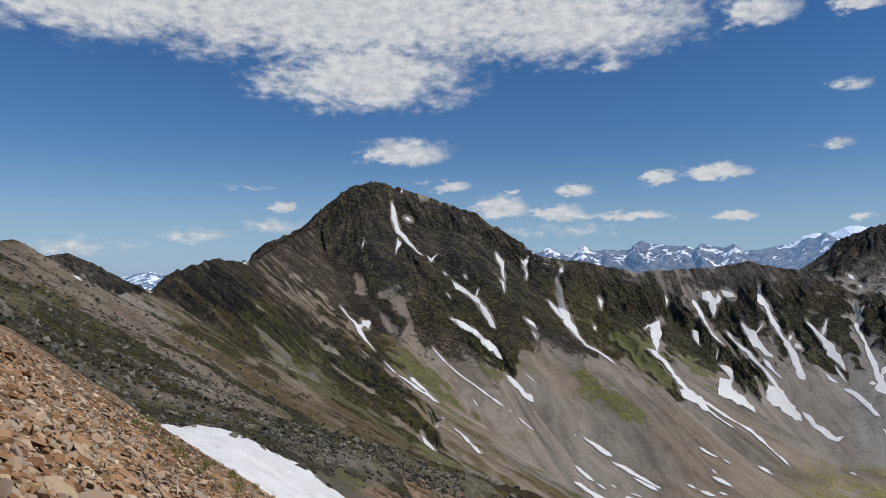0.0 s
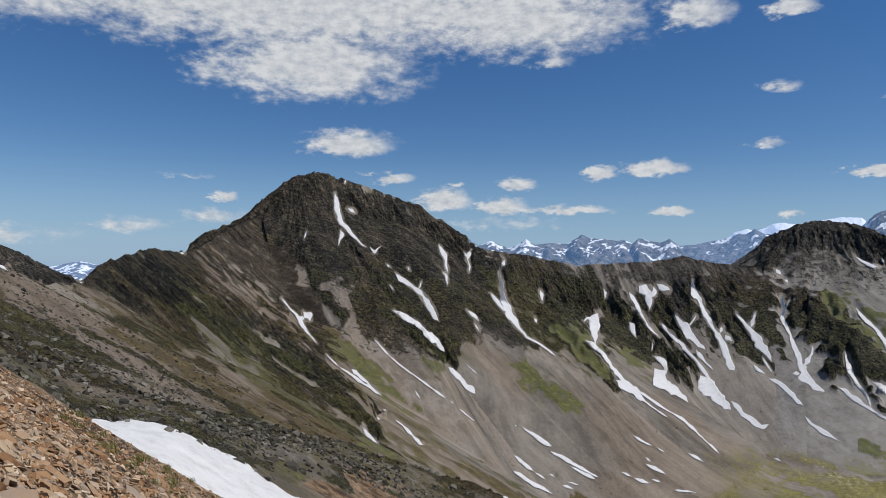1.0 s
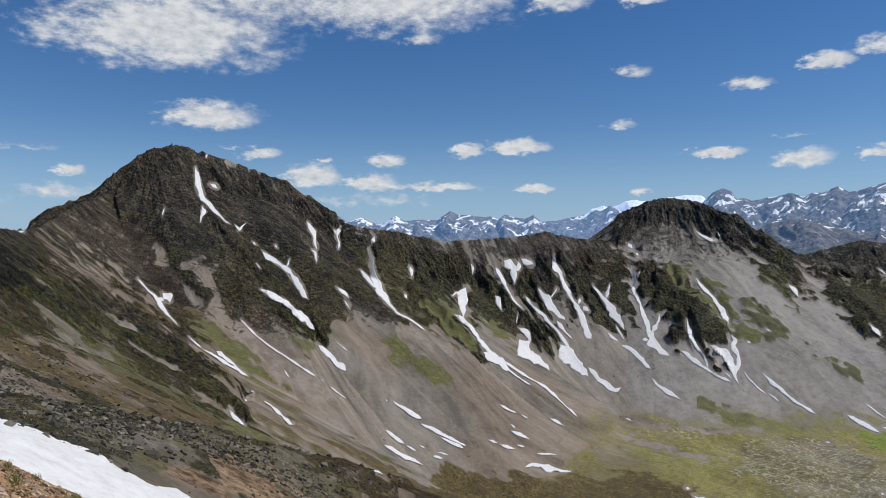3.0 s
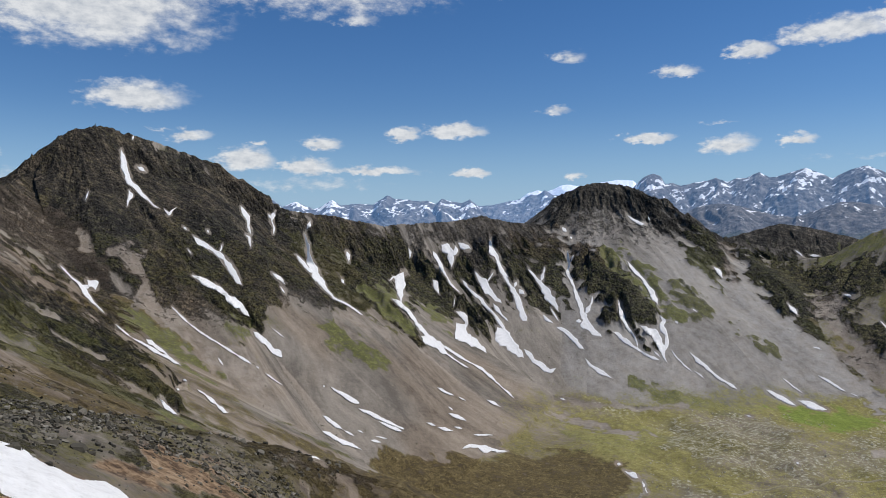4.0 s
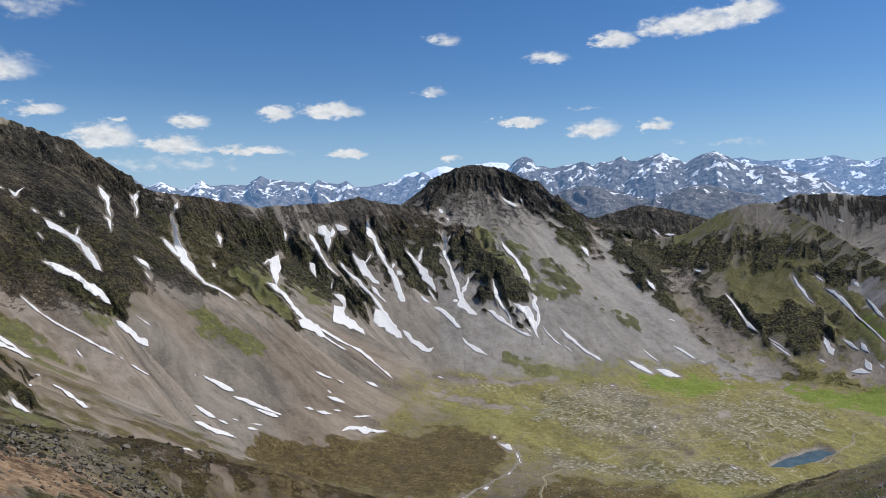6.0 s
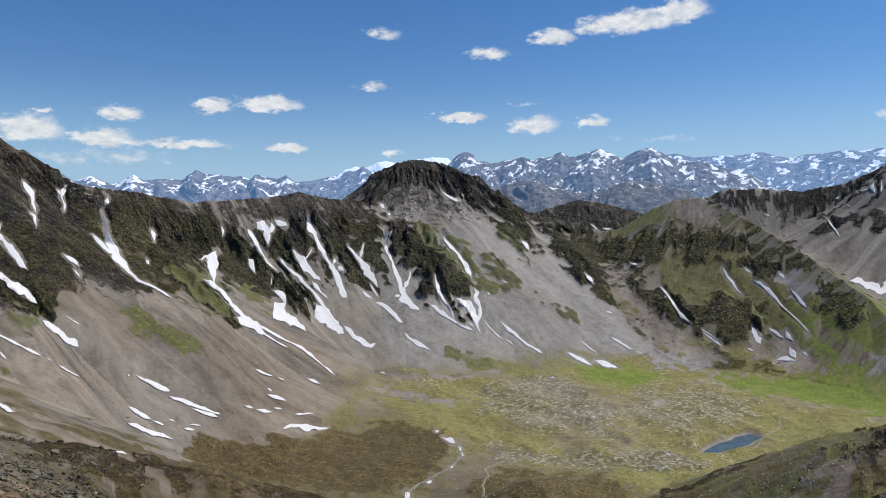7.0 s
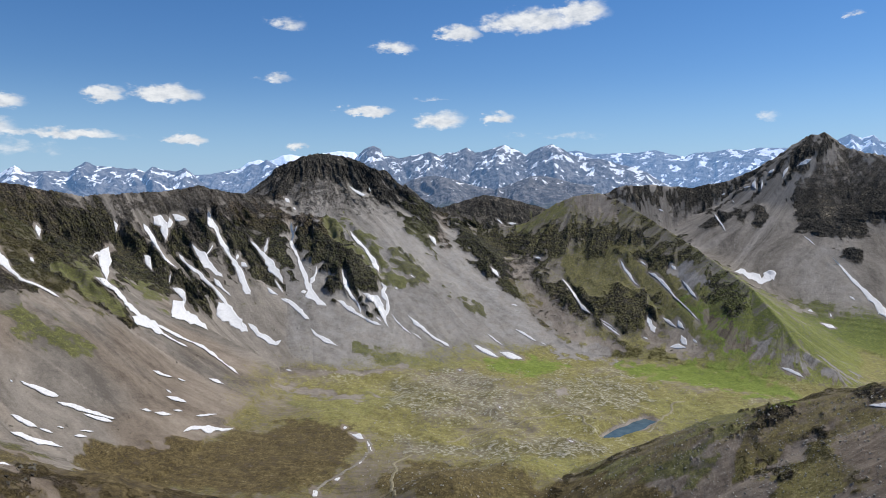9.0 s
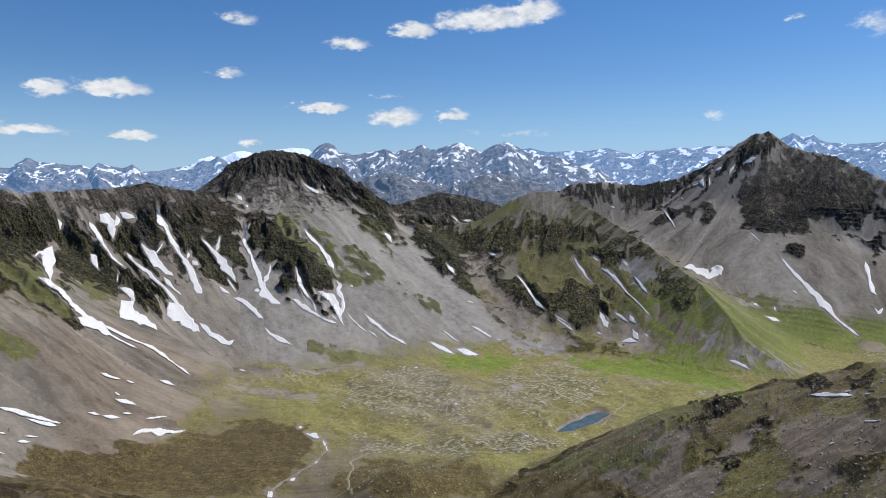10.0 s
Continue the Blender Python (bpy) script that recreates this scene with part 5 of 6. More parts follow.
    area("gravel", [(29.8, -13.5), (36.0, -14.1), (39.7, -13.8), (36.0, -14.4), (31.0, -14.1)])
    area("light", [(52.1, -15.4), (53.0, -15.2), (53.3, -15.7), (52.3, -15.8)])


def relief():
    """Gullies, buttresses, crags and roughness of the ground, by its cover."""
    global GZ
    x, y, z = GX, GY, GZ
    rock, grass, chute = ZONES["rock"], ZONES["grass"], ZONES["chute"]
    above = z - floor_height(x, y)
    rock *= np.where(np.isin(FORM, (0, 2, 3)), step(3, 26, above), 1.0)
    bulk = np.isin(FORM, (1, 2, 3, 4, 5, 6)).astype(np.float32)
    crest = step(3, 48, AWAY)
    near = np.clip(RG / 900, 0.35, 1)
    cliff = np.clip(rock + 0.45 * grass * (1 - ZONES["vivid"]) * (1 - ZONES["turf"]), 0, 1) * near
    for _ in range(2):
        cliff[1:-1] = (cliff[:-2] + 2 * cliff[1:-1] + cliff[2:]) / 4
        cliff[:, 1:-1] = (cliff[:, :-2] + 2 * cliff[:, 1:-1] + cliff[:, 2:]) / 4
    tame = np.where(FORM >= 3, 0.4, 1.0)
    ribs = ridged(S / 52, AWAY / 300, 2, 21, 0.5)
    fins = ridged(S / 17 + 0.6 * PATCH, AWAY / 80, 3, 22, 0.6)
    teeth = ridged(S / 9 + 0.8 * SMALL, AWAY / 34, 3, 34, 0.62)
    z = z + bulk * crest * cliff * tame * (5 - 26 * (ribs - 0.55) + 22 * (fins - 0.55))
    z = z + bulk * cliff * (0.2 + 0.8 * crest) * (12 * tame * (teeth - 0.55) + np.where(FORM >= 3, 6, 7) * (CRAG - 0.55))
    # ledges: beds of rock that dip with the strata
    bed = (z + 0.35 * x + 14 * (PATCH - 0.5)) / 11.0
    banded = np.maximum(np.clip(3 * ZONES["light"], 0, 1), FORM == 4)
    z = z + bulk * cliff * (0.3 + 0.7 * crest) * banded * np.where(FORM == 4, 8.0, 4.5) * (np.abs((bed % 1.0) - 0.35) - 0.35)
    z = z - bulk * crest * chute * (0.8 + 5.5 * np.clip(rock, 0, 1) * near)
    z = z + np.isin(FORM, (1, 2, 4)) * step(34, 0, AWAY) * (0.3 + rock) * np.clip(RG / 900, 0.3, 1) * (6 * (ridged(RUN / 26 + FORM * 3.3, AWAY / 60, 4, 56, 0.6) - 0.62))
    z = z + bulk * (1 - cliff) * (1.5 * (ridged(S / 9, AWAY / 150, 2, 35) - 0.5) + 0.9 * (fbm(x / 7, y / 7, 3, 46) - 0.5))
    z = z + (FORM == 1) * step(650, 350, RG) * (0.4 + rock) * (2.6 * (ridged(x / 5, y / 5, 4, 57, 0.6) - 0.5) + 2.2 * (fbm(S / 5, AWAY / 30, 3, 58) - 0.5))
    hill = np.isin(FORM, (7, 8)).astype(np.float32)
    z = z + hill * step(60, 120, RG) * (3.0 * (fbm(x / 14, y / 14, 4, 36, 0.6) - 0.5) + rock * 2.5 * (CRAG - 0.5))
    z = z + hill * step(20, 60, RG) * 0.7 * (fbm(x / 3, y / 3, 4, 47, 0.6) - 0.5)
    z = z + hill * step(70, 30, RG) * 0.12 * (fbm(x / 0.6, y / 0.6, 4, 48, 0.6) - 0.5)
    z = z + (FORM == 9) * (rock * 11 * (CRAG - 0.45) + 2.4 * (fbm(x / 9, y / 9, 4, 49, 0.6) - 0.5))
    z = z + (FORM == 0) * (2.6 * (fbm(x / 14, y / 14, 4, 37) - 0.5) + 7.0 * (ridged(x / 60, y / 45, 3, 50) - 0.5) * step(330, 450, x) * step(1000, 800, RG))
    # the lake's basin
    vx, vy = LAKE_B[0] - LAKE_A[0], LAKE_B[1] - LAKE_A[1]
    t = np.clip(((x - LAKE_A[0]) * vx + (y - LAKE_A[1]) * vy) / (vx * vx + vy * vy), 0, 1)
    d = np.hypot(x - LAKE_A[0] - t * vx, y - LAKE_A[1] - t * vy) / (3.6 + 4.6 * np.sin(math.pi * np.clip(0.12 + 0.7 * t, 0, 1))) + 0.5 * (SMALL - 0.5)
    wet = step(2.4, 1.15, d)
    z = z * (1 - wet) + wet * LAKE_Z
    z = z - 2.2 * step(1.2, 0.85, d)
    GZ = z


def shore():
    """The pale rim of the lake."""
    vx, vy = LAKE_B[0] - LAKE_A[0], LAKE_B[1] - LAKE_A[1]
    t = np.clip(((GX - LAKE_A[0]) * vx + (GY - LAKE_A[1]) * vy) / (vx * vx + vy * vy), 0, 1)
    d = np.hypot(GX - LAKE_A[0] - t * vx, GY - LAKE_A[1] - t * vy) / (3.6 + 4.6 * np.sin(math.pi * np.clip(0.12 + 0.7 * t, 0, 1))) + 0.5 * (SMALL - 0.5)
    rim = step(1.7, 1.3, d) * step(0.9, 1.1, d)
    for zone, v in (("grass", 0.0), ("stony", 0.0), ("light", 1.0), ("rock", 0.0), ("turf", 0.0)):
        ZONES[zone][:] = np.where(rim > 0.4, v, ZONES[zone])



spot = sight(58.2, -17.8, 400.0)
LAKE_Z = float(floor_height(np.array([spot.x]), np.array([spot.y]))[0]) - 0.5
LAKE_A, LAKE_B = sight(56.3, -18.6, 400.0), sight(59.6, -17.3, 400.0)
RISE = rises()
cover()
relief()


def heal(width=7):
    """Rounds the clefts where two runs of one crest, or two mountains, meet."""
    n = np.count_nonzero(AZ < radians(84)) - 1

    def spread(a):
        for _ in range(2):
            c = np.cumsum(np.vstack([np.repeat(a[:1], width + 1, 0), a, np.repeat(a[-1:], width, 0)]), 0)
            a = (c[2 * width + 1:] - c[:-2 * width - 1]) / (2 * width + 1)
        return a

    big = np.isin(FORM[:n], (1, 2, 3, 4)) & (AWAY[:n] > 14)
    mark = np.zeros((n, len(RR)))
    mark[1:] = (np.abs(np.diff(RUN[:n], axis=0)) > 14) & (FORM[1:n] == FORM[:n - 1]) & (FORM[1:n] == 1) & big[1:]
    mark[1:] += (FORM[1:n] != FORM[:n - 1]) & big[1:] & big[:-1]
    mark[:, 1:] += (FORM[:n, 1:] != FORM[:n, :-1]) & big[:, 1:] & big[:, :-1]
    mark = np.minimum(mark, 1)
    w = np.clip(spread(spread(mark).T).T * 25, 0, 1) * step(10, 50, AWAY[:n])
    even = spread(spread(GZ[:n].astype(np.float64)).T).T
    GZ[:n] = GZ[:n] * (1 - w) + w * even


heal()
# the cover once more, on the land in its final shape
RISE = rises()
cover()
shore()


# the way in which stones and water run down: across and along it, in metres; over the flat floor the low waves of the turf
LEVEL = np.isin(FORM, (0, 7, 8, 9))
FLOW_ACROSS = np.where(LEVEL, 0.7 * GX + 0.7 * GY, S)
FLOW_DOWN = np.where(LEVEL, 0.7 * GX - 0.7 * GY, AWAY)


def sheet(name, keep, material):
    """The faces of the sheet whose first corner is in keep, as one mesh."""
    na, nr = GX.shape
    ids = np.arange(na * nr).reshape(na, nr)
    nxt = np.vstack([ids[1:], ids[:1]])
    quads = np.stack([ids[:, :-1], nxt[:, :-1], nxt[:, 1:], ids[:, 1:]], -1)[keep[:, :-1]]
    quads = quads[:, ::-1]
    used, inverse = np.unique(quads, return_inverse=True)
    me = bpy.data.meshes.new(name)
    me.vertices.add(len(used))
    co = np.stack([GX, GY, GZ], -1).reshape(-1, 3)[used].astype(np.float32)
    me.vertices.foreach_set("co", co.ravel())
    n = len(quads)
    me.loops.add(n * 4)
    me.loops.foreach_set("vertex_index", inverse.ravel().astype(np.int32))
    me.polygons.add(n)
    me.polygons.foreach_set("loop_start", np.arange(0, n * 4, 4, dtype=np.int32))
    me.polygons.foreach_set("loop_total", np.full(n, 4, np.int32))
    for label, chans in (("zone", ("rock", "grass", "earth")), ("streak", ("streak", "light", "orange")), ("cover", ("turf", "vivid", "stony"))):
        col = np.ones((len(used), 4), np.float32)
        for i, c in enumerate(chans):
            col[:, i] = (STREAK if c == "streak" else ZONES[c]).ravel()[used]
        col[:, 3] = ZONES["shade_or_lichen"].ravel()[used]
        me.attributes.new(label, "FLOAT_COLOR", "POINT").data.foreach_set("color", col.ravel())
    flow = np.stack([FLOW_ACROSS, FLOW_DOWN, 0 * GX], -1).reshape(-1, 3)[quads].astype(np.float32)
    # a quad that spans two runs takes one corner's
    jump = np.abs(flow - flow[:, :1]).max((1, 2)) > 40
    flow[jump] = flow[jump][:, :1]
    me.update(calc_edges=True)
    me.attributes.new("flow", "FLOAT_VECTOR", "CORNER").data.foreach_set("vector", flow.ravel())
    me.polygons.foreach_set("use_smooth", ZONES["rock"].ravel()[quads[:, 0]] < 0.3)
    me.materials.append(material)
    return new(name, me)


def on_land(x, y):
    """The sheet's height at points of the plan."""
    x, y = np.asarray(x, float), np.asarray(y, float)
    az, r = np.arctan2(x, y), np.hypot(x, y)
    i = np.clip(np.interp(az, AZ, np.arange(len(AZ))), 0, len(AZ) - 1.001)
    j = np.clip(np.interp(r, RR, np.arange(len(RR))), 0, len(RR) - 1.001)
    a, b = i.astype(int), j.astype(int)
    u, v = i - a, j - b
    return (GZ[a, b] * (1 - u) + GZ[a + 1, b] * u) * (1 - v) + (GZ[a, b + 1] * (1 - u) + GZ[a + 1, b + 1] * u) * v


FORMS = [("ground", "green valley floor with hummocky turf, pale stones and trails", "valley floor"),
         ("mountain", "steep dark rocky peak with brown scree slopes and snow-filled gullies", "mountain"),
         ("mountain", "dark-topped rounded peak over a pale grey scree slope", "mountain"),
         ("mountain", "green grassy shoulder with dark crags above the meadow", "mountain"),
         ("mountain", "tall dark banded rock peak with grey scree fans", "mountain"),
         ("mountain", "low dark rocky hill behind the saddle", "mountain"),
         ("mountain", "distant dark grey peak behind the saddle", "mountain"),
         ("hillside", "brown stony hillside with boulders and thin turf", "hillside"),
         ("hillside", None, None),
         ("hillside", "dark grassy hill with rock outcrops beside the valley", "hillside")]
for f, (name, label, category) in enumerate(FORMS):
    if label:
        keep = (FORM == f) | ((FORM == 8) if f == 7 else False)
        tagged(sheet(name, keep, MOUNTAIN), label, category, kind="structure")

# ---------------------------------------------------------------- snow in the gullies


def sight_far(az, el, start):
    """How far the land is from the eye at bearings and rises, in metres over the plan."""
    a = np.clip(np.rint(np.interp(np.radians(az), AZ, np.arange(len(AZ)))).astype(int), 1, len(AZ) - 2)
    j0 = int(np.searchsorted(RR, start))
    lift = np.tan(np.radians(el))
    slope = (np.maximum(np.maximum(GZ[a, j0:], GZ[a - 1, j0:]), GZ[a + 1, j0:]) - EYE) / RR[j0:]
    met = slope >= lift[:, None]
    j = np.maximum(np.where(met.any(1), met.argmax(1), np.argmax(slope, 1)), 1)
    k = np.arange(len(j))
    before, behind = slope[k, j - 1], slope[k, j]
    share = np.clip((lift - before) / np.maximum(behind - before, 1e-6), 0, 1)
    return RR[j0 + j - 1] + share * (RR[j0 + j] - RR[j0 + j - 1])


def snow_limb(limb, o):
    """One limb of a patch of snow, as a grid of points that follows the ground."""
    p = np.array(limb)
    cum = np.concatenate([[0], np.cumsum(np.hypot(np.diff(p[:, 0]), np.diff(p[:, 1])))])
    n, m = int(max(11, cum[-1] / 0.03)), int(min(13, max(7, p[:, 2].max() / 0.07)))
    t = np.linspace(0, cum[-1], n)
    u, v, w = (np.interp(t, cum, p[:, i]) for i in range(3))
    for _ in range(3):
        for c in (u, v, w):
            c[1:-1] = (c[:-2] + 2 * c[1:-1] + c[2:]) / 4
    tu, tv = np.gradient(u), np.gradient(v)
    l = np.hypot(tu, tv) + 1e-9
    side = np.concatenate([[-1.0], np.linspace(-0.95, 0.95, m - 2), [1.0]])[None]
    end = np.clip(np.minimum(t, cum[-1] - t) / min(0.35, 0.4 * cum[-1]), 0.08, 1) ** 0.8
    ragged = [fbm(t / 0.62 + o, t * 0 + k, 3, 61, 0.5) for k in (3.1, 8.7)]
    halves = [np.maximum(0.5 * w * (0.74 + 1.5 * (e - 0.5)), 0.02) * end for e in ragged]
    half = np.where(side < 0, halves[0][:, None], halves[1][:, None])
    A = u[:, None] - (tv / l)[:, None] * side * half
    E = v[:, None] + (tu / l)[:, None] * side * half
    r = sight_far(A.ravel(), E.ravel(), 130.0).reshape(n, m)
    usual = np.median(r)
    r = np.clip(r, 0.93 * usual, 1.07 * usual)
    even = r.copy()
    for _ in range(8):
        even[1:-1] = (even[:-2] + 2 * even[1:-1] + even[2:]) / 4
        even[:, 1:-1] = (even[:, :-2] + 2 * even[:, 1:-1] + even[:, 2:]) / 4
    R = np.minimum(even - 0.15, r - 0.2)
    # the rim sinks into the ground
    rim = (np.abs(side) > 0.99) & np.ones((n, 1), bool)
    rim[0] = rim[-1] = True
    R = np.where(rim, r + 0.4, R)
    Z = EYE + R * np.tan(np.radians(E))
    X, Y = R * np.sin(np.radians(A)), R * np.cos(np.radians(A))
    ids = np.arange(n * m).reshape(n, m)
    q = np.stack([ids[:-1, :-1], ids[:-1, 1:], ids[1:, 1:], ids[1:, :-1]], -1).reshape(-1, 4)
    co = np.stack([X, Y, Z], -1).reshape(-1, 3)
    e1, e2 = co[q[:, 1]] - co[q[:, 0]], co[q[:, 3]] - co[q[:, 0]]
    return co, q[:, ::-1] if np.cross(e1, e2)[:, 2].sum() < 0 else q, radians(cum[-1]) * usual, ~rim.ravel()[q].any(1)


def snow_patch(limbs):
    """Old snow lying in a gully or on the scree, with its arms."""
    co, faces, top, base, length = [], [], [], 0, 0.0
    for k, limb in enumerate(limbs):
        c, q, far, upper = snow_limb(limb, 13.7 * abs(limb[0][0]) + k)
        co.append(c)
        top.append(upper)
        faces.append(q + base)
        base += len(c)
        length = max(length, far)
    q = np.concatenate(faces)
    me = bpy.data.meshes.new("snow_patch")
    me.from_pydata(np.concatenate(co).tolist(), [], q.tolist())
    me.polygons.foreach_set("use_smooth", np.concatenate(top))
    me.materials.append(SNOW)
    label = "white snow lying in a branching rocky gully" if len(limbs) > 1 else "long narrow white snow streak lying in a rocky gully" if length > 45 else "small white patch of old snow on the scree"
    return tagged(new("snow_patch", me), label, "snow patch", "snow patches on the slopes")


for each in SNOWS:
    snow_patch(each)


# ---------------------------------------------------------------- far ranges


def far_material(name, haze_glow, low):
    """Bare far peaks with snowfields; blue emission stands in for kilometres of hazy air."""
    k = Mat(name, 1.0)
    snow, meadow, _ = k.attr("zone")[:3]
    n = k.noise(0.03, 8, 0.7)
    c = k.ramp(n, (0.35, (0.038, 0.039, 0.044)), (0.5, (0.105, 0.100, 0.098)), (0.65, (0.225, 0.212, 0.202)))
    c = k.mix(meadow, c, k.ramp(n, (0.4, low), (0.65, (0.075, 0.090, 0.045))))
    s = k.math("MULTIPLY_ADD", k.math("ADD", snow, k.math("MULTIPLY_ADD", k.noise(0.05, 5, 0.6), 0.8, -0.4)), 11.0, -4.9, True)
    c = k.mix(s, c, (0.82, 0.83, 0.85))
    k.paint(c)
    k.bump(n, 0.8, 14.0)
    # the air's blue haze, given as a glow of the surface
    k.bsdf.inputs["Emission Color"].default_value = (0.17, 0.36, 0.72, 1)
    k.bsdf.inputs["Emission Strength"].default_value = 1.35 * haze_glow
    return k.m


def far_range(crest, r, haze_glow, label, seed, snowy=0.5, step_az=0.06, relief_m=46.0):
    """A range of peaks along a crest of bearings and rises, r metres off."""
    a0, a1 = crest[0][0], crest[-1][0]
    az = np.arange(a0, a1, step_az)
    depth = 950.0
    s = np.concatenate([np.linspace(-0.25, -0.01, 8), np.linspace(0, 0.5, 80), np.linspace(0.51, 1.0, 40)])
    A, D = np.meshgrid(np.radians(az), s, indexing="ij")
    R = r - depth * D
    X, Y = R * np.sin(A), R * np.cos(A)
    front = np.clip(D, 0, 1)
    # the spurs run down from the peaks, winding
    bend = np.degrees(A) + step(0, 0.3, front) * 2.6 * (fbm(np.degrees(A) / 3.0 + seed, front * 2.2, 2, seed + 3) - 0.5)
    at = [c[0] for c in crest]
    rise = np.interp(bend, at, [c[1] for c in crest])
    broad = np.mean([np.interp(bend + o, at, [c[1] for c in crest]) for o in np.linspace(-2, 2, 9)], 0)
    base = EYE + r * math.tan(radians(-2.2))
    high = EYE + r * np.tan(np.radians(broad))
    own = r * np.tan(np.radians(rise)) - r * np.tan(np.radians(broad))
    fade = step(0.0, 0.16, np.abs(D))
    spur = ridged(bend / 1.9 + seed * 0.37, front * 1.6, 4, seed + 7, 0.52)
    jag = ridged(X / 60, Y / 60, 4, seed, 0.55)
    tall = base + (high - base) * (1 - front) ** 1.15
    Z = tall + own * (1 - front) ** 1.3 * (1 + 1.2 * front) - 260 * np.clip(-D, 0, 1)
    Z = Z + fade * (1 - 0.6 * front) * (75 * (spur - 0.6) + relief_m * 0.55 * (jag - 0.6)) + 5 * (ridged(A * r / 16, D * 20, 3, seed + 11) - 0.55)
    level = (Z - base) / (high - base + 1)
    drift = fbm(np.degrees(A) / 0.5 + 8 * D, D * 24, 4, seed + 13, 0.58)
    snow = 0.62 * snowy - 0.25 + 1.7 * (drift - 0.5) + 0.35 * (0.62 - spur) + 0.2 * (0.6 - jag) + 0.3 * step(0.3, 1.0, level)
    meadow = step(0.52, 0.30, level + 0.3 * (fbm(X / 60, Y / 60, 3, seed + 17) - 0.5))
    n, m = X.shape
    ids = np.arange(n * m).reshape(n, m)
    q = np.stack([ids[:-1, :-1], ids[:-1, 1:], ids[1:, 1:], ids[1:, :-1]], -1).reshape(-1, 4)[:, ::-1]
    me = bpy.data.meshes.new("mountain_range")
    me.vertices.add(n * m)
    me.vertices.foreach_set("co", np.stack([X, Y, Z], -1).astype(np.float32).ravel())
    me.loops.add(len(q) * 4)
    me.loops.foreach_set("vertex_index", q.ravel().astype(np.int32))
    me.polygons.add(len(q))
    me.polygons.foreach_set("loop_start", np.arange(0, len(q) * 4, 4, dtype=np.int32))
    me.polygons.foreach_set("loop_total", np.full(len(q), 4, np.int32))
    col = np.ones((n * m, 4), np.float32)
    col[:, 0], col[:, 1] = snow.ravel(), meadow.ravel()
    me.attributes.new("zone", "FLOAT_COLOR", "POINT").data.foreach_set("color", col.ravel())
    me.update(calc_edges=True)
    me.polygons.foreach_set("use_smooth", np.ones(len(q), bool))
    me.materials.append(far_material("far_peaks", haze_glow, (0.030, 0.040, 0.022)))
    return tagged(new("mountain_range", me), label, "mountain range", kind="structure")


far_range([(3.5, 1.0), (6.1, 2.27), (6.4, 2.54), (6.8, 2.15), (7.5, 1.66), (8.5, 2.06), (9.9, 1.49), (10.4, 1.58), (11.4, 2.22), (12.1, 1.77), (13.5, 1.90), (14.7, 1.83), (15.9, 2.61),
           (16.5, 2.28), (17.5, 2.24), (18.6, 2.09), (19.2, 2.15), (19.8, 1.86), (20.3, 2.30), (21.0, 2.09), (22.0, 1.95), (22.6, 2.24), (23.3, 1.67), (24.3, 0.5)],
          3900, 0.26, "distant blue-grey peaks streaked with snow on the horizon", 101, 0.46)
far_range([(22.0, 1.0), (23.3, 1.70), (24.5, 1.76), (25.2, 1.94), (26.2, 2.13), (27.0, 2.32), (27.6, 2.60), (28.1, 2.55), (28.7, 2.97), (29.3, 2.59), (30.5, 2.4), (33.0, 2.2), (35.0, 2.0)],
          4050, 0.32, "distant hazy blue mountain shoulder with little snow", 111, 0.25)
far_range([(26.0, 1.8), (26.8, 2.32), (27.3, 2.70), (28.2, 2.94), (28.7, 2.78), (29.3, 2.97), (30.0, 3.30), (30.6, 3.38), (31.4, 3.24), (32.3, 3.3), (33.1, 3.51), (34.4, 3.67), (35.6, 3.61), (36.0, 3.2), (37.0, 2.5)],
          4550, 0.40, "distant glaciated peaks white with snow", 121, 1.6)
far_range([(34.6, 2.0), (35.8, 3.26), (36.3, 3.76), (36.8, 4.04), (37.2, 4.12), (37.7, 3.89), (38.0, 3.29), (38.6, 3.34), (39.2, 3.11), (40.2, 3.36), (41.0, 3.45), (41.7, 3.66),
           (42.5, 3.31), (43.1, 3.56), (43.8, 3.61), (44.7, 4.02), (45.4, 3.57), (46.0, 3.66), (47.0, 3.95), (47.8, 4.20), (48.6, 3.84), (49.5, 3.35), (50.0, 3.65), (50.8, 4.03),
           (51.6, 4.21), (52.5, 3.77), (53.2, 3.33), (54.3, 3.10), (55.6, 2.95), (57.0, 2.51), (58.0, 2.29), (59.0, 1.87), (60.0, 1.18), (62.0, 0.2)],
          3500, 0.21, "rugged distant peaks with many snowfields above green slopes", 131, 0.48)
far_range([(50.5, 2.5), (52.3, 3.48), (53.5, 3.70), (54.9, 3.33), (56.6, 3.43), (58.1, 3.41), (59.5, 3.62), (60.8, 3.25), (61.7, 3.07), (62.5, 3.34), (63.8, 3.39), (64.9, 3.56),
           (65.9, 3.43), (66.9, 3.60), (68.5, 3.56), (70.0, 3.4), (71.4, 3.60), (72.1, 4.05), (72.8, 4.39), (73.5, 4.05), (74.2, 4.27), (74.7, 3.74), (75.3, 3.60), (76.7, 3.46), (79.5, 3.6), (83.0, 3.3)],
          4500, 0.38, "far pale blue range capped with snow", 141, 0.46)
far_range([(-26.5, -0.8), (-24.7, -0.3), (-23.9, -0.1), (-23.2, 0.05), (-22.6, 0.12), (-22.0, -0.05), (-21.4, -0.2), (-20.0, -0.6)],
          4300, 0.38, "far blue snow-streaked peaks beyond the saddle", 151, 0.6)
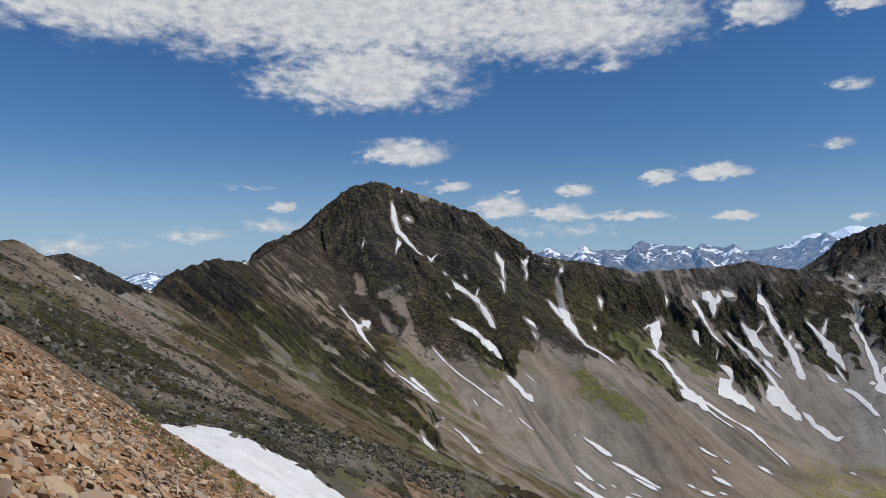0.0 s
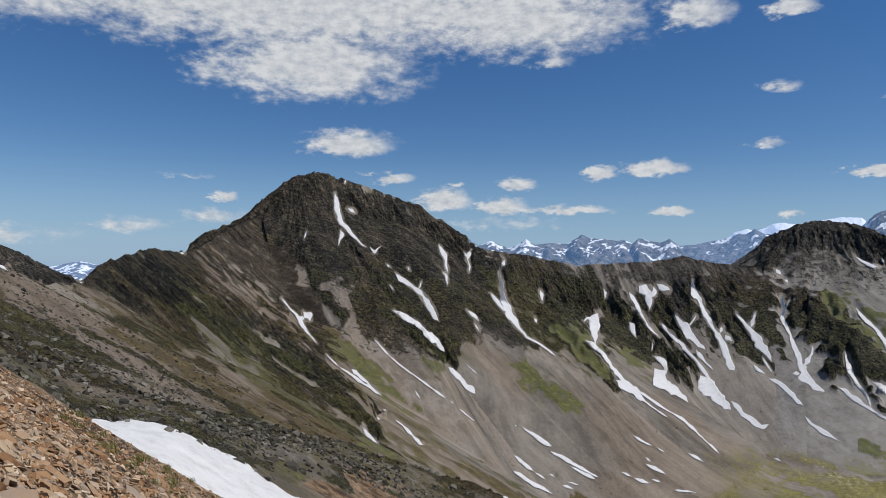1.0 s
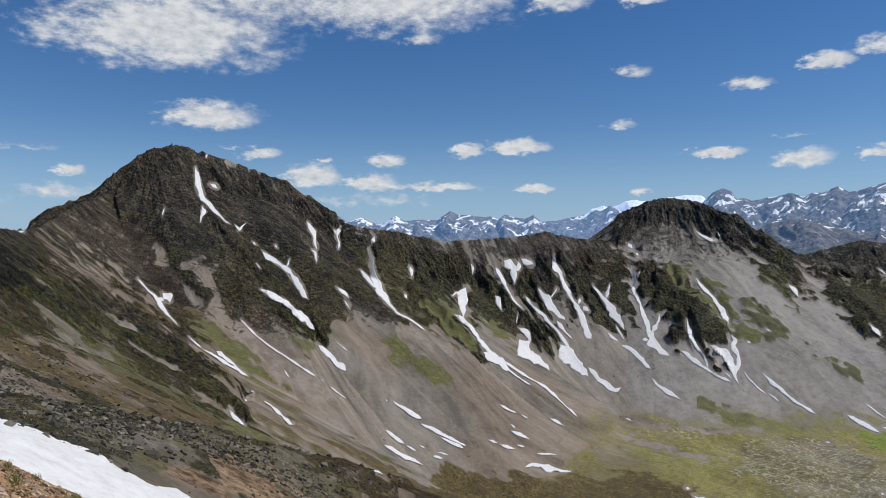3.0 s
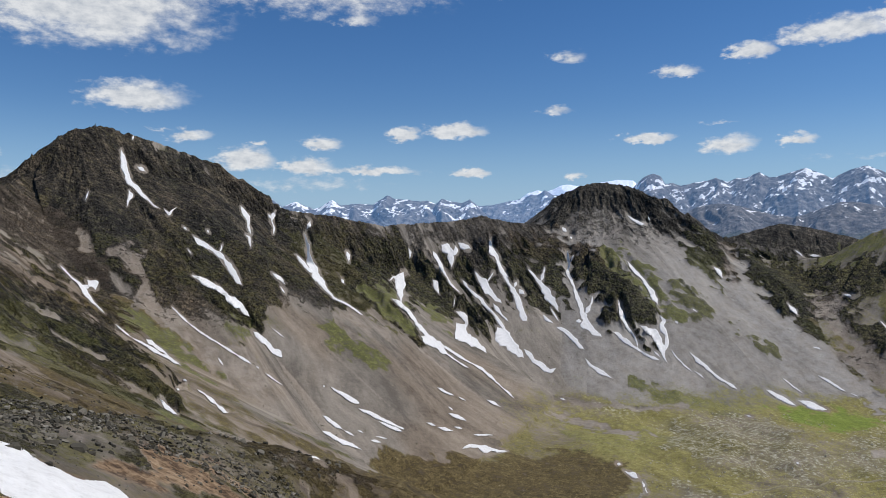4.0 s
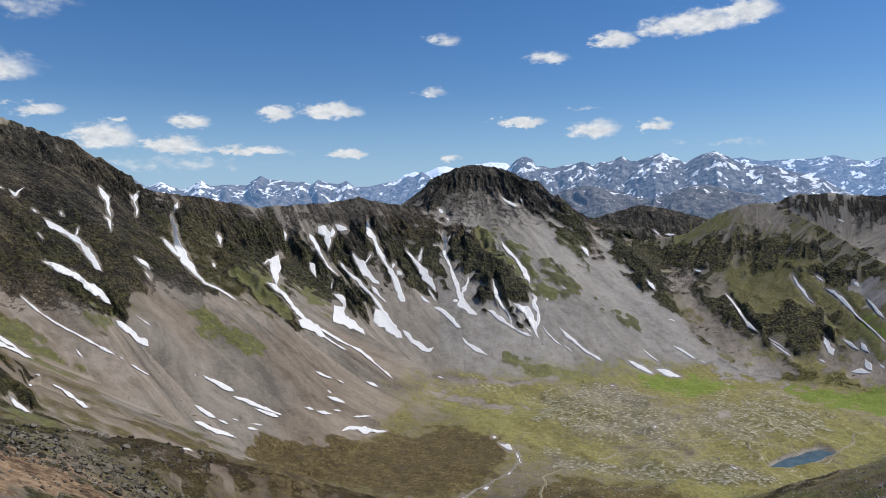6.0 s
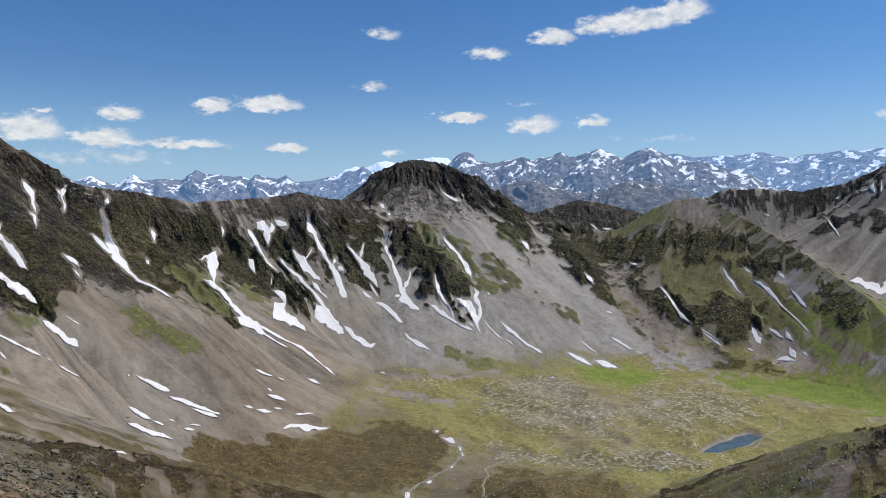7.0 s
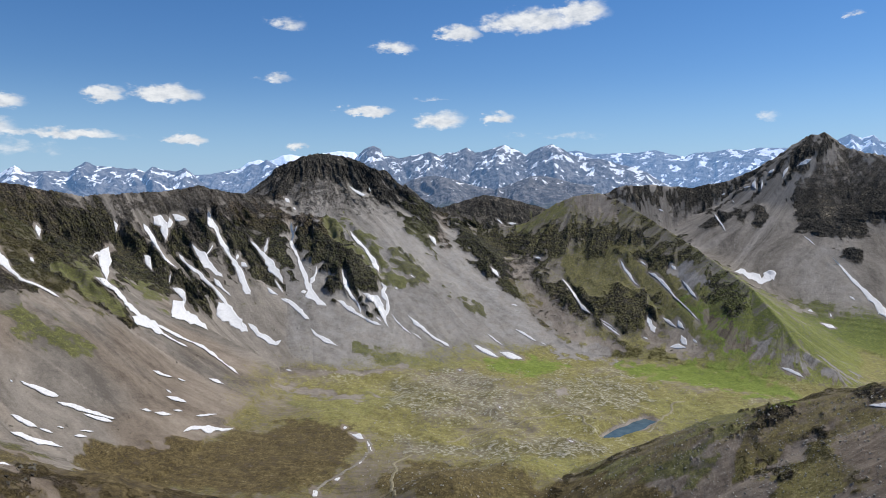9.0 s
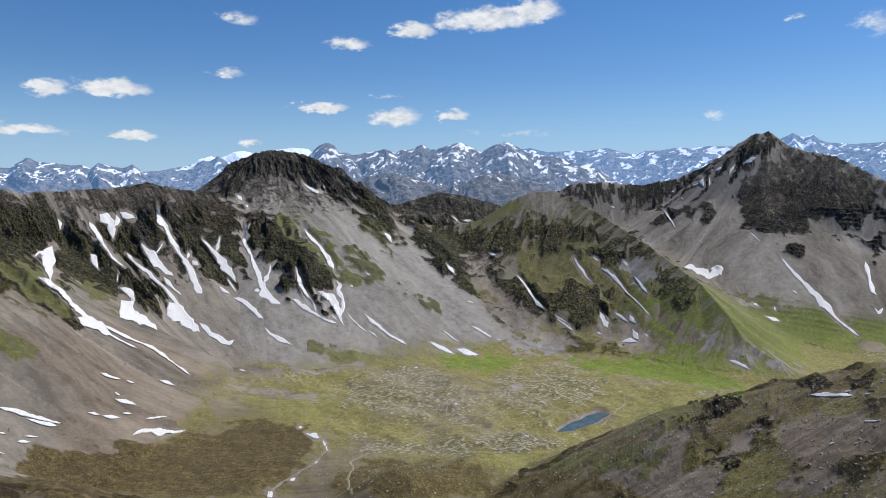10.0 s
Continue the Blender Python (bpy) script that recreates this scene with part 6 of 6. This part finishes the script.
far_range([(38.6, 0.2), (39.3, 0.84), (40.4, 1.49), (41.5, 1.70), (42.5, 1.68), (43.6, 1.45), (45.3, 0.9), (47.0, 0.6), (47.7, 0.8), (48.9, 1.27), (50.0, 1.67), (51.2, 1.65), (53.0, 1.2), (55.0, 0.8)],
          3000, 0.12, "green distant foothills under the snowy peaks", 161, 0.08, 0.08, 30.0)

# ---------------------------------------------------------------- lake, trails, stream


def strip(name, line, half, material, lift, wobble=0.0):
    """A ribbon laid on the land along a line of bearings and rises; half: half its width in metres."""
    p = [sight(a, e, 70.0) for a, e in line]
    cum = np.concatenate([[0], np.cumsum([(b - a).length for a, b in zip(p, p[1:])])])
    n = int(cum[-1] / 1.5) + 3
    t = np.linspace(0, cum[-1], n)
    x, y = np.interp(t, cum, [q.x for q in p]), np.interp(t, cum, [q.y for q in p])
    for _ in range(6):
        x[1:-1], y[1:-1] = (x[:-2] + 2 * x[1:-1] + x[2:]) / 4, (y[:-2] + 2 * y[1:-1] + y[2:]) / 4
    x, y = x + wobble * (fbm(t / 12, t * 0 + cum[-1], 3, 71) - 0.5), y + wobble * (fbm(t / 12, t * 0 + 2.2, 3, 72) - 0.5)
    tx, ty = np.gradient(x), np.gradient(y)
    l = np.hypot(tx, ty) + 1e-6
    hw = half * (0.6 + 0.8 * fbm(t / 6, t * 0 + 5.5, 3, 73))
    v = np.array([-1, -0.4, 0.4, 1.0])
    X, Y = x[:, None] - ty[:, None] / l[:, None] * v * hw[:, None], y[:, None] + tx[:, None] / l[:, None] * v * hw[:, None]
    Z = on_land(X, Y) + lift + np.where(np.abs(v) > 0.9, -0.6, 0.0)[None]
    ids = np.arange(n * 4).reshape(n, 4)
    q = np.stack([ids[:-1, :-1], ids[:-1, 1:], ids[1:, 1:], ids[1:, :-1]], -1).reshape(-1, 4)[:, ::-1]
    me = bpy.data.meshes.new(name)
    me.from_pydata(np.stack([X, Y, Z], -1).reshape(-1, 3).tolist(), [], q.tolist())
    me.materials.append(material)
    return new(name, me)


TRAIL = plain_material("trodden_earth", ((0.35, (0.16, 0.14, 0.085)), (0.55, (0.29, 0.26, 0.17)), (0.7, (0.38, 0.35, 0.25))), 0.4)
GRAVEL = plain_material("stream_gravel", ((0.35, (0.13, 0.12, 0.10)), (0.55, (0.26, 0.24, 0.20)), (0.7, (0.42, 0.40, 0.36))), 0.5)


def trail(line):
    tagged(strip("trail", line, 1.5, TRAIL, 0.45, 3.0), "narrow pale trodden trail winding over the turf", "trail", kind="structure")


def stream(line):
    tagged(strip("stream_bed", line, 1.8, GRAVEL, 0.25, 4.0), "pale gravel stream bed at the foot of a bank", "stream bed", kind="structure")


trail([(43.03, -19.77), (44.6, -19.29), (46.53, -18.73), (47.98, -18.6), (48.94, -18.36), (50.61, -17.64), (52.75, -17.28), (54.16, -17.28), (54.52, -17.93), (55.12, -18.34)])
trail([(59.38, -18.27), (60.59, -17.09), (61.2, -16.5), (61.23, -16.06), (62.21, -15.66)])
trail([(38.65, -23.76), (38.42, -22.53), (38.91, -21.74), (38.51, -21.3), (40.12, -20.66)])
trail([(53.69, -17.24), (54.63, -16.93)])
stream([(36.55, -19.44), (36.7, -20.32), (35.45, -21.33), (34.5, -21.91), (32.85, -22.43), (32.02, -23.2)])

water = Mat("lake_water", 0.12)
# water colour paled to carry some of the sky's reflection
water.paint(water.ramp(water.noise(0.08, 4), (0.4, (0.055, 0.100, 0.135)), (0.62, (0.095, 0.145, 0.170))))
water.bsdf.inputs["Specular IOR Level"].default_value = 0.5
water.bump(water.noise(1.2, 4), 0.25, 0.15)
me = bpy.data.meshes.new("lake")
bm = bmesh.new()
along = LAKE_B - LAKE_A
across = Vector((-along.y, along.x, 0)).normalized()
shore = []
for side in (1, -1):
    for t in np.linspace(0, 1, 24)[::side]:
        shore.append(LAKE_A + along * float(t) * 1.04 - along * 0.02 + across * side * 1.22 * (3.6 + 4.6 * math.sin(math.pi * (0.12 + 0.7 * t))))
bm.faces.new([bm.verts.new((p.x, p.y, LAKE_Z - 0.6)) for p in shore])
bmesh.ops.recalc_face_normals(bm, faces=bm.faces)
bm.to_mesh(me)
if me.polygons[0].normal.z < 0:
    me.flip_normals()
me.materials.append(water.m)
tagged(new("lake", me), "small dark blue mountain lake in the green valley floor", "lake", kind="structure")

# ---------------------------------------------------------------- the near snowfield and the stones


def snowfield():
    """The old snow in the hollow under the rubble slope."""
    az, r = np.arange(-25.0, 4.0, 0.12), np.linspace(33, 62, 60)
    A, R = np.meshgrid(np.radians(az), r, indexing="ij")
    X, Y = R * np.sin(A), R * np.cos(A)
    upper = 57.5 + 2.6 * (fbm(A * 14, A * 0, 4, 81) - 0.5) * 2 - 9 * step(-20, -25, np.degrees(A))
    v = (upper - R) / 6
    Z = on_land(X, Y) + np.clip(v, -1.0, 1.0) * 0.5 + 0.25 * (fbm(X / 5, Y / 5, 3, 82) - 0.5) - 0.6 * step(-1, 0, -np.abs(v) + 0.0) * 0
    Z += 0.10 * (fbm(X / 0.8, Y / 2.2, 3, 83) - 0.5)
    n, m = X.shape
    ids = np.arange(n * m).reshape(n, m)
    q = np.stack([ids[:-1, :-1], ids[:-1, 1:], ids[1:, 1:], ids[1:, :-1]], -1).reshape(-1, 4)[:, ::-1]
    me = bpy.data.meshes.new("snowfield")
    me.from_pydata(np.stack([X, Y, Z], -1).reshape(-1, 3).tolist(), [], q.tolist())
    me.polygons.foreach_set("use_smooth", np.ones(len(q), bool))
    me.materials.append(plain_material("near_snow", ((0.34, (0.60, 0.59, 0.57)), (0.5, (0.765, 0.76, 0.745)), (0.66, (0.85, 0.845, 0.83))), 0.9, 0.5, 0.5, 0.08))
    tagged(new("snowfield", me), "white field of old dimpled snow in the stony hollow", "snowfield")


snowfield()


def stone_material(name, stops, shade_or_lichen):
    k = Mat(name, 0.88)
    info = k.t.nodes.new("ShaderNodeObjectInfo").outputs["Random"]
    island = k.t.nodes.new("ShaderNodeNewGeometry").outputs["Random Per Island"]
    own = k.math("FRACT", k.math("ADD", info, island))
    n = k.noise(6.0, 7, 0.7)
    c = k.ramp(k.math("MULTIPLY_ADD", own, 0.75, k.math("MULTIPLY", n, 0.3)), *stops)
    c = k.mix(k.math("MULTIPLY_ADD", k.noise(2.3, 6, 0.7), 7.0, -4.2, True), c, shade_or_lichen)
    k.paint(c)
    k.bump(n, 0.5, 0.03)
    return k.m


RUBBLE = stone_material("rubble_stone", ((0.08, (0.095, 0.050, 0.028)), (0.25, (0.290, 0.155, 0.074)), (0.45, (0.420, 0.260, 0.140)), (0.62, (0.330, 0.265, 0.205)), (0.80, (0.500, 0.365, 0.235)), (0.97, (0.680, 0.590, 0.470))),
                        (0.250, 0.230, 0.165))
BOULDER = stone_material("boulder_stone", ((0.1, (0.018, 0.017, 0.013)), (0.40, (0.058, 0.053, 0.041)), (0.75, (0.135, 0.124, 0.099)), (0.97, (0.290, 0.268, 0.225))), (0.110, 0.105, 0.055))
PALE = stone_material("pale_stone", ((0.1, (0.20, 0.19, 0.165)), (0.5, (0.32, 0.305, 0.265)), (0.95, (0.48, 0.46, 0.41))), (0.22, 0.21, 0.14))


def stone_shapes(count, flat, seed):
    """Broken slabs: hulls of a few points."""
    rng = random.Random(seed)
    out = []
    for _ in range(count):
        bm = bmesh.new()
        ax, ay = rng.uniform(0.55, 1.0), rng.uniform(0.35, 0.75)
        h = flat * rng.uniform(0.5, 1.3)
        k = rng.randint(4, 6)
        turn = rng.random() * 6.28
        for level in (0.0, h):
            inset = 1.0 if level == 0.0 else rng.uniform(0.72, 1.0)
            dx, dy = rng.uniform(-0.12, 0.12), rng.uniform(-0.12, 0.12)
            for i in range(k):
                a = turn + 6.283 * (i + rng.uniform(-0.3, 0.3)) / k
                bm.verts.new((ax * inset * math.cos(a) + dx, ay * inset * math.sin(a) + dy, level - h / 2 + rng.uniform(-0.12, 0.12) * h))
        bmesh.ops.convex_hull(bm, input=bm.verts)
        loose = [v for v in bm.verts if not v.link_faces]
        bmesh.ops.delete(bm, geom=loose, context="VERTS")
        bmesh.ops.triangulate(bm, faces=bm.faces)
        bmesh.ops.recalc_face_normals(bm, faces=bm.faces)
        out.append(bm)
    return out


def stone_pose(x, y, z, size, rng, lean, wild=0.42):
    """Slabs lie down the slope and tilt at random."""
    q = Vector((0, 0, 1)).rotation_difference(Vector((0.735 * 0.84 * lean, 0.735 * 0.55 * lean, 1)).normalized()).to_matrix()
    m = q @ Euler((rng.gauss(0, wild), rng.gauss(0, wild), rng.random() * 6.28)).to_matrix()
    return Matrix.LocRotScale((x, y, z), m.to_quaternion(), (size, size, size))


def scatter(name, places, shapes, material, label, category, rng, lean=1.0):
    """Many stones as one mesh."""
    packs = []
    for bm in shapes:
        bm.verts.index_update()
        packs.append((np.array([v.co for v in bm.verts]), np.array([[v.index for v in f.verts] for f in bm.faces])))
    vs, fs, base = [], [], 0
    for x, y, z, size in places:
        co, tri = packs[rng.randrange(len(packs))]
        m = np.array(stone_pose(x, y, z, size, rng, lean))
        vs.append(co @ m[:3, :3].T + m[:3, 3])
        fs.append(tri + base)
        base += len(co)
    me = bpy.data.meshes.new(name)
    me.from_pydata(np.concatenate(vs).tolist(), [], np.concatenate(fs).tolist())
    me.materials.append(material)
    return tagged(new(name, me), label, category, kind="stuff")


rng = random.Random(5)
SLABS = stone_shapes(14, 0.28, 3)
PLATES = stone_shapes(12, 0.20, 8)
BLOCKS = stone_shapes(12, 0.75, 4)


def rubble_places(count, a0, a1, r0, r1, small, large, power, sink=0.15):
    out = []
    for _ in range(count):
        az = radians(rng.uniform(a0, a1))
        r = r0 * (r1 / r0) ** rng.random() ** power
        x, y = r * math.sin(az), r * math.cos(az)
        size = small * (large / small) ** (rng.random() ** 2.6)
        out.append((x, y, size))
    z = on_land([p[0] for p in out], [p[1] for p in out])
    return [(x, y, float(h) + sink * s, s) for (x, y, s), h in zip(out, z)]


# loose rubble under the viewer's feet
scatter("rubble", rubble_places(21000, -38, -6, 4.2, 33, 0.02, 0.13, 0.75), SLABS + BLOCKS[:3], RUBBLE, "loose orange-brown slate rubble covering the slope", "rubble", rng)
scatter("rubble", rubble_places(7000, -38, -6, 4.4, 33, 0.045, 0.17, 0.75, 0.2), PLATES + SLABS + BLOCKS[:2], RUBBLE, "larger broken slate pieces heaped on the orange slope", "rubble", rng)
big = rubble_places(300, -37, -8, 4.8, 24, 0.10, 0.40, 0.8, 0.15)
shared = []
for bm in PLATES:
    me = bpy.data.meshes.new("slab")
    bm.to_mesh(me)
    me.materials.append(RUBBLE)
    shared.append(me)
heap = tagged(new("rubble_slope"), "slope of broken orange and grey slate slabs", "rubble slope")
heap.empty_display_size = 0.1
for x, y, z, size in big:
    s = new("slab", shared[rng.randrange(len(shared))])
    s.matrix_world = stone_pose(x, y, z, size, rng, 1.0, 0.22)
    s.parent = heap

# boulders of the moraine and the home hill
places = rubble_places(5000, -14, 13, 66, 92, 0.10, 0.5, 1.0, 0.1) + rubble_places(9500, -36, 12, 56, 230, 0.10, 0.72, 1.0, 0.1) + rubble_places(7000, -36, -13, 95, 330, 0.14, 1.0, 1.0, -0.05)
# the bare earth of the slope keeps few stones
places = [q for q in places if not (-0.15 < math.atan2(q[0], q[1]) < 0.13 and 56 < math.hypot(q[0], q[1]) < 77 and rng.random() < 0.9)]
scatter("boulder_field", places, BLOCKS + SLABS[:4], BOULDER, "grey angular boulders strewn over the brown hillside", "boulders", rng, 0.5)
# a single pale slab on the moraine
p = sight(-7.3, -15.9, 57.0)
s = bpy.data.meshes.new("boulder")
SLABS[0].to_mesh(s)
s.materials.append(BOULDER)
slab = tagged(new("boulder", s), "pale flat boulder lying on the moraine", "boulder")
slab.matrix_world = Matrix.LocRotScale((p.x, p.y, float(on_land([p.x], [p.y])[0]) + 0.2), Euler((0.2, 0.1, 0.4)), (1.1, 1.1, 1.6))
# stones of the valley floor and the scree foot
far_stones = []
for a0, a1, r0, r1, count, large in ((36, 64, 430, 880, 4200, 1.3), (60, 84, 320, 470, 3600, 1.2)):
    far_stones += rubble_places(count, a0, a1, r0, r1, 0.3, large, 1.0, 0.1)
scatter("field_stones", far_stones, BLOCKS, PALE, "grey stones scattered over the valley turf and scree", "stones", rng, 0.0)


def grass_tuft(bm, x, y, size):
    """A tuft of dry alpine grass: bent blades from one root."""
    z = float(on_land([x], [y])[0]) - 0.02
    for _ in range(70):
        a, lean, h = rng.random() * 6.28, rng.uniform(0.1, 0.75), size * rng.uniform(0.5, 1.0)
        ox, oy = x + rng.gauss(0, size * 0.35), y + rng.gauss(0, size * 0.35)
        side = Vector((-math.sin(a), math.cos(a), 0)) * size * 0.035
        row = []
        for i in range(3):
            t = i / 2
            c = Vector((ox + math.cos(a) * lean * h * t * t, oy + math.sin(a) * lean * h * t * t, z + h * t * (1 - 0.3 * lean * t)))
            row.append((bm.verts.new(c - side * (1 - 0.9 * t)), bm.verts.new(c + side * (1 - 0.9 * t))))
        for (a0, b0), (a1, b1) in zip(row, row[1:]):
            bm.faces.new((a0, b0, b1, a1))


DRY = plain_material("dry_grass", ((0.35, (0.10, 0.11, 0.025)), (0.55, (0.22, 0.21, 0.07)), (0.7, (0.36, 0.32, 0.15))), 9.0)
turf = bmesh.new()
for _ in range(46):
    az, r = radians(rng.uniform(-24.5, -10)), rng.uniform(17, 29)
    grass_tuft(turf, r * math.sin(az), r * math.cos(az), rng.uniform(0.12, 0.3))
me = bpy.data.meshes.new("grass")
turf.to_mesh(me)
me.materials.append(DRY)
tagged(new("grass", me), "tufts of dry yellow-green grass among the rubble", "grass", kind="stuff")


def cairn():
    """The heap of stones on the summit of the great peak."""
    p = bearing(-5.9, 7.5, 965)
    root = tagged(new("cairn"), "small heap of stones on the rocky summit", "cairn")
    root.location = (p[0], p[1], float(on_land([p[0]], [p[1]])[0]))
    root.empty_display_size = 0.2
    me = bpy.data.meshes.new("stone")
    BLOCKS[1].to_mesh(me)
    me.materials.append(BOULDER)
    for i in range(9):
        s = new("stone", me)
        s.parent = root
        k = 1.0 - i * 0.085
        s.matrix_local = Matrix.LocRotScale((rng.uniform(-0.3, 0.3) * k, rng.uniform(-0.3, 0.3) * k, 0.2 + 0.33 * i), Euler((0.2, 0.1, rng.random() * 6)), (1.1 * k, 1.1 * k, 0.6))


cairn()
